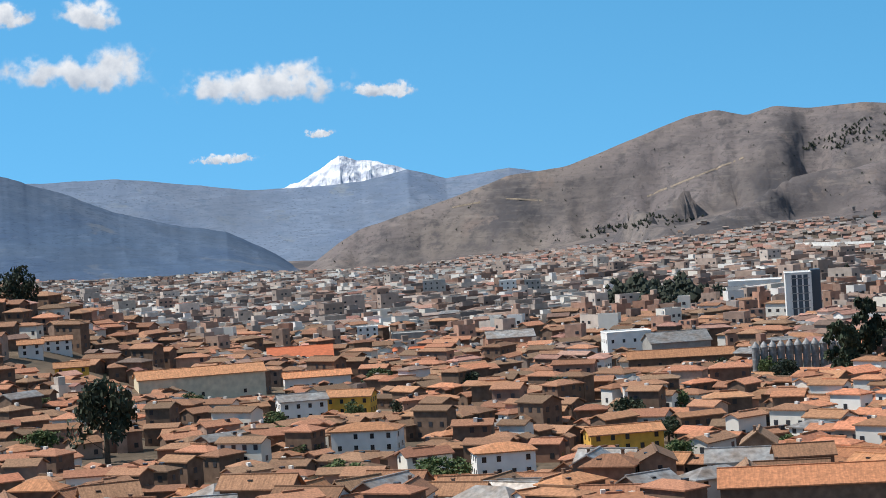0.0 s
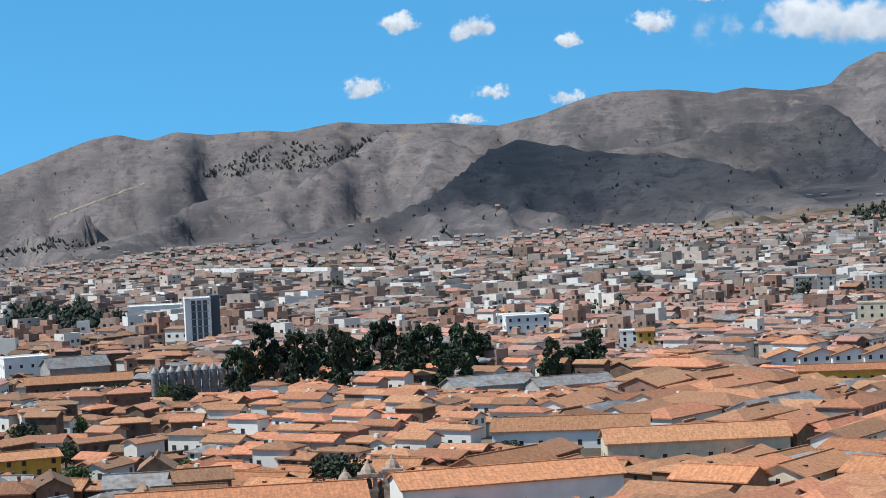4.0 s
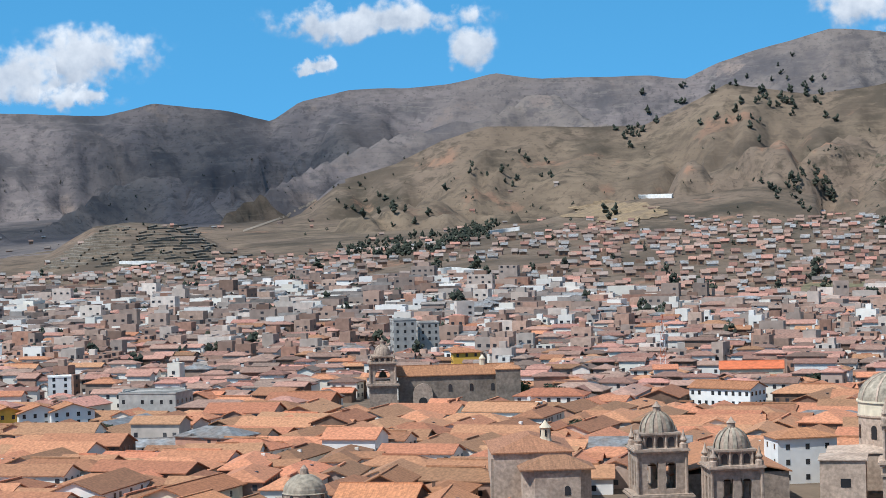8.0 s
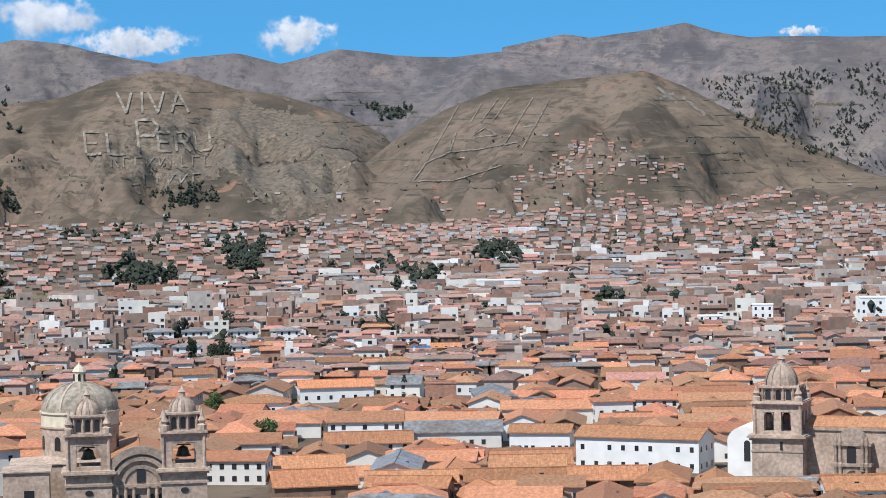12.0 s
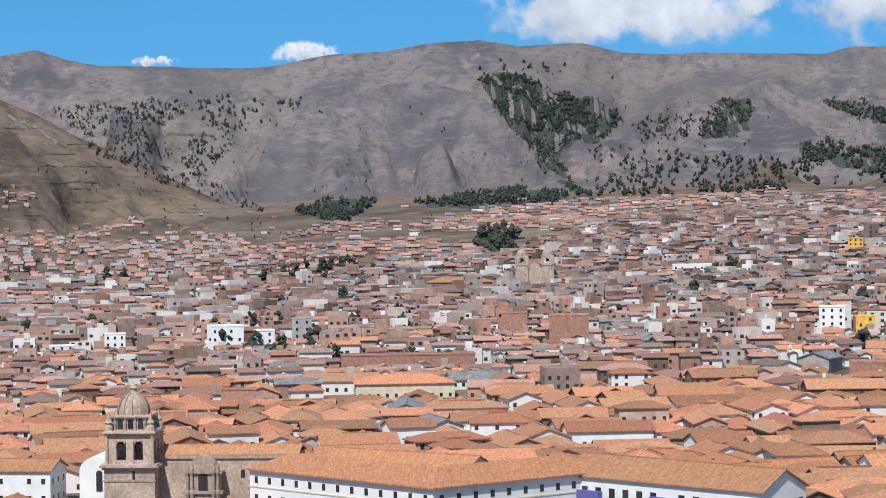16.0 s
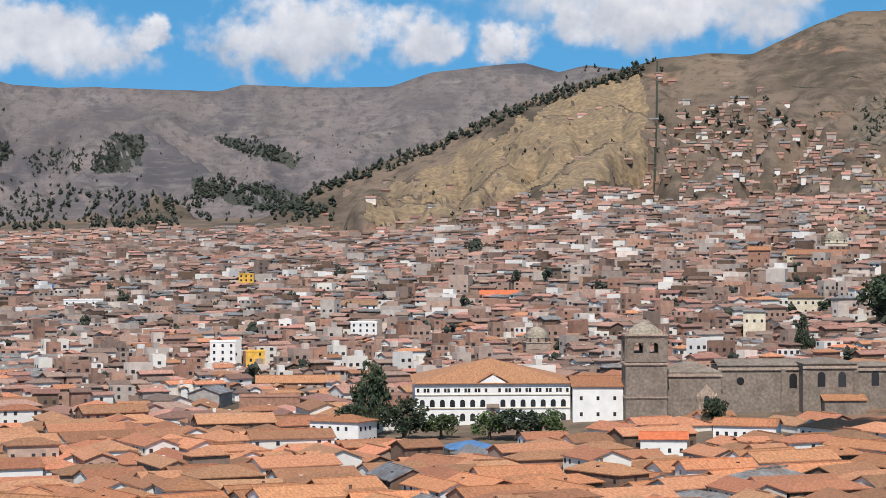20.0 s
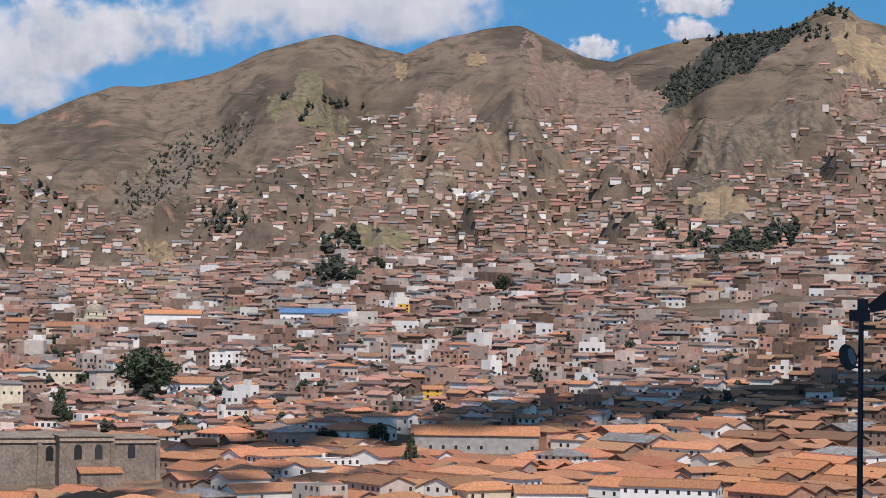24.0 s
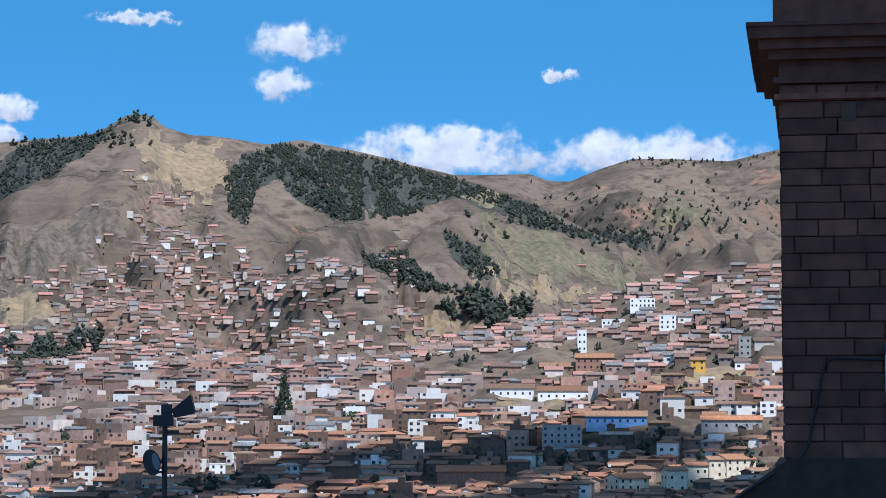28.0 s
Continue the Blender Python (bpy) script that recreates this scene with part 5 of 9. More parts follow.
def small_dome_church(name, label, az, r, w, body, dome, drum=2.0, material=None):
    ob = thing(name, label, "church", az, r, 8.0, half=(w * 0.7, w * 0.7))
    m = material or STONE
    part("body", Kit().box(0, 0, -3, w, w, body + 3), m, ob)
    cornice(ob, 0, 0, body - 0.3, w, w, 0.3, 0.6, m)
    part("drum", Kit().lathe(0, 0, [(w * 0.44, body), (w * 0.44, body + drum)], 16), m, ob)
    for k in range(8):
        a = 2 * math.pi * k / 8
        part("window", pane(0.8, drum * 0.6 + 0.5, True), None, ob, at=(w * 0.445 * math.sin(a), -w * 0.445 * math.cos(a), body + 0.1), turn=a)
    part("dome", Kit().lathe(0, 0, [(w * 0.46, body + drum)] + [(w * 0.43 * math.cos(a), body + drum + 0.2 + dome * math.sin(a)) for a in np.linspace(0, 1.4, 8)], 18), DOME_PALE, ob)
    part("lantern", Kit().lathe(0, 0, [(w * 0.1, body + drum + dome - 0.3), (w * 0.08, body + drum + dome + 1.2), (0.05, body + drum + dome + 2.2)], 8), m, ob)


def belltower_gate():
    """Slim stone belfries over a small parish church, close below the terrace."""
    ob = thing("parish_church", "dark stone parish church with slim twin bell gables", "church", 12.6, 470, 0.0, half=(9, 9))
    for x, h in ((-5.2, 8.4), (-0.6, 9.8), (4.4, 10.6)):
        part("belfry", Kit().box(x, 0, -3, 3.8, 3.6, h - 1).box(x - 1.4, 0, h - 4, 1.0, 3.6, 2.6).box(x + 1.4, 0, h - 4, 1.0, 3.6, 2.6).box(x, 0, h - 4.4, 4.3, 4.0, 0.5).box(x, 0, h - 1.4, 4.3, 4.0, 0.6), STONE, ob)
        part("finial", Kit().lathe(x, 0, [(1.7, h - 0.8), (1.4, h), (0.7, h + 0.9), (0.5, h + 1.0), (0.3, h + 1.5), (0.05, h + 2.0)], 8), STONE, ob)
        part("bell_opening", pane(1.5, 2.2, True), None, ob, at=(x, -1.85, h - 3.8))


jesuit_church()
cathedral_towers()
sunken_chapel()
merced_church()
franciscan_convent()
white_college()
corner_palace()
dominican_church()
twin_tower_church()
small_dome_church("domed_church", "brown church crowned by a grey dome among roofs", 33.25, 508, 11.0, 5.0, 4.0, 1.6)
small_dome_church("domed_convent", "dark domed convent church amid brick houses", 89.77, 1015, 11.0, 6.5, 4.4, 2.2)
small_dome_church("pale_domed_church", "pale domed church on the lower hillside", 97.04, 1356, 14.0, 5.5, 5.0, 1.8, CREAM)
belltower_gate()

# Named houses: name, label, category, bearing, distance, width, depth, height, turn, roof, wall, tiles, rows, columns
HOUSES = [
    ("gabled_church", "long adobe church with brown tile roof and white gable", "church", -6.25, 775, 42, 13, 8.0, 8, "gable", CREAM, TILE, 1, 3),
    ("white_house", "low white house with brown tile roof", "house", -3.38, 810, 23, 9, 5.2, 4, "gable", WHITE, TILE, 1, 5),
    ("yellow_house", "ochre yellow house with tile roof", "house", -2.58, 700, 14, 9, 6.2, -14, "gable", YELLOW, TILE, 2, 4),
    ("tin_roofed_house", "white house with pale blue sheet roof", "house", -3.8, 690, 14, 9, 6.6, 10, "gable", WHITE, TIN, 2, 4),
    ("white_house", "two-storey white house with wooden balcony", "house", -2.22, 594, 17, 10, 6.2, -12, "hip", WHITE, TILE, 2, 4),
    ("white_house", "white two-storey corner house with hipped tile roof", "house", 1.08, 530, 13.5, 10, 6.4, 8, "hip", WHITE, TILE, 2, 4),
    ("yellow_house", "long ochre house with tile roof", "house", 4.07, 563, 18, 8, 5.2, 14, "gable", YELLOW, TILE, 2, 5),
    ("glass_tower", "glazed office tower with white frame", "office tower", 8.53, 1010, 11, 12, 21.0, 3, "flat", WHITE, TILE, 0, 0),
    ("market_hall", "wide pale concrete hall", "hall", 7.5, 1236, 28, 16, 8.0, 0, "flat", WHITE, TILE, 1, 6),
    ("warehouse", "grey warehouse under a sheet roof", "warehouse", 5.5, 864, 22, 18, 6.0, 12, "gable", CONCRETE, TIN, 0, 0),
    ("white_block", "white concrete block with roof tank", "building", 4.28, 884, 17, 12, 9.5, 12, "flat", WHITE, TILE, 2, 4),
    ("brick_warehouse", "brick warehouse with white sheet roof", "warehouse", 1.42, 998, 20, 14, 5.0, 6, "gable", BRICK, TIN, 1, 4),
    ("long_shed", "long low shed with tile roof", "shed", 5.58, 806, 36, 12, 4.2, 2, "gable", ADOBE, TILE, 1, 5),
    ("apartment_block", "grey concrete apartment block, many windows", "building", -0.35, 1656, 16, 14, 14.0, 0, "flat", CONCRETE, TILE, 4, 4),
    ("apartment_block", "pale concrete apartment block, flat roof", "building", 1.46, 1566, 11.5, 12, 13.0, 0, "flat", WHITE, TILE, 4, 3),
    ("apartment_block", "grey concrete apartment block, flat roof", "building", 2.07, 1520, 10.5, 12, 13.0, 0, "flat", CONCRETE, TILE, 4, 3),
    ("office_block", "white office block with dark glass bays", "building", 16.58, 943, 17.5, 12, 9.5, 8, "flat", WHITE, TILE, 3, 5),
    ("long_shed", "long grey sheet-roofed shed beside tall trees", "shed", 15.6, 706, 26, 14, 4.2, 22, "gable", CONCRETE, TIN, 0, 0),
    ("long_shed", "long grey sheet-roofed shed", "shed", 17.6, 700, 24, 12, 4.0, 22, "gable", CONCRETE, TIN, 0, 0),
    ("long_roofed_house", "very long house with broad orange tile roof", "house", 9.4, 455, 48, 15, 6.6, 2, "gable", ADOBE, TILE, 0, 0),
    ("long_roofed_house", "very long white house with broad orange tile roof", "house", 15.9, 470, 46, 14, 6.8, 16, "gable", WHITE, TILE, 1, 10),
    ("long_roofed_house", "long house with wide sunlit tile roof", "house", 20.6, 540, 42, 15, 5.4, 8, "gable", CREAM, TILE, 1, 8),
    ("long_roofed_house", "long white-walled house with wide tile roof", "house", 17.6, 572, 38, 14, 5.0, -4, "gable", WHITE, TILE, 1, 8),
    ("yellow_house", "long yellow house with tile roof", "house", 24.3, 708, 28, 8, 4.4, 2, "gable", YELLOW, TILE, 1, 7),
    ("blue_grey_block", "pale blue-grey flat-roofed block", "building", 29.68, 764, 20, 14, 8.6, -24, "flat", CONCRETE, TILE, 2, 6),
    ("apartment_block", "pale grey concrete high-rise block", "building", 35.78, 996, 9.7, 10, 16.2, 10, "flat", CONCRETE, TILE, 5, 3),
    ("apartment_block", "grey concrete high-rise block, flat roof", "building", 36.38, 1005, 8.6, 10, 14.2, 10, "flat", CONCRETE, TILE, 5, 3),
    ("orange_house", "tall ochre house with hipped roof", "house", 37.3, 905, 10.5, 9, 8.0, 6, "hip", YELLOW, TILE, 3, 3),
    ("red_roofed_hall", "low hall with bright red roof", "hall", 44.3, 836, 22, 12, 4.6, 0, "gable", CREAM, RED_TILE, 1, 5),
    ("white_house", "tall plain white house with hipped orange roof", "house", 45.43, 560, 14.5, 11, 11.2, 18, "hip", WHITE, TILE, 3, 3),
    ("long_white_house", "long white arcaded house with dark openings", "house", 43.7, 742, 22, 10, 6.6, -30, "gable", WHITE, TILE, 2, 9),
    ("orange_block", "modern block of orange brick", "building", 56.6, 747, 10, 8, 6.6, 0, "flat", BRICK, TILE, 1, 3),
    ("roofed_market", "open market with blue trim and orange roof", "market", 54.0, 760, 24, 11, 5.2, 6, "gable", WHITE, TILE, 1, 6),
    ("white_plant", "white industrial plant with blue hall", "plant", 58.07, 1318, 25, 12, 8.0, 0, "flat", WHITE, TILE, 1, 6),
    ("white_school", "low white school wing with tile roof", "school", 59.07, 616, 16, 9, 6.0, -8, "gable", WHITE, TILE, 1, 9),
    ("white_school", "long white school building with two rows of windows", "school", 61.6, 578, 32, 12, 8.6, -20, "gable", WHITE, TILE, 2, 9),
    ("market_hall", "wide market hall with hipped tile roof and cream walls", "market", 71.57, 806, 34, 16, 6.0, 3, "hip", CREAM, TILE, 1, 11),
    ("long_factory", "long brick factory wall with flat roof", "factory", 71.67, 905, 52, 12, 6.4, 2, "flat", BRICK, TILE, 1, 14),
    ("blue_block", "bright blue house on the hillside", "house", 77.75, 1548, 12, 10, 6.0, 0, "flat", BLUE, TILE, 3, 4),
    ("yellow_block", "stacked yellow apartment house", "building", 82.63, 1503, 9.6, 9, 11.0, 0, "flat", YELLOW, TILE, 4, 3),
    ("white_block", "white apartment house with blue windows", "building", 82.05, 1019, 11, 10, 12.0, 0, "flat", WHITE, TILE, 4, 3),
    ("yellow_block", "yellow painted apartment house, flat roof", "building", 82.85, 1015, 8, 10, 8.0, 0, "flat", YELLOW, TILE, 3, 2),
    ("tan_hall", "broad hall under a tan roof", "hall", 72.98, 1365, 38, 16, 7.0, 0, "hip", BRICK, TILE, 1, 8),
    ("arcaded_house", "white arcaded house beside plaza trees", "house", 85.0, 752, 18, 12, 8.0, -30, "hip", WHITE, TILE, 2, 6),
    ("red_roofed_house", "white house with bright orange-red roof", "house", 92.87, 709, 14, 9, 5.4, 0, "gable", WHITE, RED_TILE, 1, 4),
    ("solar_roof_house", "low house with dark blue glazed roof", "house", 88.12, 718, 15, 12, 2.6, 12, "hip", CREAM, BLUE, 1, 3),
    ("low_house", "white-walled house with patched tile roof", "house", 94.9, 742, 20, 10, 4.6, -10, "gable", WHITE, TILE, 1, 7),
    ("brick_tower_house", "tall brick house with gabled top", "house", 95.2, 1294, 12, 10, 11.4, 0, "gable", BRICK, TILE, 3, 3),
    ("white_convent", "white convent below the slope with tile roof", "convent", 98.92, 1305, 31, 12, 8.2, 0, "gable", WHITE, TILE, 1, 6),
    ("blue_roofed_hall", "long hall with blue sheet roof", "hall", 102.4, 1278, 38, 12, 5.0, 0, "gable", WHITE, BLUE, 1, 9),
    ("white_school", "white three-storey school with long window bands", "school", 111.2, 724, 30, 11, 9.6, -14, "gable", WHITE, TILE, 3, 9),
    ("white_school", "white school wing with orange tile roof", "school", 108.2, 736, 22, 11, 5.4, 8, "gable", WHITE, TILE, 1, 6),
    ("brick_school", "brick school block with broad tile roof", "school", 113.6, 712, 22, 14, 10.0, -38, "gable", BRICK, TILE, 3, 6),
    ("white_hall", "white flat hall with stepped roof", "hall", 118.02, 868, 36, 14, 7.4, 0, "flat", WHITE, TILE, 1, 7),
    ("white_hall", "long white hall with grey sheet roof", "hall", 117.9, 892, 30, 12, 9.0, 0, "gable", WHITE, TIN, 1, 6),
    ("dark_hall", "wide hall with brown tile roof and open veranda", "hall", 106.37, 852, 46, 16, 6.4, 0, "gable", CONCRETE, TILE, 1, 10),
    ("white_villa", "white villa on the hillside", "house", 127.42, 1422, 15, 10, 6.0, 0, "flat", WHITE, TILE, 2, 6),
    ("white_villa", "low white villa terrace", "house", 126.7, 1405, 14, 9, 3.6, 0, "flat", WHITE, TILE, 1, 5),
    ("row_house", "cream terraced house with tile roof", "house", 127.0, 975, 15, 11, 5.6, 35, "gable", CREAM, TILE, 2, 4),
    ("row_house", "grey terraced house with brown tile roof", "house", 128.4, 990, 16, 11, 6.0, 35, "gable", CONCRETE, TILE, 2, 4),
    ("row_house", "cream terraced house on a sloping street", "house", 129.6, 1004, 15, 11, 6.0, 35, "gable", CREAM, TILE, 2, 4),
    ("grey_block", "grey concrete house with open bays", "building", 125.43, 1060, 18, 12, 9.0, 0, "flat", CONCRETE, TILE, 3, 6),
    ("low_house", "low grey house with brown tile roof", "house", 129.56, 1060, 27, 10, 4.4, 0, "gable", CONCRETE, TILE, 1, 6),
    ("orange_topped_house", "small white house with orange upper floor", "house", 117.0, 1030, 7, 7, 5.6, 0, "flat", WHITE, TILE, 2, 2),
    ("white_villa", "white two-storey villa with grey hipped roof", "house", 49.72, 1035, 13.0, 9.1, 5.6, 0, "hip", WHITE, TIN, 2, 4),
    ("white_villa", "white two-storey villa with grey hipped roof", "house", 50.65, 1026, 12.9, 9.0, 5.6, 0, "hip", WHITE, TIN, 2, 4),
    ("white_villa", "white two-storey villa with grey hipped roof", "house", 51.76, 1017, 12.8, 8.9, 5.6, 0, "hip", WHITE, TIN, 2, 4),
    ("white_villa", "white two-storey villa with grey hipped roof", "house", 52.81, 1012, 12.7, 8.9, 5.6, 0, "hip", WHITE, TIN, 2, 4),
    ("white_villa", "white two-storey villa with grey hipped roof", "house", 49.40, 949, 11.2, 7.8, 5.6, 0, "hip", WHITE, TIN, 2, 3),
    ("white_villa", "white two-storey villa with grey hipped roof", "house", 50.39, 943, 11.1, 7.8, 5.6, 0, "hip", WHITE, TIN, 2, 3),
    ("white_villa", "white two-storey villa with grey hipped roof", "house", 51.55, 936, 11.0, 7.7, 5.6, 0, "hip", WHITE, TIN, 2, 3),
    ("white_house", "white gabled house with orange roof", "house", 50.56, 827, 13.4, 9.4, 4.4, 0, "gable", WHITE, TILE, 1, 4),
    ("long_house", "long white house with brown tile roof", "house", 52.06, 728, 20.5, 13.0, 4.1, 0, "hip", WHITE, TILE, 1, 6),
    ("low_house", "low white house with broad orange roof", "house", 54.80, 626, 23.1, 13.0, 3.0, 0, "gable", WHITE, TILE, 1, 6),
    ("brown_house", "plain house with hipped orange roof", "house", 56.46, 618, 11.6, 8.2, 3.0, 0, "hip", CREAM, TILE, 1, 3),
    ("long_house", "long white house with broad orange roof", "house", 53.25, 575, 18.4, 12.9, 3.0, 0, "gable", WHITE, TILE, 1, 5),
    ("blue_house", "pale blue painted house among roofs", "house", 56.13, 924, 7.4, 7.0, 3.7, 0, "flat", BLUE, TILE, 2, 2),
    ("yellow_house", "yellow painted house among brown roofs", "house", 56.75, 926, 11.4, 8.0, 3.7, 0, "gable", YELLOW, TILE, 2, 3),
    ("blue_house", "long low house with blue painted wall", "house", 126.76, 1078, 27.7, 13.0, 4.0, 0, "gable", BLUE, TILE_OLD, 1, 8),
    ("blue_house", "low house with deep blue painted wall", "house", 129.15, 1068, 10.4, 7.2, 4.5, 0, "gable", BLUE, TILE_OLD, 1, 3),
    ("white_block", "white three-storey house above brown roofs", "house", 128.03, 1328, 9.4, 7.0, 8.2, 0, "flat", WHITE, TILE, 3, 3),
    ("white_block", "tall narrow white house on the slope", "house", 125.93, 1298, 5.1, 7.0, 11.9, 0, "flat", WHITE, TILE, 3, 2),
    ("grey_block", "narrow grey concrete house, flat roof", "house", 129.90, 1208, 6.4, 7.0, 10.0, 0, "flat", CONCRETE, TILE, 3, 2),
    ("yellow_house", "ochre yellow house with tile roof", "house", 128.76, 1162, 7.2, 7.0, 6.0, 0, "gable", YELLOW, TILE_OLD, 2, 2),
    ("brick_house", "brick house with orange tile roof", "house", 126.23, 1246, 19.9, 13.0, 6.9, 0, "gable", BRICK, TILE, 2, 6),
    ("adobe_house", "low brown adobe house with tile roof", "house", 125.54, 1248, 27.8, 13.0, 3.4, 0, "gable", ADOBE, TILE_OLD, 1, 8),
    ("white_house", "long white house with brown tile roof", "house", 124.20, 1192, 22.3, 13.0, 4.5, 0, "gable", WHITE, TILE_OLD, 1, 6),
    ("long_house", "long white house with blue doors", "house", 125.76, 1184, 37.9, 13.0, 4.6, 0, "gable", WHITE, TILE_OLD, 1, 10),
    ("brick_hall", "long brick hall with orange tile roof", "hall", 123.20, 994, 28.6, 13.0, 6.2, 0, "gable", BRICK, TILE, 0, 8),
    ("row_house", "cream terraced house with dark brown roof", "house", 128.16, 970, 8.9, 7.0, 9.2, 20, "gable", CREAM, TILE_OLD, 2, 2),
    ("row_house", "cream terraced house with dark brown roof", "house", 128.67, 984, 9.0, 7.0, 8.5, 20, "gable", CREAM, TILE_OLD, 2, 3),
    ("row_house", "cream terraced house with dark brown roof", "house", 129.19, 998, 9.1, 7.0, 8.1, 20, "gable", CREAM, TILE_OLD, 2, 3),
    ("white_house", "white hillside house with tile roof", "house", -10.27, 806, 8.3, 7.0, 4.8, 0, "gable", WHITE, TILE, 2, 2),
    ("white_house", "white hillside house with brown roof", "house", -9.62, 824, 9.8, 7.0, 4.7, 0, "gable", WHITE, TILE_OLD, 2, 3),
    ("yellow_house", "ochre yellow house below the rise", "house", -9.32, 785, 11.2, 7.8, 3.0, 0, "gable", YELLOW, TILE, 1, 3),
    ("red_roofed_house", "house with bright red hipped roof", "house", -8.34, 1509, 10.8, 7.6, 5.2, 0, "hip", CREAM, RED_TILE, 1, 3),
    ("red_roofed_house", "low house with bright red roof", "house", -1.07, 982, 12.8, 9.0, 3.0, 0, "gable", CREAM, RED_TILE, 1, 4),
    ("white_block", "white three-storey block with dark windows", "building", -2.06, 1110, 9.9, 7.0, 8.1, 0, "flat", WHITE, TILE, 3, 3),
    ("grey_shed", "wide grey concrete shed", "shed", -0.91, 1090, 21.3, 13.0, 5.3, 0, "flat", CONCRETE, TILE, 1, 6),
    ("grey_block", "grey concrete block amid houses", "building", -4.56, 1309, 15.9, 11.1, 6.1, 0, "flat", CONCRETE, TILE, 2, 4),
    ("wide_roofed_hall", "wide low hall with pale red roof", "hall", -3.75, 978, 26.8, 22.0, 3.0, 0, "gable", CREAM, RED_TILE, 0, 7),
    ("brick_hall", "long brick hall with brown tile roof", "hall", 83.88, 928, 32.3, 13.0, 3.3, 0, "gable", BRICK, TILE, 1, 9),
    ("grey_hall", "pale grey gabled hall", "hall", 81.75, 872, 14.2, 12.0, 5.6, 70, "gable", CONCRETE, TIN, 0, 4),
    ("brick_wall_house", "flat-roofed house with long brick wall", "house", 83.20, 864, 22.4, 13.0, 4.6, 0, "flat", BRICK, TILE, 0, 6),
    ("white_convent", "large white house with broad brown roof", "house", 85.05, 1292, 35.5, 13.0, 6.2, 0, "gable", WHITE, TILE_OLD, 2, 10),
    ("white_block", "white block with dark window bands", "building", 85.51, 1152, 13.0, 9.1, 8.4, 0, "flat", WHITE, TILE, 3, 4),
    ("red_roofed_house", "house with red sheet roof on the slope", "house", 88.84, 1286, 20.5, 13.0, 3.7, 0, "gable", CREAM, RED_TILE, 1, 6),
    ("white_block", "white flat-roofed hillside block", "building", 83.28, 1502, 12.2, 8.6, 5.3, 0, "flat", WHITE, TILE, 2, 3),
    ("grey_block", "grey flat-roofed hillside block", "building", 84.61, 1438, 19.8, 13.0, 5.5, 0, "flat", CONCRETE, TILE, 2, 5),
    ("brick_block", "pink brick block with blank wall", "building", 75.65, 990, 16.6, 11.6, 13.0, 0, "flat", BRICK, TILE, 1, 5),
    ("white_block", "pale apartment block with purple bands", "building", 64.52, 1042, 9.2, 7.0, 9.6, 0, "flat", WHITE, TILE, 3, 3),
    ("white_block", "white apartment block, flat roof", "building", 67.25, 1019, 14.2, 10.0, 11.2, 0, "flat", WHITE, TILE, 3, 4),
    ("white_block", "white apartment block with dark windows", "building", 68.16, 1010, 8.8, 7.0, 9.2, 0, "flat", WHITE, TILE, 3, 2),
    ("grey_block", "grey apartment block with balconies", "building", 69.08, 1028, 8.7, 7.0, 12.8, 0, "flat", CONCRETE, TILE, 4, 2),
    ("white_house", "white flat-roofed house amid brown roofs", "house", 63.24, 1052, 11.0, 7.7, 5.4, 0, "flat", WHITE, TILE, 2, 3),
    ("brick_block", "brick and white block, flat roof", "building", 67.51, 777, 11.6, 8.1, 7.9, 0, "flat", BRICK, TILE, 0, 3),
    ("brick_block", "bare brick block amid roofs", "building", 74.30, 1050, 11.4, 8.0, 10.0, 0, "flat", BRICK, TILE, 1, 3),
    ("brick_block", "pink brick block below the hill", "building", 64.42, 1334, 22.3, 13.0, 6.8, 0, "flat", BRICK, TILE, 2, 6),
    ("white_block", "pale hillside block with windows", "building", 78.68, 1400, 23.2, 13.0, 7.0, 0, "flat", WHITE, TILE, 2, 6),
    ("white_block", "white three-storey house by trees", "building", 100.12, 1108, 11.1, 7.8, 8.0, 0, "flat", WHITE, TILE, 3, 3),
    ("white_house", "low white house with brown roof", "house", 99.38, 1036, 20.0, 13.0, 4.5, 0, "gable", WHITE, TILE_OLD, 1, 6),
    ("yellow_house", "small yellow block below the hill", "building", 104.58, 1278, 6.5, 7.0, 6.1, 0, "flat", YELLOW, TILE, 3, 2),
    ("white_block", "white block on the hillside", "building", 104.07, 1485, 10.9, 7.6, 6.1, 0, "flat", WHITE, TILE, 2, 3),
    ("cream_mansion", "cream mansion with arched windows", "house", 96.32, 1089, 16.4, 11.5, 8.2, 0, "hip", CREAM, TILE_OLD, 2, 5),
    ("cream_mansion", "cream mansion with grey hipped roof", "house", 95.08, 1018, 9.6, 7.0, 11.7, 0, "hip", CREAM, TIN, 2, 3),
    ("pale_convent", "long pale convent wall with low roof", "convent", 96.83, 1308, 43.6, 13.0, 4.5, 0, "gable", CREAM, TILE_OLD, 1, 10),
    ("white_house", "small white house amid roofs", "house", 103.75, 1078, 10.5, 7.4, 4.3, 0, "gable", WHITE, TILE_OLD, 1, 3),
    ("yellow_house", "small yellow house with tile roof", "house", 105.31, 972, 7.9, 7.0, 5.0, 0, "gable", YELLOW, TILE, 2, 2),
    ("office_block", "white office block with dark glass", "building", 16.45, 982, 19.8, 13.0, 7.4, 0, "flat", WHITE, TILE, 2, 5),
    ("white_block", "white apartment block, flat roof", "building", 19.12, 870, 7.3, 7.0, 7.1, 0, "flat", WHITE, TILE, 3, 2),
    ("grey_block", "dark grey apartment block", "building", 23.40, 1138, 9.6, 7.0, 10.0, 0, "flat", CONCRETE, TILE, 4, 3),
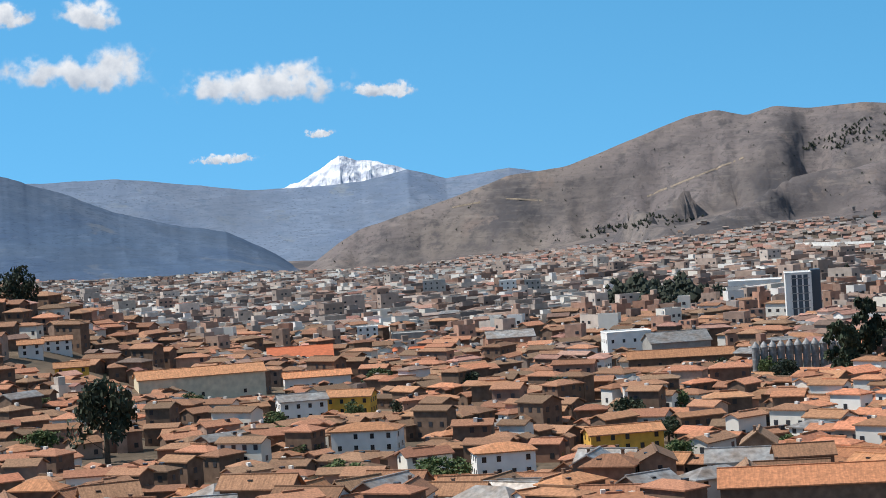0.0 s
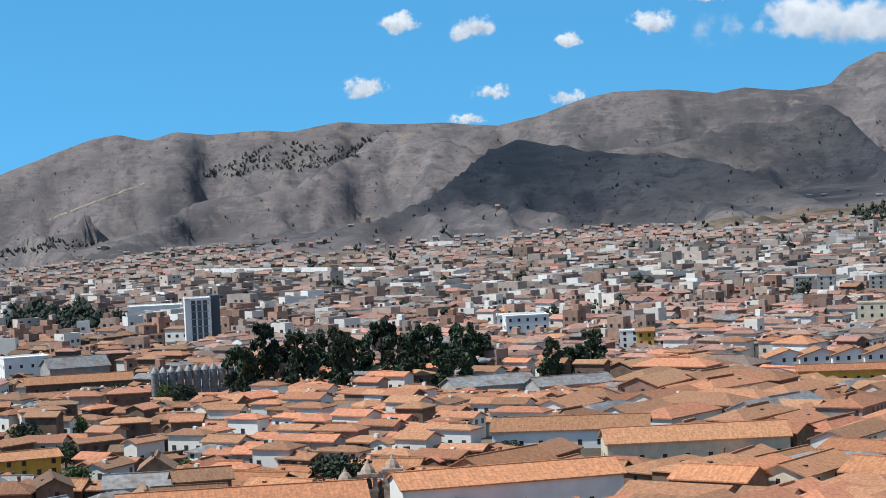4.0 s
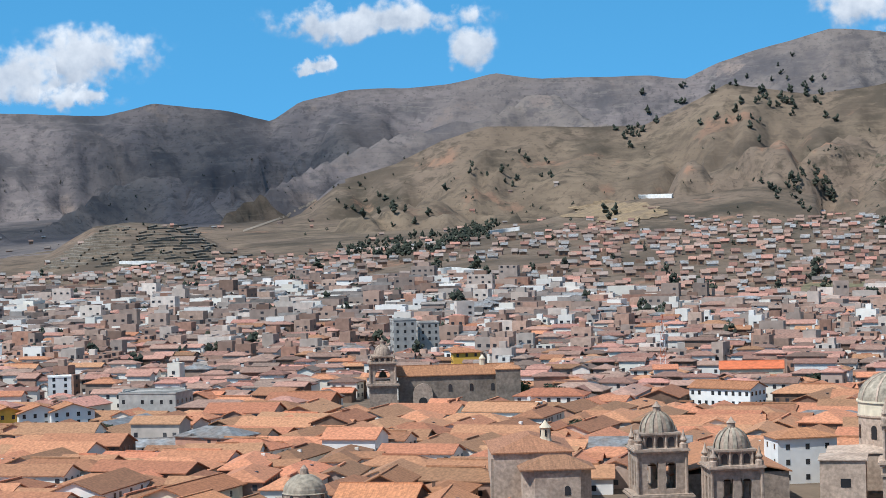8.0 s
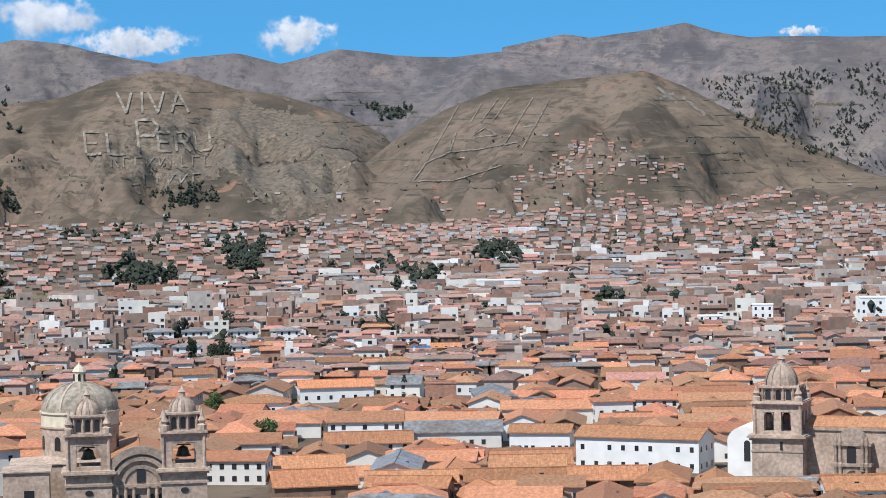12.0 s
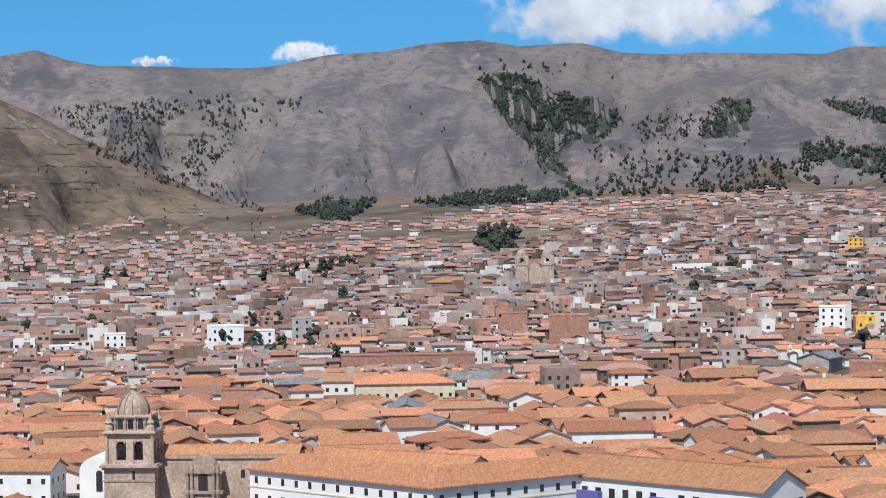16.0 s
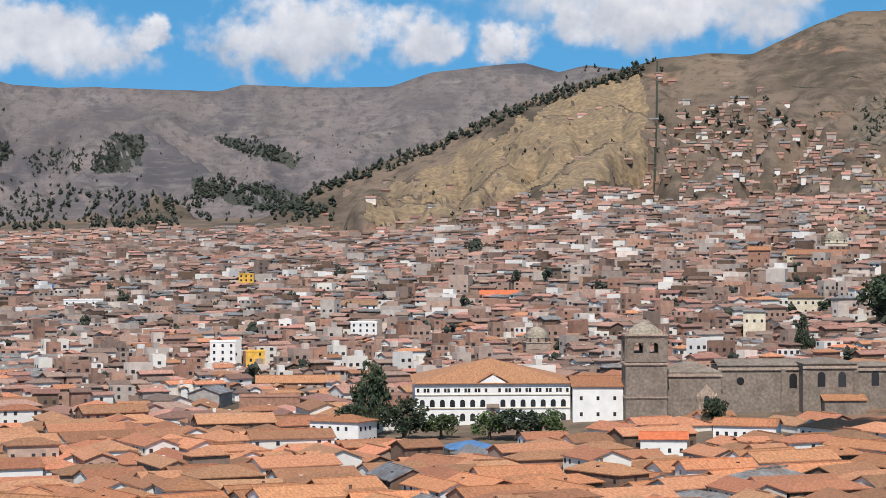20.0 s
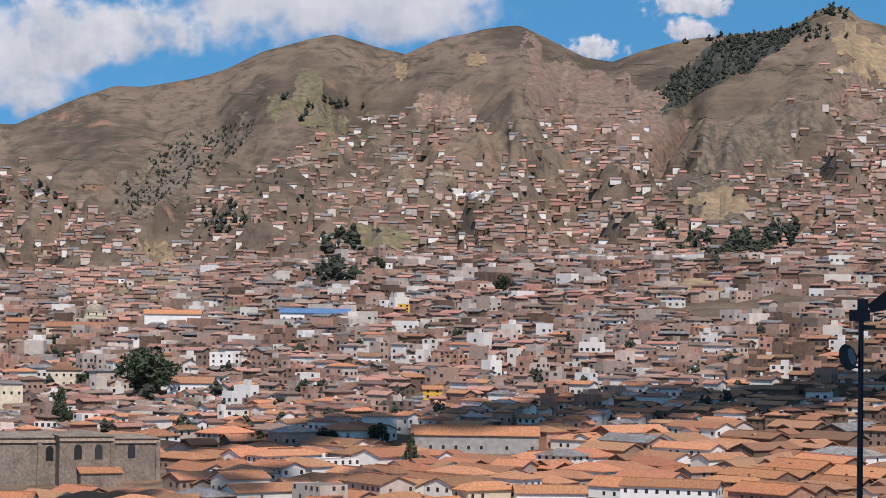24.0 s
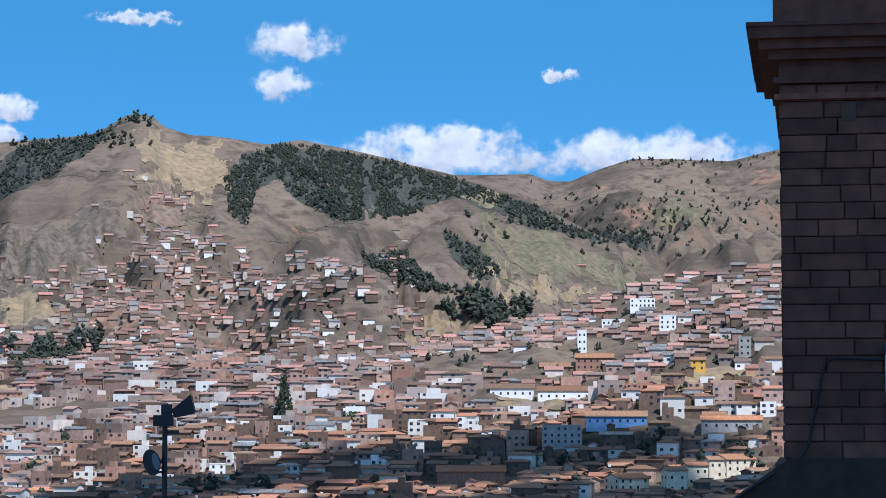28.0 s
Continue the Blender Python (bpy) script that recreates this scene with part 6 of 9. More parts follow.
    ("grey_block", "dark grey apartment block", "building", 23.94, 1138, 8.8, 7.0, 10.0, 0, "flat", CONCRETE, TILE, 4, 2),
    ("grey_block", "tall grey apartment block", "building", 25.25, 1127, 10.9, 7.6, 9.4, 0, "flat", CONCRETE, TILE, 4, 3),
    ("white_block", "white apartment block with window bands", "building", 27.37, 848, 8.2, 7.0, 9.2, 0, "flat", WHITE, TILE, 4, 2),
    ("blue_grey_block", "pale blue-grey flat-roofed hall", "building", 29.64, 768, 20.2, 13.0, 8.7, 0, "flat", CONCRETE, TILE, 2, 6),
    ("cream_block", "cream apartment block, flat roof", "building", 25.01, 929, 11.2, 7.9, 9.8, 0, "flat", CREAM, TILE, 3, 3),
    ("orange_block", "tall house with orange gable", "building", 19.50, 842, 6.1, 7.0, 8.9, 0, "gable", YELLOW, TILE, 3, 2),
    ("white_block", "white block with dark windows", "building", 25.80, 1084, 7.9, 7.0, 8.2, 0, "flat", WHITE, TILE, 3, 2),
    ("white_house", "small white house with grey roof", "house", 29.78, 655, 13.3, 9.3, 3.0, 0, "gable", WHITE, TIN, 1, 4),
]
for row in HOUSES:
    made = house(*row[:9], row[9], None, *row[10:14])
    if row[0] == "glass_tower":
        for k in range(3):
            part("glass_panel", Kit().box(-1.9 + k * 2.5, -6.05, 0.5, 1.8, 0.12, 19.8), CURTAIN, made)
            part("side_panel", Kit().box(5.55, -3.6 + k * 3.4, 0.5, 0.12, 2.4, 19.8), CURTAIN, made)
        for k in range(6):
            part("floor_band", Kit().box(0.8, -6.1, 2.6 + k * 3.2, 8.0, 0.2, 0.35), CONCRETE, made)
        part("frame", Kit().box(-4.6, -6.2, -3, 1.9, 0.5, 24.4).box(5.2, -6.2, -3, 0.7, 0.5, 24.4).box(0, -6.2, 20.6, 11.2, 0.5, 0.8), WHITE, made)
        part("core", Kit().box(7.6, 3, -3, 4.2, 8, 25), CURTAIN, made)

for k in range(7):  # gabled terrace of white and yellow flats
    house("terrace_house", "narrow gabled flats, white and yellow, tile roof", "house", 22.9 + k * 0.78, 750, 9.4, 14, 5.4, 90 + 14, "gable", 2.2, YELLOW if k == 4 else WHITE, TILE, 2, 3, group="gabled terrace")

silo_material = STEEL
for k in range(11):
    ob = thing("silo", "tall ribbed steel silo in a tight row", "silo", 7.42 + k * 0.205, 736 + 0.6 * k, 0, "row of silos", (2, 2))
    part("drum", Kit().lathe(0, 0, [(1.25, -1), (1.25, 3), (1.32, 3.1), (1.25, 3.2), (1.25, 6.5), (1.32, 6.6), (1.25, 6.7), (1.25, 10.2)], 14), STEEL, ob)
    part("cone", Kit().lathe(0, 0, [(1.4, 10.2), (1.0, 11.0), (0.3, 11.9), (0.1, 12.1)], 14), STEEL, ob)
    part("ladder", Kit().box(0.4, -1.34, 0, 0.06, 0.1, 10.4).box(-0.1, -1.34, 0, 0.06, 0.1, 10.4), STEEL, ob)

ob = thing("radio_mast", "red and white lattice radio mast", "mast", 42.15, 806, 0)
for k in range(9):
    kit, s = Kit(), 1.2 * (1 - k / 11)
    for a, b in ((-1, -1), (1, -1), (1, 1), (-1, 1)):
        kit.box(a * s, b * s, k * 2.9, 0.16, 0.16, 2.9)
    kit.box(0, -s, k * 2.9, 2 * s, 0.12, 0.12).box(0, s, k * 2.9, 2 * s, 0.12, 0.12)
    for q in (-1, 1):
        kit.add([(-s, q * s - 0.06, k * 2.9), (-s + 0.16, q * s + 0.06, k * 2.9), (s, q * s + 0.06, k * 2.9 + 2.9), (s - 0.16, q * s - 0.06, k * 2.9 + 2.9)], [(0, 1, 2, 3)])
    part("section", kit, RED_TILE if k % 2 == 0 else WHITE, ob)
part("antenna", Kit().lathe(0, 0, [(0.08, 26), (0.04, 30)], 6), STEEL, ob)


# ---- trees ----
BARK = mat("grey_brown_bark", (0.11, 0.085, 0.06), 0.95, 0.2, 0.3, 0.4)
LEAF_DARK = mat("dark_eucalyptus_leaves", (0.032, 0.050, 0.027), 0.8, 0.30, 0.4, 1.2, second=(0.048, 0.064, 0.03), patch=0.5, patch_size=3.0)
LEAF = mat("garden_tree_leaves", (0.060, 0.095, 0.030), 0.8, 0.30, 0.4, 1.2, second=(0.095, 0.125, 0.042), patch=0.5, patch_size=2.5)
WOODS_LEAF = mat("distant_woodland", (0.030, 0.038, 0.026), 0.95, 0.22, 0.25, 5.0, island=True, second=(0.042, 0.048, 0.030))


def leaf_cloud(rng, centres, radii, per, size):
    """Many small bent leaves scattered in shells round the centres."""
    verts, quads, tris = [], [], []
    n = 0
    for (cx, cy, cz), rad in zip(centres, radii):
        for _ in range(per):
            v = rng.normal(size=3)
            v /= np.linalg.norm(v)
            p = np.array((cx, cy, cz)) + v * rad * rng.uniform(0.55, 1.05) * np.array((1, 1, 0.8))
            a, b = rng.normal(size=3), rng.normal(size=3)
            a = a / np.linalg.norm(a) * size * rng.uniform(0.6, 1.3)
            b = b / np.linalg.norm(b) * size * rng.uniform(0.5, 1.0)
            verts += [p - a, p + b, p + a, p - b]
            quads.append((n, n + 1, n + 2, n + 3))
            n += 4
    return np.array(verts), np.array(quads)


def crown_meshes(kind, seed):
    """Unit trees: height 1, spread about 1."""
    rng = np.random.default_rng(seed)
    trunk = Kit()
    if kind == "conifer":
        centres, radii = [], []
        for k in range(15):
            z = 0.16 + 0.8 * k / 15
            reach = 0.40 * (1 - z) + 0.03
            for q in range(max(2, int(7 * (1 - z)) + 1)):
                a = q * 2.4 + k * 1.1 + rng.uniform(-0.3, 0.3)
                centres.append((reach * math.cos(a) * 0.8, reach * math.sin(a) * 0.8, z))
                radii.append(0.05 + 0.09 * (1 - z))
        trunk.lathe(0, 0, [(0.035, -0.1), (0.03, 0.2), (0.012, 0.9)], 7)
        per, size, mat_ = 26, 0.036, LEAF_DARK
    elif kind == "tall":
        centres, radii = [], []
        for k in range(26):
            z = rng.uniform(0.16, 0.95)
            a, q = rng.uniform(0, 6.28), rng.uniform(0.05, 0.33) * (1.15 - abs(z - 0.5))
            centres.append((q * math.cos(a), q * math.sin(a), z))
            radii.append(rng.uniform(0.09, 0.17) * (1.1 - 0.5 * z))
        trunk.lathe(0, 0, [(0.04, -0.1), (0.03, 0.3), (0.012, 0.85)], 7)
        per, size, mat_ = 84, 0.048, LEAF_DARK
    else:
        centres, radii = [], []
        for k in range(30):
            a, q = rng.uniform(0, 6.28), 0.42 * math.sqrt(rng.uniform(0.02, 1))
            z = rng.uniform(0.26, 0.9 - 0.5 * q)
            centres.append((q * math.cos(a), q * math.sin(a), z))
            radii.append(rng.uniform(0.11, 0.19))
        trunk.lathe(0, 0, [(0.05, -0.1), (0.04, 0.2), (0.02, 0.55)], 7)
        per, size, mat_ = 64, 0.042, LEAF_DARK if kind == "broad_dark" else LEAF
    limbs = []
    for c in centres[::5]:
        p, q = np.array((0, 0, max(0.1, c[2] - 0.2))), np.array(c)
        s = 0.012
        limbs.append(Kit().add([p + (s, 0, 0), p + (-s, 0.0, 0), p + (0, s, 0), q + (s / 3, 0, 0), q + (-s / 3, 0, 0), q + (0, s / 3, 0)], [(0, 1, 4, 3), (1, 2, 5, 4), (2, 0, 3, 5), (3, 4, 5), (2, 1, 0)]).mesh("limb", BARK))
    v, f = leaf_cloud(rng, centres, radii, per, size)
    return trunk.mesh("trunk", BARK), limbs, mesh_from("crown", v, [f], [mat_])


TREE_MESHES = {(k, s): crown_meshes(k, s) for k in ("conifer", "tall", "broad", "broad_dark") for s in (1, 2)}


def tree(name, label, kind, az, r, h, w, variant=1, group="", turn=0.0):
    ob = thing(name, label, "tree", az, r, turn, group, None, 0.1)
    ob.scale = (w, w, h)
    trunk, limbs, crown = TREE_MESHES[(kind, variant)]
    part("trunk", trunk, None, ob)
    for limb in limbs[:6]:
        part("limb", limb, None, ob)
    part("crown", crown, None, ob)


TREES = [  # name, label, kind, bearing, distance, height, width
    ("broad_tree", "big dark leafy tree above the roofs", "broad_dark", -8.6, 600, 27, 18), ("hillside_tree", "dark tree on a rise at the edge of town", "broad_dark", -10.45, 900, 20, 15),
    ("garden_tree", "green garden tree between houses", "broad", -10.4, 690, 9, 12), ("garden_tree", "green garden tree between houses", "broad", -2.9, 520, 8, 10),
    ("garden_tree", "green garden tree between houses", "broad", -0.4, 512, 9, 13), ("garden_tree", "green garden tree between houses", "broad", -4.4, 610, 7, 8),
    ("round_tree", "round dense tree beside a church", "broad_dark", 11.75, 497, 11.5, 14), ("bush", "low round bush behind a roof", "broad_dark", 16.05, 552, 4.5, 9),
    ("garden_tree", "small upright green tree among roofs", "broad", 23.1, 640, 6.5, 6), ("garden_tree", "dark trees beside the cloister", "broad_dark", 39.4, 745, 9, 10),
    ("garden_tree", "tall dark tree between houses", "tall", 50.5, 890, 13, 7), ("garden_tree", "dark trees between white houses", "broad_dark", 51.2, 900, 11, 10), ("cypress", "dark upright tree above roofs", "tall", 48.6, 800, 10, 5),
    ("cypress", "slim dark cypress above roofs", "conifer", 55.7, 755, 9, 5), ("palm_like_tree", "dark tree before the white palace", "conifer", 73.6, 488, 9, 9),
    ("plaza_tree", "tall green tree on the plaza", "broad_dark", 85.7, 768, 27, 14), ("plaza_tree", "green tree on the plaza", "broad_dark", 85.3, 758, 15, 17), ("plaza_tree", "green tree on the plaza", "broad_dark", 86.5, 756, 15, 18), ("plaza_tree", "green tree on the plaza", "broad", 87.4, 758, 10, 12),
    ("plaza_tree", "low green tree before the college", "broad", 88.6, 752, 10, 12), ("plaza_tree", "low green tree before the college", "broad_dark", 89.3, 750, 12, 17), ("plaza_tree", "low green tree before the college", "broad", 90.1, 752, 10, 11),
    ("churchyard_tree", "dark tree before the church portal", "broad_dark", 94.1, 766, 12, 9),
    ("broad_tree", "very large dark tree amid houses", "broad_dark", 98.3, 1026, 24, 30), ("araucaria", "tall dark araucaria behind the church", "conifer", 96.25, 930, 20, 12), ("araucaria", "dark araucaria on a shaded street", "conifer", 104.8, 800, 15, 9),
    ("round_tree", "round green tree among roofs", "broad_dark", 102.9, 985, 9, 10), ("round_tree", "round dark tree by the hall", "broad_dark", 104.0, 864, 9, 8),
    ("araucaria", "tall dark conifer above hillside houses", "conifer", 118.62, 1170, 27, 14), ("round_tree", "dark tree by a retaining wall", "broad", 119.6, 1160, 9, 12), ("round_tree", "bushy green trees by a retaining wall", "broad", 120.4, 1165, 8, 12),
    ("street_tree", "round dark tree among hillside houses", "broad_dark", 107.0, 1350, 13, 12), ("street_tree", "round dark tree by a field", "broad_dark", 103.9, 1480, 14, 13), ("street_tree", "round dark tree by a field", "broad_dark", 102.9, 1500, 16, 12),
    ("garden_tree", "bushy trees behind rooftops", "broad_dark", 97.0, 1080, 9, 14), ("garden_tree", "green trees behind rooftops", "broad", 101.0, 1010, 7, 16), ("park_tree", "small tree in a green park", "broad", 60.6, 1220, 7, 10),
]
PLOTS.extend([(86.4, 762, 20, 14), (89.3, 758, 18, 12), (98.3, 1026, 12, 10), (-8.6, 600, 7, 7)])  # room for the larger trees
for k, row in enumerate(TREES):
    tree(*row, variant=1 + k % 2, turn=67.0 * k)
rnd_g = random.Random(2)
for k in range(30):
    az = rnd_g.uniform(-11, 9) if k < 20 else rnd_g.uniform(12, 60)
    tree("garden_tree", "leafy green garden tree between house walls", rnd_g.choice(("broad", "broad_dark")), az, rnd_g.uniform(500, 800), rnd_g.uniform(6, 11), rnd_g.uniform(7, 12), 1 + k % 2, "garden trees", 31.0 * k)
for k in range(7):
    tree("hedge_tree", "clipped dark hedge tree in a row", "broad_dark", 100.6 + k * 0.42, 866, 7.5, 8, 1 + k % 2, "hedge row", 40.0 * k)
for k, (az, h, w) in enumerate([(9.5, 19, 15), (10.1, 24, 16), (10.5, 17, 17), (10.9, 22, 16), (11.3, 15, 17), (11.6, 20, 15), (12.0, 23, 14), (12.5, 17, 17), (13.0, 23, 15), (13.4, 19, 17), (13.8, 21, 16), (14.2, 20, 17), (14.7, 16, 18), (15.0, 21, 15), (15.35, 18, 15), (17.2, 16, 12), (17.7, 13, 15), (18.15, 16, 13)]):
    tree("eucalyptus", "tall dark eucalyptus in a grove", "tall", az, 716 + 18 * (k % 3), h, w, 1 + k % 2, "eucalyptus grove", 50.0 * k)


# ---- woods and single trees on the slopes ----
WOODS = [  # bearings, lowest and highest sight line, number, height in metres
    (4.08, 6.35, -3.92, -3.44, 45, 12), (24.51, 25.61, -1.9, -1.51, 40, 9), (33.73, 36.51, -0.95, 0.3, 16, 10),
    (37.37, 39.87, 0.07, 1.04, 12, 10), (41.0, 41.83, 1.1, 1.79, 12, 10), (42.39, 46.49, 1.15, 2.93, 30, 11), (40.67, 41.09, -0.9, -0.27, 3, 14), (44.26, 46.45, 1.42, 2.87, 26, 11),
    (49.58, 51.25, -0.3, 0.15, 30, 7), (57.6, 58.84, -2.0, -1.55, 20, 11), (54.76, 56.14, 1.72, 2.14, 22, 9)]
WOODS += [
    (47.21, 54.15, -1.45, -0.69, 30, 8), (48.43, 50.51, -2.4, -1.84, 18, 11), (54.68, 57.04, -2.52, -2.04, 25, 10), 
    (68.94, 70.88, -1.93, -1.24, 14, 8), 
    (73.92, 76.42, 3.05, 3.6, 20, 8)]
WOODS += [
    (83.03, 84.67, 0.42, 0.97, 50, 9), (65.7, 69.08, 2.03, 2.99, 60, 7), (73.3, 74.41, -1.31, -0.75, 14, 14), (90.48, 92.69, 3.9, 4.5, 40, 8), (92.97, 95.71, 2.24, 3.35, 30, 8),
    (87.97, 88.8, -0.57, -0.29, 8, 10), (99.42, 100.67, 1.84, 2.53, 26, 9),
    (102.06, 103.85, 1.33, 2.03, 12, 12), (101.94, 103.59, 0.5, 0.92, 10, 12)]
WOODS += [
    (111.59, 114.8, 6.58, 7.2, 110, 7), (114.6, 116.46, 7.29, 7.6, 40, 8), (101.78, 103.42, 4.72, 5.41, 14, 8), 
    (124.13, 130.78, 4.21, 5.88, 200, 8), (122.73, 124.54, 2.42, 3.19, 36, 12), (111.74, 114.86, 1.44, 2.12, 20, 11), (126.93, 130.79, 6.35, 6.7, 70, 7)]


FORESTS = [  # outlines in bearing and sight line, trees for each square degree, height
    ([(73.63, 3.28), (74.46, 3.27), (75.29, 2.84), (76.53, 2.55), (77.08, 2.13), (76.66, 1.72), (75.82, 1.59), (75.4, 1.18), (75.81, 0.62), (76.36, 0.26), (75.94, 0.27), (75.12, 0.97), (74.58, 1.74), (73.83, 2.45)], 300, 6.0),
    ([(68.93, 0.02), (69.75, 0.29), (71.11, 0.27), (70.28, -0.27), (69.87, -0.27)], 220, 7), ([(71.86, 0.12), (73.04, 0.31), (74.42, 0.5), (75.8, 0.34), (75.25, 0.07), (73.03, 0.03)], 260, 7),
    ([(77.22, 1.99), (78.34, 2.39), (78.89, 2.1), (78.6, 1.55), (77.49, 1.57)], 130, 6), ([(78.89, 2.03), (79.45, 2.58), (80.15, 2.57), (80.13, 1.81), (79.58, 1.68), (78.88, 1.62)], 170, 6),
    ([(81.81, 2.54), (82.78, 2.39), (84.01, 2.02), (83.73, 1.75), (82.22, 2.26)], 260, 6), ([(81.38, 1.51), (82.76, 1.35), (84.14, 1.05), (83.99, 0.64), (82.89, 0.79), (81.37, 1.09)], 170, 7),
    ([(76.1, 1.45), (81.37, 1.09), (82.75, 0.38), (79.97, 0.21), (76.36, 0.26)], 42, 8), ([(63.03, 2.58), (66.21, 2.69), (67.6, 2.88), (66.48, 2.41), (65.37, 2.01), (66.47, 1.02), (65.36, 1.45), (63.71, 1.95)], 130, 6),
    ([(66.76, 2.41), (67.87, 2.47), (67.45, 1.57), (66.46, 0.75), (66.19, 1.31)], 110, 6), ([(2.75, -1.78), (5.14, -1.43), (6.11, -1.55), (4.29, -1.73), (2.88, -2.0)], 130, 7),
    ([(8.56, -0.02), (9.41, 0.28), (10.25, 0.58), (11.09, 0.74), (12.31, 0.54), (13.43, 1.02), (12.58, 0.31), (11.33, 0.04), (9.39, -0.06)], 110, 6),
    ([(117.54, 6.58), (118.52, 6.9), (119.91, 6.7), (121.31, 6.45), (122.7, 6.1), (124.08, 5.6), (125.45, 5.08), (125.18, 4.74), (123.8, 5.36), (122.7, 5.63), (121.73, 5.22), (119.93, 5.0), (118.95, 5.48), (118.38, 6.1), (117.83, 5.75), (117.7, 4.92), (117.27, 5.19), (117.13, 6.02)], 330, 4.6),
    ([(111.55, 6.22), (112.23, 6.78), (113.76, 7.02), (114.73, 7.55), (113.91, 6.74), (112.94, 6.1), (111.84, 5.53), (110.88, 4.96), (110.59, 5.5)], 170, 4.6), ([(120.49, 4.17), (121.6, 4.25), (122.15, 3.56), (122.71, 3.28), (122.02, 3.28), (120.77, 3.83)], 300, 5.5),
    ([(122.71, 3.28), (123.53, 3.15), (123.81, 2.32), (123.26, 2.59)], 60, 10), ([(123.81, 3.01), (124.63, 2.88), (124.36, 2.39), (123.67, 2.32)], 60, 9), ([(122.56, 4.8), (123.39, 4.39), (123.94, 3.7), (123.26, 3.56), (122.7, 4.25)], 170, 5),
    ([(123.67, 5.08), (125.45, 4.94), (127.62, 4.66), (127.73, 4.25), (125.45, 4.74)], 200, 5), ([(111.76, 1.65), (113.0, 1.87), (113.84, 1.68), (113.01, 1.11), (112.18, 1.1)], 70, 6.5), ([(110.37, 2.46), (111.06, 2.19), (111.63, 1.51), (110.79, 1.98)], 60, 6),
    ([(97.31, 2.72), (98.13, 3.7), (99.23, 4.28), (100.89, 4.73), (100.48, 3.89), (99.8, 3.32), (98.7, 2.74), (97.73, 2.31)], 70, 4),
    ([(34.12, -1.2), (36.21, -0.98), (38.45, -0.63), (36.76, -1.41), (34.53, -1.49)], 80, 7), ([(44.53, 0.22), (46.06, 0.46), (46.46, -0.38), (45.76, -0.64), (44.66, -0.2)], 36, 8), ([(49.53, 0.04), (51.19, 0.14), (51.05, -0.27), (49.93, -0.38)], 60, 6),
    ([(51.3, -1.46), (52.27, -1.47), (52.26, -2.03), (51.43, -2.01)], 55, 10), ([(48.51, -2.09), (50.18, -1.99), (49.34, -2.39)], 70, 9), ([(54.68, 2.2), (56.17, 1.89), (55.63, 1.7)], 160, 6), ([(63.85, 1.81), (65.09, 1.39), (66.74, 0.74), (68.4, -0.04), (67.57, 0.04), (65.63, 0.76), (64.12, 1.46)], 90, 6), ([(36.97, -0.99), (38.19, -0.61), (37.78, -1.15), (36.96, -1.4)], 110, 7)]


def inside(poly, u, v):
    """True for the points u, v within the outline."""
    hit = np.zeros(len(u), dtype=bool)
    for (a, b), (c, d) in zip(poly, poly[1:] + poly[:1]):
        hit ^= ((b > v) != (d > v)) & (u < (c - a) * (v - b) / (d - b if d != b else 1e-9) + a)
    return hit


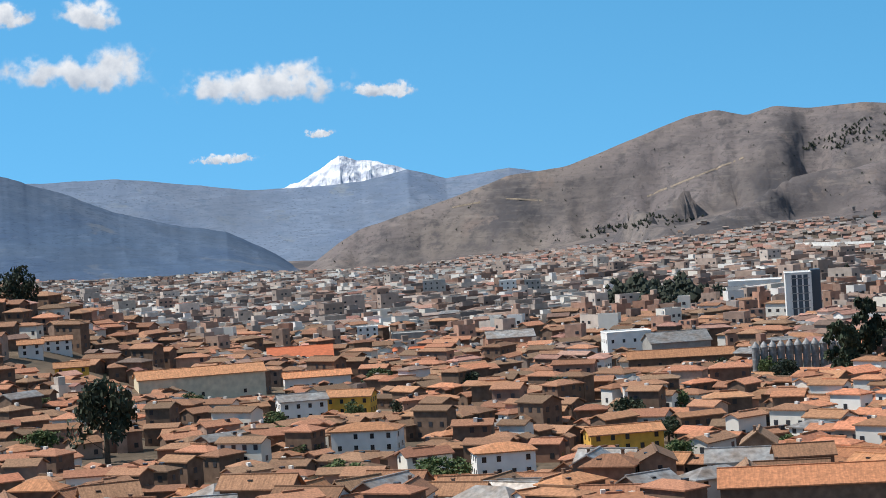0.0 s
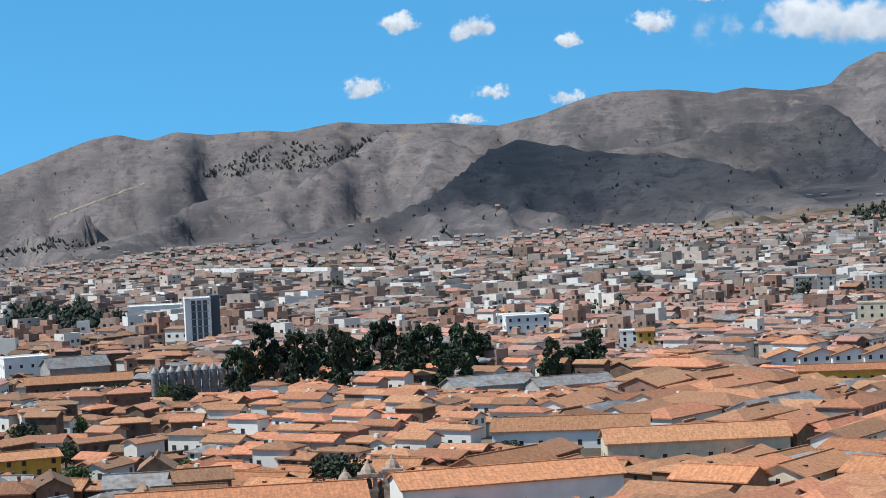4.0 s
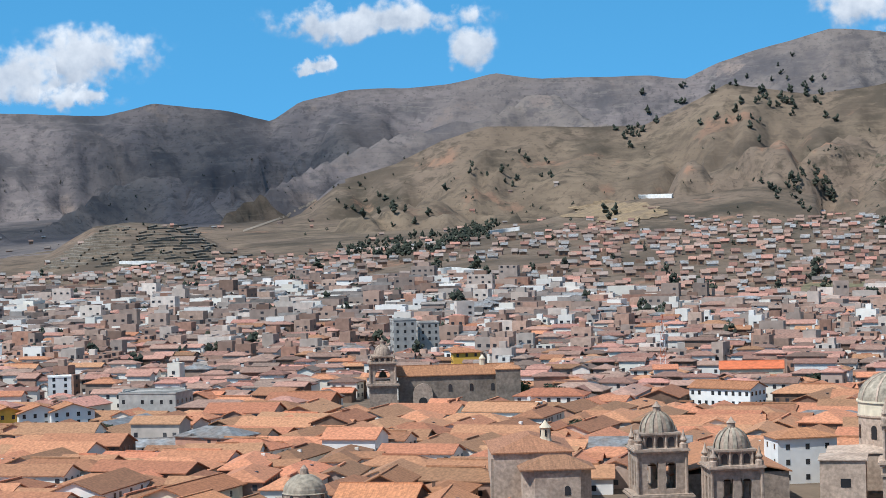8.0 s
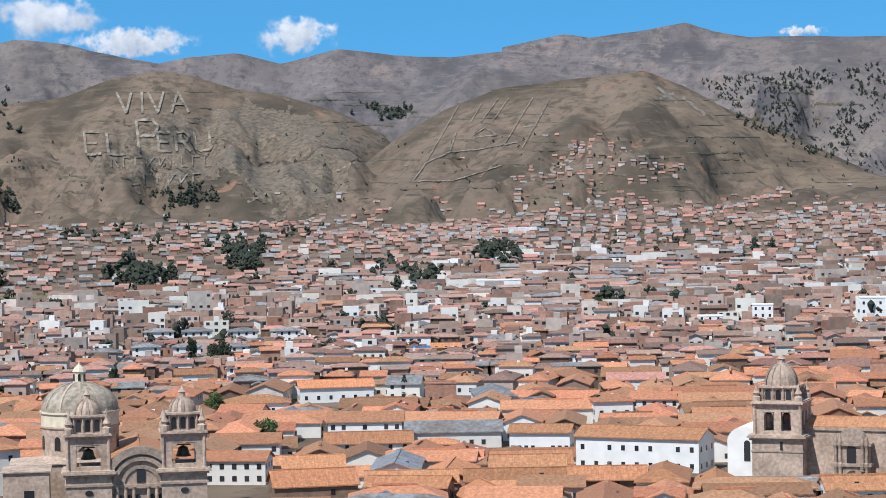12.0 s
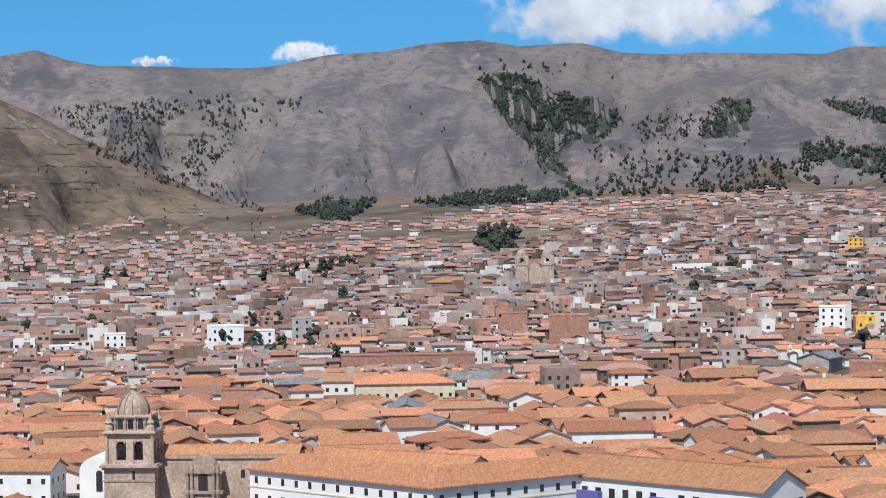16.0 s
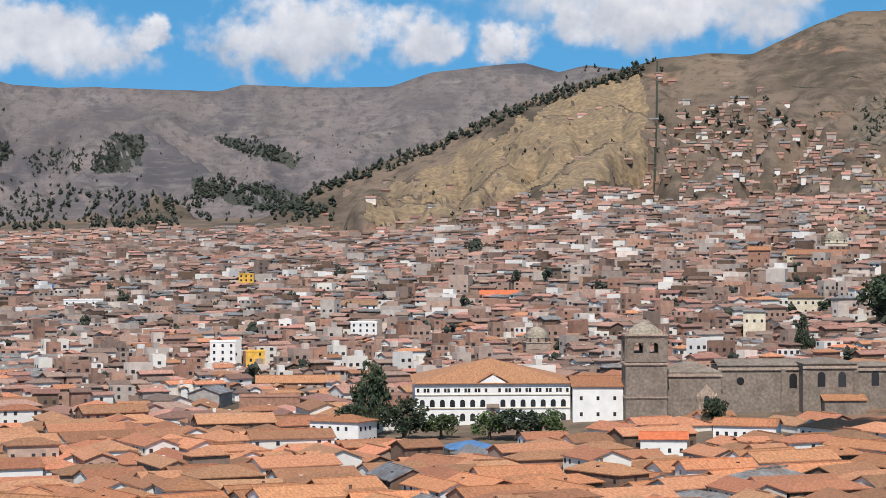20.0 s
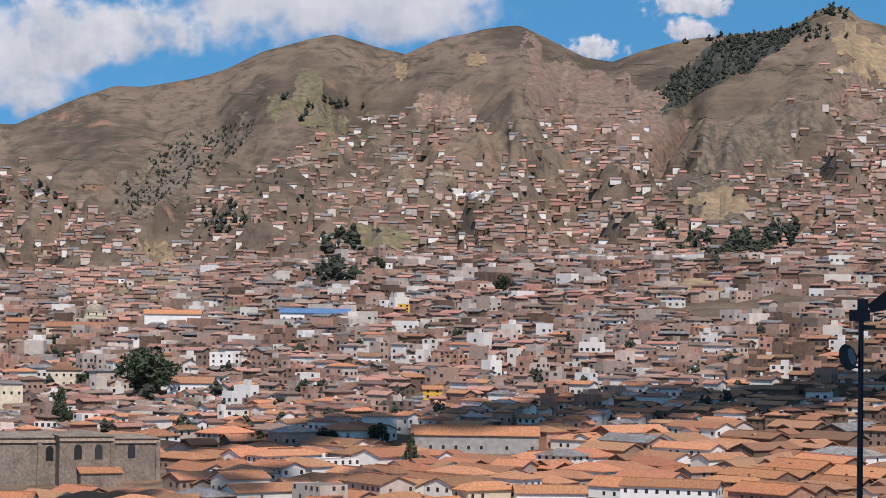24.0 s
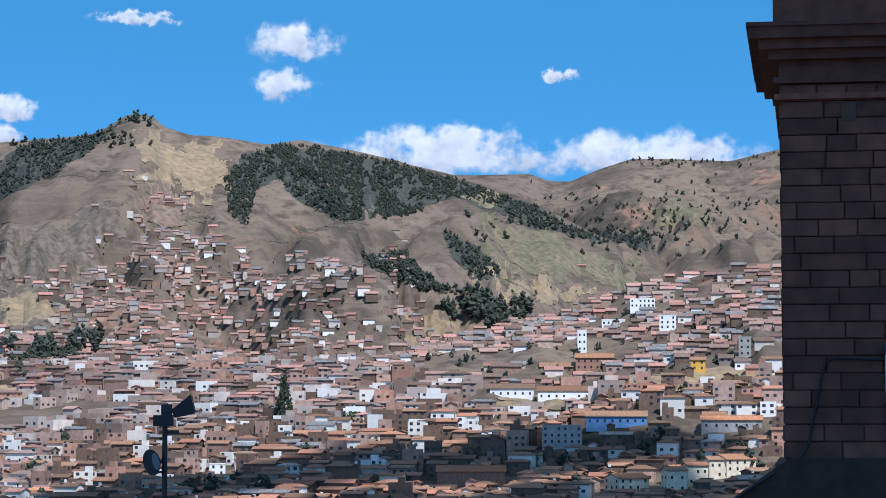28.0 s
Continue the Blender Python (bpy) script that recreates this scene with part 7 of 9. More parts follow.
def woods():
    rng = np.random.default_rng(4)
    az, el, hh = [], [], []
    for a0, a1, e0, e1, n, h in WOODS:
        u, v = np.clip(rng.normal(0, 0.55, n), -1.3, 1.3), np.clip(rng.normal(0, 0.55, n), -1.3, 1.3)
        lump = np.sin(u * 5 + a0) * 0.2
        az.append((a0 + a1) / 2 + u * (a1 - a0) / 2)
        el.append((e0 + e1) / 2 + (v * (1 - 0.3 * np.abs(u)) + lump) * (e1 - e0) / 2)
        hh.append(rng.uniform(0.7, 1.3, n) * h)
    for poly, share, h in FORESTS:
        lo, hi = np.min(poly, axis=0), np.max(poly, axis=0)
        n = int((hi[0] - lo[0]) * (hi[1] - lo[1]) * share * 1.25)
        u, v = rng.uniform(lo[0], hi[0], n), rng.uniform(lo[1], hi[1], n)
        u2, v2 = u + 0.25 * (fbm(u * 2.3, v * 2.3, 3, 61) - 0.45), v + 0.25 * (fbm(u * 2.3, v * 2.3, 3, 67) - 0.45)
        k = inside(poly, u2, v2) & (fbm(u * 3.1, v * 3.1, 3, 71) > 0.3)
        az.append(u[k]), el.append(v[k]), hh.append(rng.uniform(0.7, 1.25, k.sum()) * h)
    ridge = np.linspace(84.2, 92.4, 150)  # a row along one crest
    az.append(ridge + rng.uniform(-0.05, 0.05, 150))
    el.append(np.interp(ridge, CREST_ROW[0], CREST_ROW[1]) - rng.uniform(0.05, 0.30, 150))
    hh.append(rng.uniform(6, 11, 150))
    general = 1500  # scattered shrubs
    az.append(rng.uniform(-5, 133, general))
    el.append(np.interp(az[-1], FOOT_AZ, FOOT_EL) + rng.uniform(-0.3, 2.6, general) ** 1.0)
    hh.append(rng.uniform(1.8, 5.0, general))
    streets = 420  # trees in yards and streets of the middle town
    az.append(rng.uniform(9, 131, streets))
    el.append(rng.uniform(-4.2, -1.6, streets) + np.interp(az[-1], [60, 110, 130], [0, 1.2, 1.2]))
    hh.append(rng.uniform(6, 11, streets))
    az, el, hh = np.concatenate(az), np.concatenate(el), np.concatenate(hh)
    r = ray_ground(az, el)
    ok = np.isfinite(r)
    az, r, h = az[ok], r[ok], hh[ok]
    x, y = polar(az, r)
    z = height(x, y)
    soup = Soup()
    far = np.hypot(x, y) > 2900
    h = np.where(far, h * 0.95, h)
    for lobe in range(4):  # each crown is four ragged lumps
        dx, dy = rng.normal(0, 0.16, len(x)) * h, rng.normal(0, 0.16, len(x)) * h
        base, top = z + h * (0.1 + 0.17 * lobe), z + h * (0.45 + 0.19 * lobe)
        wide = h * (0.34 - 0.05 * lobe) * rng.uniform(0.7, 1.2, len(x))
        spin = rng.uniform(0, 6.28, len(x))
        ring = [np.stack([x + dx + wide * rng.uniform(0.6, 1.3, len(x)) * np.cos(spin + q * 1.2566), y + dy + wide * np.sin(spin + q * 1.2566), base + (top - base) * rng.uniform(0.1, 0.7, len(x))], -1) for q in range(5)]
        v = np.stack([np.stack([x + dx, y + dy, base - 0.2 * h], -1), *ring, np.stack([x + dx, y + dy, top], -1)], 1)
        soup.add(v, [(0, 1 + (q + 1) % 5, 1 + q) for q in range(5)] + [(6, 1 + q, 1 + (q + 1) % 5) for q in range(5)], 0)
    k = np.hypot(x, y) < 1750  # nearer crowns get a finer outline
    for lobe in range(16):
        n = int(k.sum())
        u, a = rng.uniform(0.15, 1.0, n), rng.uniform(0, 6.28, n)
        q = h[k] * 0.36 * np.sin(np.pi * (0.25 + 0.7 * u)) * rng.uniform(0.7, 1.15, n)
        cx, cy, cz = x[k] + q * np.cos(a), y[k] + q * np.sin(a), z[k] + h[k] * u
        s = h[k] * rng.uniform(0.06, 0.13, n)
        v = np.stack([np.stack([cx + s * p, cy + s * q2, cz + s * t2 * 1.2], -1) for p, q2, t2 in ((1, 0.2, 0), (-0.1, 1, 0.2), (-1, -0.1, -0.2), (0.2, -1, 0.1), (0, 0, 1), (0.1, 0, -1))], 1)
        soup.add(v, [(0, 1, 4), (1, 2, 4), (2, 3, 4), (3, 0, 4), (1, 0, 5), (2, 1, 5), (3, 2, 5), (0, 3, 5)], 0)
    tagged(new("hillside_woods", soup.mesh("hillside_woods", [WOODS_LEAF])), "dark eucalyptus woods and single trees on brown slopes", "trees", kind="stuff")


# ---- sky and distance ----
def snow_mountain():
    azs = [-5.2, -3.92, -3.5, -3.07, -2.7, -2.49, -2.15, -1.66, -1.26, -0.85, -0.3, 0.6]
    els = [-0.5, -0.14, 0.0, 0.22, 0.47, 0.58, 0.45, 0.40, 0.26, 0.12, -0.11, -0.6]
    a = np.linspace(-5.2, 0.6, 140)
    top = np.interp(a, azs, els) + (fbm(a * 6, a * 0, 4, 2) - 0.47) * 0.10
    depth = np.linspace(0, 1, 26)
    A, V = np.meshgrid(a, depth, indexing="ij")
    R = 4660 + 170 * V
    rough = fbm(A * 5, V * 3.0, 5, 8)
    E = -0.9 + (top[:, None] + 0.9) * V ** 0.8 + (rough - 0.47) * 0.35 * np.sin(np.pi * V) ** 0.8
    X, Y = polar(A, R)
    Z = EYE_Z + R * np.tan(np.radians(E))
    n, m = A.shape
    i = np.arange(n * m).reshape(n, m)
    quads = np.stack([i[:-1, :-1], i[1:, :-1], i[1:, 1:], i[:-1, 1:]], -1).reshape(-1, 4)
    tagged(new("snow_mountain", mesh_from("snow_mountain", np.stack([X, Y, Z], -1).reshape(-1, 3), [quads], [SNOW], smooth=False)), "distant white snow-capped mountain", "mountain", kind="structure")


def cloud_material():
    m = bpy.data.materials.new("sunlit_cloud")
    m.use_nodes = True
    nt = m.node_tree
    link, make = nt.links.new, nt.nodes.new
    nt.nodes.remove(nt.nodes["Principled BSDF"])
    uv, lump, rnd = make("ShaderNodeUVMap"), make("ShaderNodeUVMap"), make("ShaderNodeObjectInfo")
    uv.uv_map, lump.uv_map = "span", "lump"
    sep = make("ShaderNodeSeparateXYZ")
    link(uv.outputs[0], sep.inputs[0])

    def calc(op, a, b=None, clamp=False):
        n = make("ShaderNodeMath")
        n.operation, n.use_clamp = op, clamp
        for k, v in enumerate((a, b)):
            if v is None:
                continue
            if isinstance(v, (int, float)):
                n.inputs[k].default_value = v
            else:
                link(v, n.inputs[k])
        return n.outputs[0]

    def cloudy(scale, detail, seed):
        n = make("ShaderNodeTexNoise")
        n.noise_dimensions = "4D"
        n.inputs["Scale"].default_value, n.inputs["Detail"].default_value, n.inputs["Roughness"].default_value = scale, detail, 0.56
        link(lump.outputs[0], n.inputs["Vector"])
        link(calc("ADD", calc("MULTIPLY", rnd.outputs["Random"], 37.0), seed), n.inputs["W"])
        return n.outputs[0]

    u, v = calc("SUBTRACT", calc("MULTIPLY", sep.outputs[0], 2.0), 1.0), calc("SUBTRACT", calc("MULTIPLY", sep.outputs[1], 2.0), 1.0)
    u = calc("ADD", u, calc("MULTIPLY", calc("SUBTRACT", cloudy(0.55, 4, 15.0), 0.5), 1.0))  # no two outlines alike
    v = calc("ADD", v, calc("MULTIPLY", calc("SUBTRACT", cloudy(0.7, 4, 21.0), 0.5), 1.3))
    below = calc("MAXIMUM", calc("MULTIPLY", v, -1.55), v)  # flatter underneath
    fall = calc("SUBTRACT", 1.0, calc("SQRT", calc("ADD", calc("MULTIPLY", u, u), calc("MULTIPLY", below, below))))
    puff = calc("ADD", calc("MULTIPLY", cloudy(0.9, 3, 0.0), 0.62), calc("MULTIPLY", cloudy(2.6, 7, 4.0), 0.38))
    dense = calc("ADD", calc("SUBTRACT", calc("MULTIPLY", fall, 1.5), 0.30), calc("MULTIPLY", calc("SUBTRACT", puff, 0.5), 4.8))
    alpha = calc("MULTIPLY", calc("MULTIPLY", calc("ADD", dense, 0.14), 1.15, True), calc("MULTIPLY", fall, 3.0, True), True)
    edge = make("ShaderNodeMapRange")
    edge.interpolation_type = "SMOOTHSTEP"
    link(alpha, edge.inputs[0])
    shade = calc("ADD", calc("MULTIPLY", v, 0.62), calc("ADD", calc("MULTIPLY", cloudy(1.5, 7, 9.0), 1.9), -0.42), True)
    mix = make("ShaderNodeMix")
    mix.data_type = "RGBA"
    mix.inputs[6].default_value, mix.inputs[7].default_value = (0.42, 0.47, 0.55, 1), (0.86, 0.87, 0.89, 1)
    link(shade, mix.inputs[0])
    glow, clear, blend = make("ShaderNodeEmission"), make("ShaderNodeBsdfTransparent"), make("ShaderNodeMixShader")
    link(mix.outputs[2], glow.inputs[0])
    link(calc("MULTIPLY", edge.outputs[0], 0.95), blend.inputs[0])
    link(clear.outputs[0], blend.inputs[1])
    link(glow.outputs[0], blend.inputs[2])
    link(blend.outputs[0], nt.nodes["Material Output"].inputs[0])
    return m


CLOUDS = [  # bearing, height, breadth, depth in degrees
    (-8.73, 2.99, 3.76, 1.04), (-10.4, 4.36, 1.2, 0.63), (-4.24, 2.32, 4.31, 0.9), (-1.28, 2.1, 1.67, 0.42), (-8.37, 4.23, 1.53, 0.83), (-5.25, 0.63, 1.53, 0.25), (-2.94, 1.13, 0.7, 0.21), (13.79, 3.49, 1.02, 0.49), (15.59, 3.28, 1.04, 0.67), (19.93, 3.23, 1.29, 0.66), (12.94, 1.99, 1.11, 0.5), (15.94, 1.76, 0.79, 0.42), (17.93, 2.91, 0.7, 0.35), (15.35, 1.1, 0.9, 0.28), (17.9, 1.53, 0.9, 0.42), (25.36, 3.09, 7.51, 1.32)]
CLOUDS += [
    (27.82, 2.6, 2.5, 0.7), (21.43, 3.85, 1.25, 0.35), (28.2, 3.5, 4.03, 1.3), (35.52, 4.3, 5.29, 1.11), (37.55, 3.46, 1.32, 1.2), (33.86, 3.24, 1.04, 0.56), (47.2, 4.35, 2.6, 1.2), (49.21, 3.66, 2.99, 0.7), (53.23, 3.74, 2.02, 0.77), (65.53, 3.66, 1.11, 0.25), (69.21, 3.79, 1.81, 0.49), (76.9, 4.68, 6.47, 1.88), (80.4, 4.83, 1.25, 0.97), (84.3, 4.81, 7.09, 1.88)]
CLOUDS += [
    (89.16, 4.7, 1.53, 1.25), (92.42, 5.29, 7.23, 1.67), (87.1, 4.92, 2.0, 1.6), (93.16, 5.76, 9.6, 2.99), (97.11, 6.71, 6.68, 1.81), (103.24, 7.42, 6.96, 2.92), (106.78, 8.65, 4.38, 1.46), (111.41, 7.6, 2.16, 0.7), (111.52, 7.05, 1.25, 0.7), (109.26, 6.53, 1.74, 0.56), (118.6, 8.3, 1.7, 0.86), (118.78, 9.35, 2.02, 0.97), (125.38, 8.56, 0.93, 0.35), (114.91, 9.91, 1.95, 0.39), (122.67, 6.66, 5.7, 1.11), (127.9, 6.54, 6.12, 1.21)]


def clouds():
    m = cloud_material()
    for k, (az, el, w, h) in enumerate(CLOUDS):
        dist = 4925 + 1.3 * k
        a, b = dist * math.tan(radians(w * 0.68)), dist * math.tan(radians(h * 0.80))
        n = 6
        me = mesh_from("cloud", [((i / n * 2 - 1) * a, (j / n * 2 - 1) * b, -6 * ((i / n * 2 - 1) ** 2)) for j in range(n + 1) for i in range(n + 1)],
                       [np.array([(j * (n + 1) + i, j * (n + 1) + i + 1, (j + 1) * (n + 1) + i + 1, (j + 1) * (n + 1) + i) for j in range(n) for i in range(n)])], [m])
        layer = me.uv_layers.new(name="span")
        idx = np.empty(len(me.loops), dtype=np.int32)
        me.loops.foreach_get("vertex_index", idx)
        layer.data.foreach_set("uv", np.stack([(idx % (n + 1)) / n, (idx // (n + 1)) / n], -1).astype(np.float32).ravel())
        second = me.uv_layers.new(name="lump")
        second.data.foreach_set("uv", np.stack([((idx % (n + 1)) / n * 2 - 1) * a / b, (idx // (n + 1)) / n * 2 - 1], -1).astype(np.float32).ravel())
        ob = new("cloud", me)
        ob.matrix_world = pose(0, 0, EYE_Z, 90 + el, 0, -az) @ pose(0, 0, -dist)
        tagged(ob, "white fair-weather cloud with a grey underside", "cloud", kind="structure")


# Clouds overhead, whose shade lies on the ground below.
def shading_cloud(az, r, z, long_, wide, turn, high, seed, body=None):
    """A lumpy cloud that stands between the sun and the given spot."""
    rng = np.random.default_rng(seed)
    x, y = polar(az, r)
    reach = (high - z) / sun_way.z
    kit = Kit()
    for k in range(9):
        u = rng.uniform(-0.72, 0.72)
        s = rng.uniform(0.5, 0.8) * math.sqrt(1 - u * u * 0.8)
        prof = [(wide * s * math.sin(a), wide * 0.4 * s * (1 - math.cos(a)) / 2) for a in np.linspace(0.15, math.pi - 0.15, 7)]
        kit.lathe(u * long_, rng.uniform(-0.3, 0.3) * wide, prof, 12)
    me = kit.mesh("cloud", body or CLOUD_BODY, True)
    ob = new("cloud", me)
    ob.matrix_world = pose(x + sun_way.x * reach, y + sun_way.y * reach, high, 0, 0, turn)
    tagged(ob, "white cloud drifting overhead, out of sight", "cloud", kind="structure")


CLOUD_BODY = mat("cloud_body", (0.9, 0.9, 0.9), 1.0, grain=0.05, grain_size=40)
CLOUD_BODY.node_tree.nodes["Principled BSDF"].inputs["Alpha"].default_value = 0.6
CLOUD_THIN = mat("thin_cloud_body", (0.9, 0.9, 0.9), 1.0, grain=0.05, grain_size=40)


def thin_out(m):
    """A cloud that thins towards its ragged rim and lets part of the light through."""
    nt = m.node_tree
    link, make = nt.links.new, nt.nodes.new
    axes, far, n, add, ramp = (make("ShaderNode" + q) for q in ("TexCoord", "VectorMath", "TexNoise", "Math", "MapRange"))
    far.operation, add.operation, ramp.interpolation_type = "LENGTH", "MULTIPLY_ADD", "SMOOTHSTEP"
    link(axes.outputs["Object"], far.inputs[0])
    link(axes.outputs["Object"], n.inputs["Vector"])
    n.inputs["Scale"].default_value, n.inputs["Detail"].default_value = 2.2, 4
    link(n.outputs[0], add.inputs[0])
    add.inputs[1].default_value = 0.9
    link(far.outputs["Value"], add.inputs[2])
    ramp.inputs[1].default_value, ramp.inputs[2].default_value, ramp.inputs[3].default_value, ramp.inputs[4].default_value = 0.75, 1.45, 0.52, 0.0
    link(add.outputs[0], ramp.inputs[0])
    link(ramp.outputs[0], nt.nodes["Principled BSDF"].inputs["Alpha"])


thin_out(CLOUD_THIN)


def veil_cloud(az, r, z, long_, wide, turn, high, seed):
    """A broad thin cloud between the sun and the given spot."""
    x, y = polar(az, r)
    reach = (high - z) / sun_way.z
    prof = [(math.sin(a), 0.08 * (1 - math.cos(a))) for a in np.linspace(0.05, math.pi - 0.05, 9)]
    ob = new("cloud", Kit().lathe(0, 0, prof, 32).mesh("cloud", CLOUD_THIN, True))
    ob.matrix_world = pose(x + sun_way.x * reach, y + sun_way.y * reach, high, 0, 0, turn) @ Matrix.Diagonal((long_, wide, 300, 1))
    tagged(ob, "broad thin cloud drifting overhead, out of sight", "cloud", kind="structure")


# ---- the terrace: bell tower and floodlight pole ----
def terrace_things():
    dark = mat("dark_reddish_masonry", (0.17, 0.072, 0.046), 0.92, 0.25, 0.3, 0.35, second=(0.115, 0.050, 0.034), bump=0.02, bump_size=0.15)
    joint = mat("lime_mortar", (0.16, 0.085, 0.062), 0.95, 0, 0.2, 0.3)
    ob = new("stone_bell_tower")
    r0 = 40.0
    x, y = polar(130.82, r0)
    ob.matrix_world = pose(x, y, 69.45, 0, 0, -130.82 - 0.6)
    tagged(ob, "dark shaded stone bell tower of squared blocks", "tower")
    part("core", Kit().box(2.75, 2.78, -2.5, 5.46, 5.4, 9.05), joint, ob)
    rng = random.Random(3)
    meshes = {}
    for face in (0, 1):
        for c in range(22):
            z, u = c * 0.29, -rng.uniform(0, 0.5)
            while u < 5.5:
                w = rng.choice((0.5, 0.66, 0.8, 0.95, 1.1))
                a, b = max(u, 0.0), min(u + w, 5.5)
                if b - a > 0.12:
                    key = round(b - a, 2)
                    if key not in meshes:
                        q = key / 2 - 0.008
                        meshes[key] = Kit().box(0, 0, 0.008, 2 * q, 0.12, 0.274).box(0, -0.055, 0.02, 2 * q - 0.03, 0.04, 0.25).mesh("stone_block", dark)
                    proud = rng.uniform(-0.012, 0.012)
                    if face == 0:
                        part("stone_block", meshes[key], None, ob, at=((a + b) / 2, 0.06 + proud, z))
                    else:
                        part("stone_block", meshes[key], None, ob, at=(0.06 + proud, (a + b) / 2, z), turn=-math.pi / 2)
                u += w
    for z, out, h in ((6.12, 0.10, 0.10), (6.40, 0.12, 0.10), (6.50, 0.02, 0.30), (6.80, 0.20, 0.16), (6.96, 0.36, 0.16), (7.12, 0.52, 0.20), (7.32, 0.56, 0.07)):
        part("cornice_course", Kit().box(2.75, 2.75, z, 5.5 + 2 * out, 5.5 + 2 * out, h), dark, ob)
    part("upper_stage", Kit().box(2.75, 2.75, 7.39, 5.72, 5.72, 3.7), dark, ob)
    part("drain_hole", Kit().box(1.15, -0.01, 5.74, 0.24, 0.06, 0.32), WOOD, ob)
    panel = part("notice_panel", Kit().box(1.9, -0.04, 0.0, 0.4, 0.06, 1.95), mat("dark_blue_board", (0.045, 0.075, 0.14), 0.6, 0, 0.2, 0.3), ob, "dark blue board")
    part("edge_strip", Kit().box(1.72, -0.08, 0.95, 0.035, 0.02, 0.8), CREAM, panel, "pale strip")
    part("plinth", Kit().box(2.75, 2.75, -2.5, 5.8, 5.8, 2.42), dark, ob)
    # the churchyard bank and the cable that hangs down the wall
    # The bank's deep shade is put into its near-black stone colour.
    bank = new("churchyard_bank", Kit().add([(-1.25, -0.6, -0.95), (0.1, -0.6, 0.02), (6.5, -0.6, 0.02), (6.5, -0.6, -4), (-3.6, -0.6, -4), (-1.25, 2.0, -0.95), (0.1, 2.0, 0.02), (6.5, 2.0, 0.02), (6.5, 2.0, -4), (-3.6, 2.0, -4)],
                                            [(0, 1, 2, 3, 4), (9, 8, 7, 6, 5), (0, 5, 6, 1), (1, 6, 7, 2), (4, 9, 5, 0), (3, 8, 9, 4), (2, 7, 8, 3)]).mesh("churchyard_bank", mat("shade_dark_stone", (0.05, 0.03, 0.022), 0.9, 0, 0.35, 0.3, bump=0.03, bump_size=0.2)))
    bank.matrix_world = ob.matrix_world
    tagged(bank, "dark stone bank at the tower's foot", "wall", kind="structure")
    curve = bpy.data.curves.new("cable", "CURVE")
    curve.dimensions, curve.bevel_depth, curve.bevel_resolution = "3D", 0.022, 2
    line = curve.splines.new("POLY")
    pts = [(2.6, -0.05, 1.66), (1.4, -0.05, 1.68), (0.85, -0.05, 1.70), (0.72, -0.05, 1.64), (0.66, -0.05, 1.45), (0.50, -0.06, 0.7), (0.40, -0.08, 0.2), (0.30, -0.12, 0.05), (-0.2, -0.65, -0.25), (-0.9, -0.68, -0.72), (-1.6, -0.7, -1.3)]
    line.points.add(len(pts) - 1)
    for p, q in zip(line.points, pts):
        p.co = (*q, 1)
    cable = new("cable", curve)
    curve.materials.append(mat("black_cable", (0.012, 0.012, 0.013), 0.6))
    cable.matrix_world = ob.matrix_world
    tagged(cable, "black cable running down the tower wall", "cable")
    # floodlight pole
    paint = mat("dark_blue_grey_metal", (0.022, 0.026, 0.034), 0.4, 0.1, 0.2, 0.1, metal=0.4)
    glass = mat("lamp_glass", (0.10, 0.17, 0.22), 0.1, 0, 0.2, 0.05)
    px, py = polar(115.72, 30.0)
    pole = new("floodlight_pole")
    pole.matrix_world = pose(px, py, ground_z(px, py), 0, 0, -115.62)
    tagged(pole, "dark metal pole with two floodlights", "lamp post")
    top = 70.0 + 30.0 * math.tan(radians(0.12)) - ground_z(px, py)
    part("pole", Kit().lathe(0, 0, [(0.055, -0.3), (0.05, 2.0), (0.034, top)], 12), paint, pole)
    part("junction_box", Kit().box(-0.02, 0, top - 0.06, 0.26, 0.16, 0.14), paint, pole)
    part("bracket", Kit().box(0.02, 0, top + 0.06, 0.14, 0.06, 0.16).box(0.08, 0, top - 0.16, 0.2, 0.04, 0.05), paint, pole)
    lamp = part("floodlight", Kit().add([(-0.13, -0.1, -0.05), (0.13, -0.17, -0.10), (0.13, 0.17, -0.10), (-0.13, 0.1, -0.05), (-0.13, -0.1, 0.06), (0.17, -0.17, 0.15), (0.17, 0.17, 0.15), (-0.13, 0.1, 0.06)], [(0, 1, 5, 4), (1, 2, 6, 5), (2, 3, 7, 6), (3, 0, 4, 7), (4, 5, 6, 7), (3, 2, 1, 0)]), paint, pole, at=(0.22, 0, top + 0.14))
    lamp.rotation_euler.y = radians(-22)
    part("lamp_glass", Kit().add([(0.136, -0.15, -0.08), (0.136, 0.15, -0.08), (0.172, 0.15, 0.13), (0.172, -0.15, 0.13), (0.15, -0.15, -0.08), (0.15, 0.15, -0.08), (0.186, 0.15, 0.13), (0.186, -0.15, 0.13)], [(4, 5, 6, 7), (0, 3, 2, 1), (0, 1, 5, 4), (1, 2, 6, 5), (2, 3, 7, 6), (3, 0, 4, 7)]), glass, lamp)
    low = part("floodlight", Kit().prism([(0.12 * math.cos(a) * (0.85 if math.cos(a) < 0 else 1), 0.17 * math.sin(a)) for a in np.linspace(0, 2 * math.pi, 14)[:-1]], -0.11, 0.11), paint, pole, at=(-0.17, 0, top - 0.52))
    low.rotation_euler.y = radians(-14)
    part("lamp_glass", Kit().prism([(0.06 + 0.045 * math.cos(a), 0.11 * math.sin(a)) for a in np.linspace(0, 2 * math.pi, 12)[:-1]], -0.125, -0.108), glass, low)
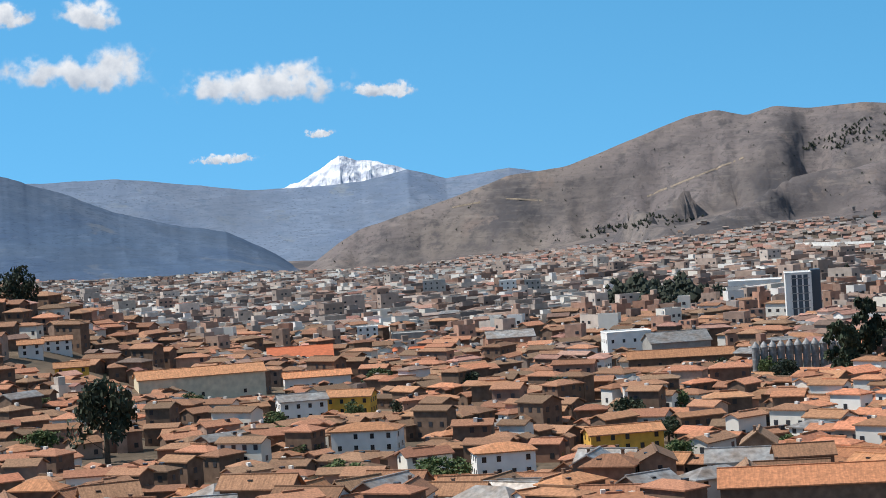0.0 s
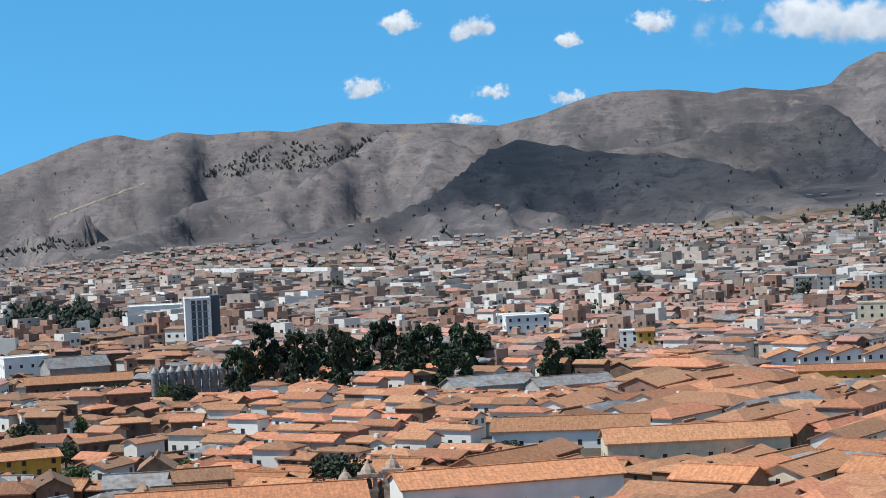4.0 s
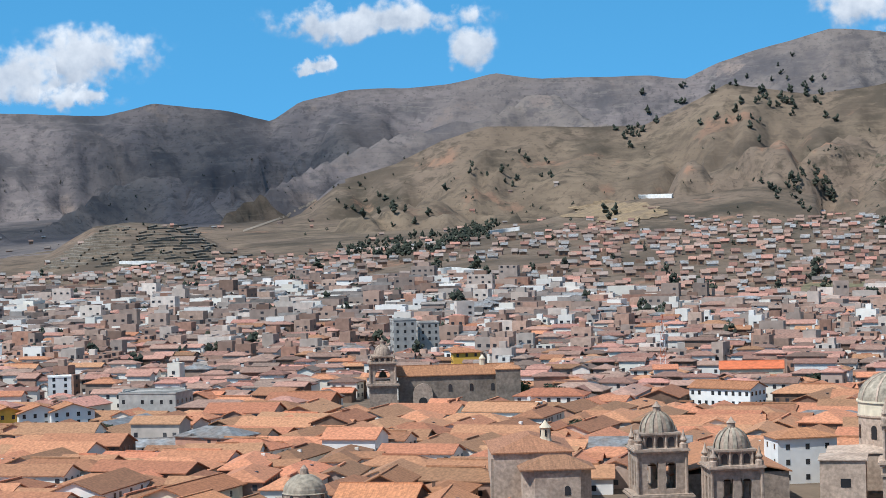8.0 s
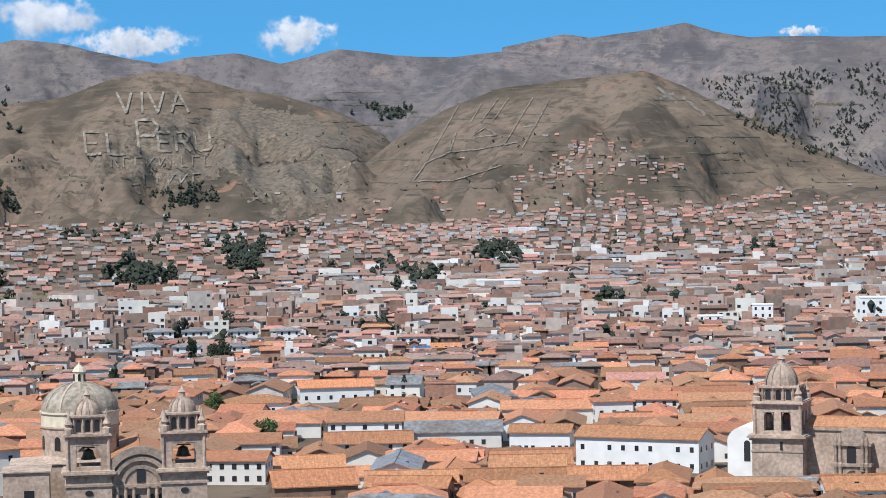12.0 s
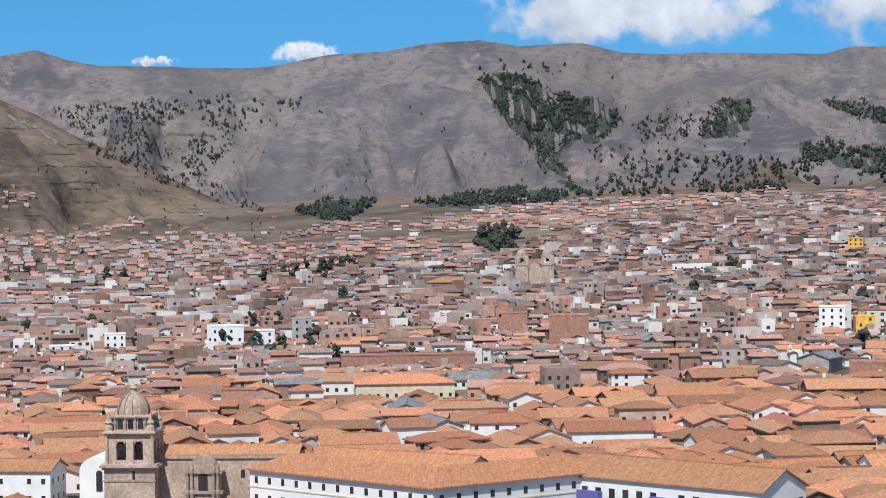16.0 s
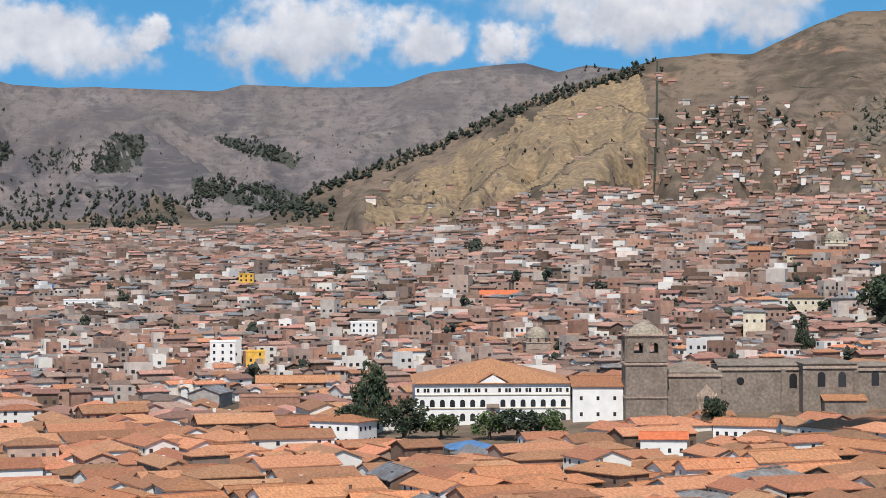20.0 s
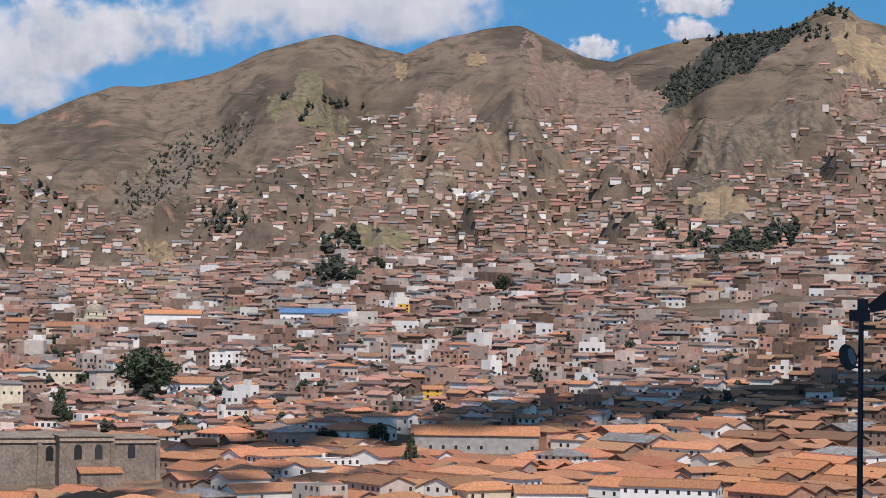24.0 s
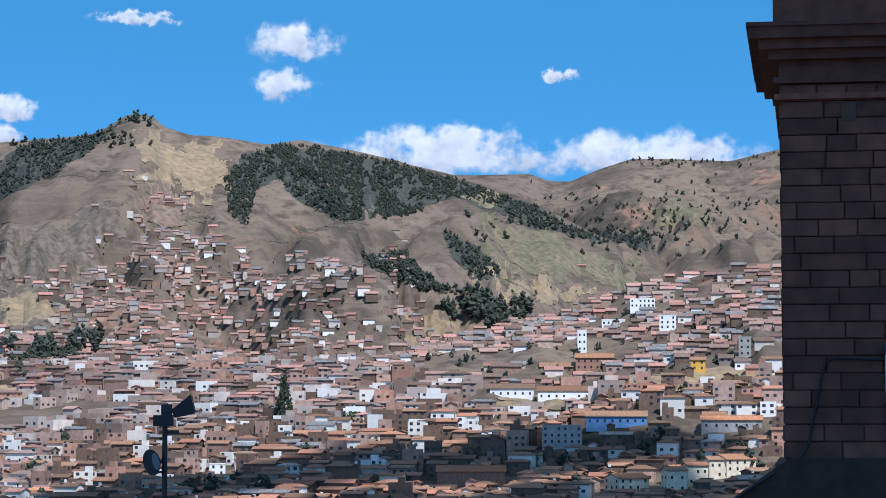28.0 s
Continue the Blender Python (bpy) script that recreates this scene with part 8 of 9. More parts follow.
    part("arm", Kit().box(-0.07, 0, top - 0.53, 0.16, 0.04, 0.04).box(-0.07, 0, top - 0.66, 0.16, 0.03, 0.03), paint, pole)


paving = new('terrace_paving', Kit().lathe(0, 0, [(9.0, 67.6), (9.0, 68.36), (8.8, 68.4)], 24).mesh('terrace_paving', CONCRETE))
tagged(paving, 'worn concrete lookout terrace', 'terrace', kind='structure')
terrace_things()
snow_mountain()
clouds()
for k, (az, r, z) in enumerate([(101.4, 852, 22), (105.2, 872, 25), (108.8, 898, 30), (112.2, 930, 38), (115.6, 965, 47), (119.2, 990, 52), (122.8, 1012, 58), (126.4, 1032, 62)]):
    shading_cloud(az, r, z, 54, (26, 34, 42, 46, 48, 50, 52, 52)[k], -az, 760 + 12 * k, 10 + k)
for k, (az, r, z) in enumerate([(122.5, 915, 32), (126.4, 930, 40), (130, 950, 46)]):
    shading_cloud(az, r, z, 50, 44, -az, 640 + 9 * k, 50 + k)
for k, (az, r, z) in enumerate([(119.5, 868, 28), (123.5, 880, 32), (127.5, 892, 38)]):
    shading_cloud(az, r, z, 44, 40, -az, 600 + 9 * k, 90 + k)
for k, (az, r, z) in enumerate([(98.4, 742, 10), (101.6, 768, 14)]):
    shading_cloud(az, r, z, 40, 20, -az, 560 + 9 * k, 70 + k)
shading_cloud(127, 38, 66, 34, 26, 20, 330, 3)
for k, (az, r, z, a, b) in enumerate([(13.5, 3000, 60, 420, 360), (20, 3000, 60, 470, 430), (28, 3400, 90, 480, 430), (30.8, 3950, 220, 400, 400)]):
    veil_cloud(az, r, z, a, b, -az, 1500 + 40 * k, 30 + k)



# ---- ranges on the horizon ----
def distant_range(name, label, azs, els, crest, depth, base, material, seed, grain):
    a = np.arange(azs[0], azs[-1], 0.03)
    top = np.interp(a, azs, els) + (fbm(a * 2.2, a * 0, 5, seed) - 0.47) * grain
    v = np.linspace(0, 1, 40)
    A, V = np.meshgrid(a, v, indexing="ij")
    R = crest - depth * (1 - V)
    folds = np.abs(fbm(A * 0.8 + V * 1.4, V * 3.4, 4, seed + 3) - 0.47)
    E = base + (top[:, None] - base) * V - folds * 0.22 * np.sin(np.pi * V)
    X, Y = polar(A, R)
    Z = EYE_Z + R * np.tan(np.radians(E))
    n, m = A.shape
    i = np.arange(n * m).reshape(n, m)
    quads = np.stack([i[:-1, :-1], i[1:, :-1], i[1:, 1:], i[:-1, 1:]], -1).reshape(-1, 4)
    tagged(new(name, mesh_from(name, np.stack([X, Y, Z], -1).reshape(-1, 3), [quads], [material], smooth=True)), label, "mountain", kind="structure")


# The blue of distant haze is painted into the colour of both ranges.
HAZE_BLUE = ground_material("haze_blue_slopes", [(0.175, 0.225, 0.31), (0.20, 0.24, 0.31), (0.145, 0.195, 0.285), (0.20, 0.235, 0.28), (0.15, 0.20, 0.28)], 2.0)
HAZE_BLUE_DEEP = ground_material("haze_dark_blue_slopes", [(0.085, 0.13, 0.205), (0.115, 0.15, 0.21), (0.07, 0.11, 0.185), (0.13, 0.155, 0.195), (0.08, 0.12, 0.185)], 2.0)
distant_range("backdrop_range", "hazy blue mountain range on the horizon", [-14, -12.33, -9.65, -7.95, -6.25, -4.61, -3.09, -1.97, -0.84, 0.11, 0.96, 1.66, 2.34, 3.7, 6], [0.5, 0.44, 0.34, 0.33, 0.1, -0.15, -0.15, -0.1, 0.13, -0.14, -0.05, 0.02, -0.11, -0.57, -1.0], 4640, 460, -2.3, HAZE_BLUE, 5, 0.04)
distant_range("backdrop_spur", "dark blue mountain spur falling to the valley", [-15, -13.36, -10.72, -9.4, -8.07, -6.73, -5.37, -4.43, -3.77, -3.2], [1.1, 0.91, 0.58, 0.11, -0.45, -0.86, -1.11, -1.59, -2.05, -2.32], 4200, 700, -2.4, HAZE_BLUE_DEEP, 9, 0.06)


# ---- marks on the slopes: letters, paths, walls, fields ----
SCRUB = mat("dry_scrub", (0.105, 0.088, 0.058), 0.95, 0.2, 0.4, 3.0)
CHALK = mat("pale_scraped_earth", (0.225, 0.187, 0.145), 0.95, 0.15, 0.6, 9.0)
PATH_EARTH = mat("dusty_track", (0.27, 0.215, 0.16), 0.95, 0.1, 0.3, 4.0)
TERRACE_STONE = mat("dry_stone_terrace", (0.20, 0.165, 0.125), 0.95, 0.15, 0.4, 3.0)
LIME = mat("limewashed_wall", (0.74, 0.72, 0.68), 0.9, 0.1, 0.15, 3.0)
GOLD = mat("golden_dry_grass", (0.29, 0.205, 0.11), 0.95, 0.1, 0.4, 5.0, second=(0.175, 0.125, 0.08), patch=0.3, patch_size=22.0)
GREEN = mat("green_pasture", (0.125, 0.115, 0.058), 0.95, 0.1, 0.4, 6.0, second=(0.19, 0.15, 0.092), patch=0.5, patch_size=18.0)
RED_EARTH = mat("red_earth", (0.215, 0.135, 0.096), 0.95, 0.1, 0.4, 6.0, second=(0.19, 0.142, 0.105), patch=0.5, patch_size=18.0)
TAN_EARTH = mat("tan_earth", (0.30, 0.215, 0.12), 0.95, 0.1, 0.3, 6.0, second=(0.22, 0.165, 0.10), patch=0.5, patch_size=18.0)


def strip(points, breadth, tall=0.0, lift=0.5, step=0.02):
    """Corners and faces of a ribbon laid on the ground through bearings and sight lines; tall makes a wall of it."""
    p = np.array(points, dtype=float)
    seg = np.hypot(*np.diff(p, axis=0).T)
    s = np.concatenate([[0], np.cumsum(seg)])
    t = np.linspace(0, s[-1], max(2, int(s[-1] / step) + 1))
    az, el = np.interp(t, s, p[:, 0]), np.interp(t, s, p[:, 1])
    if not tall:  # a mark that keeps its breadth as one looks up the slope
        da, de = np.gradient(az), np.gradient(el)
        n = np.hypot(da, de) + 1e-9
        half = math.degrees(breadth / 2 / float(np.nanmedian(np.nan_to_num(ray_ground(az, el), nan=3000.0))))
        rows = []
        for u in (1.0, 0.33, -0.33, -1.0):
            a, e = az - de / n * half * u, el + da / n * half * u
            r = np.nan_to_num(ray_ground(a, e), nan=4600.0)
            x, y = polar(a, r)
            rows.append(np.stack([x, y, sheet_height(x, y) + lift], -1))
        verts = np.stack(rows, 1).reshape(-1, 3)
        i = np.arange(len(t) - 1)[:, None] * 4
        return verts, np.concatenate([i + np.array(q)[None] for q in ((0, 1, 5, 4), (1, 2, 6, 5), (2, 3, 7, 6))])
    r = np.nan_to_num(ray_ground(az, el), nan=4600.0)
    x, y = polar(az, r)
    way = np.stack([np.gradient(x), np.gradient(y)], 1)
    way /= np.linalg.norm(way, axis=1)[:, None] + 1e-9
    nx, ny = -way[:, 1] * breadth / 2, way[:, 0] * breadth / 2
    ax, ay, bx, by = x + nx, y + ny, x - nx, y - ny
    za, zb = sheet_height(ax, ay) + lift, sheet_height(bx, by) + lift
    verts = np.stack([np.stack([ax, ay, za - 1.2 - lift], -1), np.stack([ax, ay, za + tall], -1), np.stack([bx, by, zb + tall], -1), np.stack([bx, by, zb - 1.2 - lift], -1)], 1).reshape(-1, 3)
    i = np.arange(len(t) - 1)[:, None] * 4
    quads = np.concatenate([i + np.array(q)[None] for q in ((0, 1, 5, 4), (1, 2, 6, 5), (2, 3, 7, 6))])
    return verts, quads


def marks(name, label, category, lines, breadth, material, tall=0.0, kind="structure", lift=0.5):
    verts, quads, n = [], [], 0
    for line in lines:
        v, q = strip(line, breadth, tall, lift)
        verts.append(v)
        quads.append(q + n)
        n += len(v)
    return tagged(new(name, mesh_from(name, np.concatenate(verts), [np.concatenate(quads)], [material])), label, category, kind=kind)


GLYPHS = {  # strokes in a unit box
    "V": [[(0, 1), (0.5, 0), (1, 1)]], "I": [[(0.5, 0), (0.5, 1)]], "A": [[(0, 0), (0.5, 1), (1, 0)], [(0.22, 0.4), (0.78, 0.4)]],
    "E": [[(1, 0), (0, 0), (0, 1), (1, 1)], [(0, 0.5), (0.8, 0.5)]], "L": [[(0, 1), (0, 0), (1, 0)]], "P": [[(0, 0), (0, 1), (0.75, 1), (1, 0.8), (0.75, 0.5), (0, 0.5)]],
    "R": [[(0, 0), (0, 1), (0.75, 1), (1, 0.78), (0.75, 0.52), (0, 0.52)], [(0.5, 0.52), (1, 0)]], "U": [[(0, 1), (0, 0.1), (0.25, 0), (0.75, 0), (1, 0.1), (1, 1)]]}


def hill_letter(char, az, el, w, h):
    lean = -0.12
    lines = [[(az + (u + lean * v) * w, el + v * h) for u, v in line] for line in GLYPHS[char]]
    tagged(marks("hill_letter", f"pale letter {char} scraped into the hillside turf", "letter", lines, 3.3, CHALK, kind="", lift=2.2), group="letters on the hill")


for char, az, w in zip("VIVA", (48.86, 49.36, 49.62, 50.14), (0.36, 0.16, 0.38, 0.42)):
    hill_letter(char, az, 1.98, w, 0.50)
for char, az, el, w, h in (("E", 48.06, 0.98, 0.36, 0.55), ("L", 48.6, 0.97, 0.38, 0.55), ("P", 49.34, 1.02, 0.52, 0.78), ("E", 49.82, 1.03, 0.30, 0.46), ("R", 50.25, 1.03, 0.34, 0.46), ("U", 50.72, 1.04, 0.36, 0.46)):
    hill_letter(char, az, el, w, h)
rnd_w = random.Random(12)
FADED = []
for left, right, low, tall in ((48.66, 51.2, 0.66, 0.24), (49.12, 50.8, 0.24, 0.24)):
    while left < right:  # unreadable rows
        w = rnd_w.uniform(0.14, 0.2)
        FADED += [[(left, low), (left, low + tall)], [(left, low + tall * rnd_w.choice((0, 1))), (left + w, low + tall * rnd_w.choice((0, 1, 1)))]]
        left += w + 0.12
marks("faded_hill_writing", "faded unreadable rows of letters on the hillside", "letter", FADED, 1.6, CHALK, lift=1.9)
marks("hill_emblem", "large emblem of scraped lines on the hillside", "emblem", [[(56.0, 0.2), (56.24, 0.5), (56.82, 1.46), (57.2, 2.1)], [(56.3, 0.62), (56.95, 0.91), (57.6, 0.95), (58.62, 1.12)], [(56.95, 0.95), (57.1, 1.4)], [(57.45, 1.62), (57.75, 2.1)], [(57.7, 1.62), (58.15, 2.2)], [(58.0, 1.65), (58.4, 2.2)], [(58.3, 1.1), (58.8, 1.9), (59.0, 2.2)], [(58.7, 0.95), (59.15, 1.7), (59.4, 2.15)], [(57.5, 1.3), (57.8, 1.48), (58.1, 1.3), (57.6, 1.26)], [(58.75, 1.5), (59.1, 1.5)], [(56.0, 0.2), (57.0, 0.2), (58.2, 0.55)]], 1.2, CHALK, lift=1.3)
marks("hill_cross", "pale cross and track near the hilltop", "emblem", [[(62.04, 2.4), (62.52, 2.02)], [(62.1, 2.12), (62.45, 2.26)], [(62.66, 2.15), (63.2, 1.70)]], 4.0, CHALK)
TRACKS = [[(51.94, -0.22), (52.78, 0.11), (53.76, 0.37), (54.6, 0.7)], [(31.92, -0.72), (32.9, -0.41), (33.74, 0.0)], [(109.46, 0.14), (110.43, 0.64), (111.39, 1.01), (111.67, 1.15)], [(97.37, 0.47), (97.92, 0.97), (98.12, 1.53), (97.9, 1.94)],
          [(59.3, 0.0), (59.6, 0.25), (59.4, 0.45), (59.9, 0.7)], [(0.21, -0.88), (0.91, -0.79)], [(1.54, -0.74), (2.44, -0.85)], [(5.0, -0.9), (6.2, -0.5), (7.4, -0.1)], [(101.0, 3.4), (102.2, 3.7), (103.0, 3.6)], [(104.2, 3.2), (105.4, 3.5), (106.4, 3.3), (107.4, 3.3)], [(88.3, -0.9), (88.5, -0.3)], [(91.9, -0.6), (92.2, 0.1)],
          [(113.0, 1.4), (114.2, 2.0), (115.0, 2.9)], [(117.3, 3.2), (117.0, 2.2)]]
for line in TRACKS:
    marks("dirt_track", "pale dirt track across the slope", "path", [line], 2.8, PATH_EARTH)
for line, tall in (([(36.19, -1.96), (37.02, -1.9), (37.79, -2.0)], 4.0), ([(37.95, -0.96), (38.72, -0.88)], 3.5), ([(41.65, -0.18), (42.48, -0.18)], 4.0), ([(58.16, -1.1), (59.06, -1.09)], 4.0), ([(105.81, 2.86), (106.78, 2.95)], 4.0), ([(61.04, -1.45), (61.0, -0.75)], 2.0), ([(116.65, 0.14), (117.62, -0.21), (118.86, -0.48), (120.1, -0.62)], 3.0), ([(28.9, -1.45), (29.8, -1.47)], 3.0), ([(14.2, -1.95), (14.9, -1.95)], 4.0), ([(8.5, -2.35), (12.5, -2.5), (15.5, -2.62)], 3.0)):
    marks("long_wall", "long limewashed wall along the slope", "wall", [line], 1.5, LIME, tall)
marks("boundary_hedge", "dark straight boundary between meadow and houses", "fence", [[(92.74, 4.33), (92.72, 3.09), (92.66, 1.29), (92.54, -0.1)]], 2.2, WOODS_LEAF, 0.9)
rnd_e = random.Random(4)
TERRACES = []
for k in range(14):  # broken steps round the hill
    left, right, level = 27.0 + 0.12 * k, 32.0 - 0.13 * k, -1.5 + 0.072 * k
    while left < right:
        n = rnd_e.uniform(0.25, 1.1)
        TERRACES.append([(left, level + rnd_e.uniform(-0.02, 0.02)), (left + n / 2, level + 0.03), (min(left + n, right), level + rnd_e.uniform(-0.02, 0.02))])
        left += n + rnd_e.uniform(0.05, 0.5)
marks("field_terraces", "stone-edged field terraces round a low hill", "terrace", TERRACES, 2.2, TERRACE_STONE, 1.3)
rnd_t = random.Random(8)
LEDGES = []
for _ in range(90):
    a = rnd_t.uniform(47.0, 66.5)
    e = rnd_t.uniform(-0.3, 2.6)
    n = rnd_t.uniform(0.3, 1.2)
    LEDGES.append([(a, e), (a + n / 2, e + rnd_t.uniform(-0.03, 0.03)), (a + n, e - 0.02)])
for _ in range(110):
    a = rnd_t.uniform(96.0, 121.0)
    e = rnd_t.uniform(2.6, 6.4)
    n = rnd_t.uniform(0.2, 0.8)
    LEDGES.append([(a, e), (a + n / 2, e + rnd_t.uniform(-0.04, 0.06)), (a + n, e - 0.02)])
marks("scrub_ledges", "dark scrubby ledges along the contours", "scrub", LEDGES, 1.8, SCRUB, 0.2, "stuff")


def meadow(name, label, az, el, da, de, material, seed):
    """A field with an uneven edge, laid just over the slope."""
    n, m = 96, 30
    k = np.arange(n) / n * 2 * np.pi
    edge = 0.25 + 1.35 * fbm(np.cos(k) * 2.2 + seed * 3.7, np.sin(k) * 2.2 + seed * 3.7, 4, seed)
    q = np.linspace(0.02, 1, m)
    A = az + da * np.outer(q, edge * np.cos(k))
    E = el + de * np.outer(q, edge * np.sin(k))
    R = np.nan_to_num(ray_ground(A.ravel(), E.ravel()), nan=4600.0)
    X, Y = polar(A.ravel(), R)
    Z = sheet_height(X, Y) + 0.7
    i = np.arange(n * m).reshape(m, n)
    j = np.roll(i, -1, axis=1)
    quads = np.stack([i[:-1], i[1:], j[1:], j[:-1]], -1).reshape(-1, 4)
    tagged(new(name, mesh_from(name, np.stack([X, Y, Z], -1), [quads, ], [material], smooth=True)), label, "field", kind="structure")


for k, (az, el, da, de, material, label) in enumerate([(129.0, 1.1, 1.9, 0.33, TAN_EARTH, "dry tan bank between houses"), (125.1, 0.55, 2.0, 0.2, TAN_EARTH, "dry tan bank between houses"),
                                                  (104.42, 6.0, 0.18, 0.28, GOLD, "small yellow field near the saddle"), (106.27, 6.3, 0.25, 0.18, GOLD, "small yellow field near the crest"),
                                                  (103.9, 1.86, 1.0, 0.36, GREEN, "green field at the foot of the hill"), (115.6, 5.4, 0.7, 0.5, RED_EARTH, "reddish bare slope above houses"), (60.7, -2.91, 0.9, 0.2, GREEN, "green park among roofs"), (46.4, -2.6, 1.0, 0.24, GREEN, "olive field among houses"), (112.3, 2.83, 0.8, 0.4, TAN_EARTH, "dry tan slope between houses"), (111.8, 0.73, 0.7, 0.3, TAN_EARTH, "dry tan bank between houses"),
                                                  (100.5, 0.02, 1.3, 0.15, GREEN, "flat green playing field"), (128.4, 5.18, 0.8, 0.4, GREEN, "green terraced field on the slope"), (123.6, 5.6, 0.5, 0.26, GREEN, "green field on the slope"), (41.2, -0.5, 1.4, 0.3, GOLD, "dry yellow shoulder of the hill"), (74.5, -0.6, 1.0, 0.14, GREEN, "grassy bank beside a church")]):
    meadow("meadow", label, az, el, da, de, material, k + 2)

SCRUBLAND = mat("dark_green_scrub", (0.112, 0.09, 0.062), 0.95, 0.1, 0.5, 6.0, second=(0.165, 0.127, 0.092), patch=0.2, patch_size=30.0)
# Scrubby floor under dense woods; the trees' shade is painted into its colour.
FOREST_FLOOR = mat("forest_floor_painted_shade", (0.034, 0.04, 0.032), 0.95, 0.1, 0.5, 4.0, second=(0.055, 0.056, 0.042), patch=0.4, patch_size=15.0)


def land_patch(name, label, poly, material, seed, ragged=0.3, lift=0.55):
    """A piece of slope with another cover, inside a ragged outline of bearings and sight lines."""
    lo, hi = np.min(poly, axis=0) - 0.2, np.max(poly, axis=0) + 0.2
    U, V = np.meshgrid(np.arange(lo[0], hi[0], 0.045), np.arange(lo[1], hi[1], 0.03), indexing="ij")
    R = ray_ground(U.ravel(), V.ravel()).reshape(U.shape)
    u, v = (U[:-1, :-1] + U[1:, 1:]) / 2, (V[:-1, :-1] + V[1:, 1:]) / 2
    wu, wv = ragged * (fbm(u * 3.0, v * 3.0, 5, seed) - 0.47) * 2, ragged * (fbm(u * 3.0, v * 3.0, 5, seed + 9) - 0.47) * 2
    block = np.stack([R[:-1, :-1], R[1:, :-1], R[1:, 1:], R[:-1, 1:]])
    keep = inside(poly, (u + wu).ravel(), (v + wv).ravel()).reshape(u.shape) & np.isfinite(block).all(0) & (block.max(0) - block.min(0) < 60)
    X, Y = polar(U.ravel(), np.nan_to_num(R.ravel(), nan=4000.0))
    i = np.arange(U.size).reshape(U.shape)
    quads = np.stack([i[:-1, :-1], i[1:, :-1], i[1:, 1:], i[:-1, 1:]], -1)[keep]
    used, quads = np.unique(quads, return_inverse=True)
    verts = np.stack([X, Y, sheet_height(X, Y) + lift], -1)[used]
    tagged(new(name, mesh_from(name, verts, [quads.reshape(-1, 4)], [material], smooth=True)), label, "field", kind="structure")


PATCHES = [
    ("meadow", "golden dry meadow on the hillside", [(85.59, 0.39), (86.15, 1.23), (87.26, 1.85), (88.65, 2.54), (89.77, 3.1), (91.16, 3.71), (92.47, 4.12), (92.51, 2.53), (92.51, 1.31), (91.15, 1.29), (89.76, 1.22), (88.37, 0.67), (87.26, 0.35)], GOLD),
    ("scrub_slope", "dark green scrub on the shaded flank", [(50.95, 2.02), (52.2, 2.27), (53.58, 1.96), (55.21, 1.09), (54.09, 0.15), (53.25, -0.66), (52.43, -0.37), (51.48, 0.62), (50.78, 0.08), (49.39, 0.25), (48.57, 0.69), (48.45, 1.52)], SCRUBLAND),
    ("pasture", "green pasture in a high hollow", [(101.02, 5.28), (102.26, 5.86), (103.39, 4.77), (103.96, 4.22), (102.84, 4.2), (101.72, 4.74)], GREEN),
    ("bare_slope", "bare red earth on the slope", [(104.64, 4.92), (105.05, 5.34), (106.44, 5.49), (106.17, 5.01), (105.34, 4.72)], RED_EARTH),
    ("bare_slope", "bare tan spur between houses", [(98.02, 1.76), (98.85, 1.75), (99.56, 1.09), (99.84, 0.82), (99.01, 0.39), (97.49, 0.44), (98.03, 1.07)], TAN_EARTH),
    ("bare_slope", "bare tan earth below the summit", [(115.02, 6.97), (116.0, 7.05), (117.12, 6.85), (117.13, 6.16), (116.57, 5.6), (115.73, 5.87), (115.17, 6.28)], TAN_EARTH),
    ("bare_slope", "dry tan slope below the woods", [(123.12, 3.98), (124.49, 3.56), (126.13, 3.15), (125.86, 2.88), (124.49, 3.01), (123.4, 3.42)], TAN_EARTH),
    ("bare_slope", "dry tan bank above houses", [(121.61, 2.58), (122.71, 2.8), (123.54, 2.32), (122.71, 2.04), (121.75, 1.89)], TAN_EARTH),
    ("scrub_slope", "olive scrub on a steep flank", [(111.59, 3.72), (113.82, 3.2), (114.36, 4.18), (114.62, 5.3), (113.79, 5.15), (112.68, 4.71), (111.58, 4.42), (111.89, 2.21), (113.83, 2.23)], SCRUBLAND),
    ("pasture", "green terraced pasture below the far ridge", [(123.25, 5.08), (125.45, 4.67), (126.81, 4.11), (127.73, 3.7), (127.72, 3.29), (125.99, 3.57), (124.08, 3.7)], GREEN),
    ("bare_slope", "reddish bare slope under the summit", [(107.41, 6.94), (108.52, 6.28), (110.59, 5.64), (111.58, 4.42), (110.77, 3.16), (108.83, 4.09), (107.46, 4.75)], RED_EARTH),
    ("scrub_slope", "dark scrubby slope above houses", [(97.31, 2.72), (98.13, 3.7), (99.23, 4.28), (100.89, 4.73), (100.48, 3.89), (99.8, 3.32), (98.7, 2.74), (97.73, 2.31)], SCRUBLAND),
]
for k, (name, label, poly, material) in enumerate(PATCHES):
    land_patch(name, label, poly, material, 100 + 7 * k, 0.3 if material is GOLD else 0.75)
# Dark sheets under the denser woods, coloured as if in the trees' shade.
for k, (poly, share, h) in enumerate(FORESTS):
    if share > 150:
        land_patch("forest_floor", "scrubby floor of a hillside wood, shade painted into its colour", poly, FOREST_FLOOR, 300 + 7 * k, 0.16, 0.5)


# ---- the houses of the city ----
def taken(az, r):
    """True where a landmark stands."""
    out = np.zeros(len(az), dtype=bool)
    for a, q, hw, hd in PLOTS:
        across = np.abs(np.radians(az - a)) * q
        out |= (across < hw + 7) & (np.abs(r - q) < hd + 7)
    return out


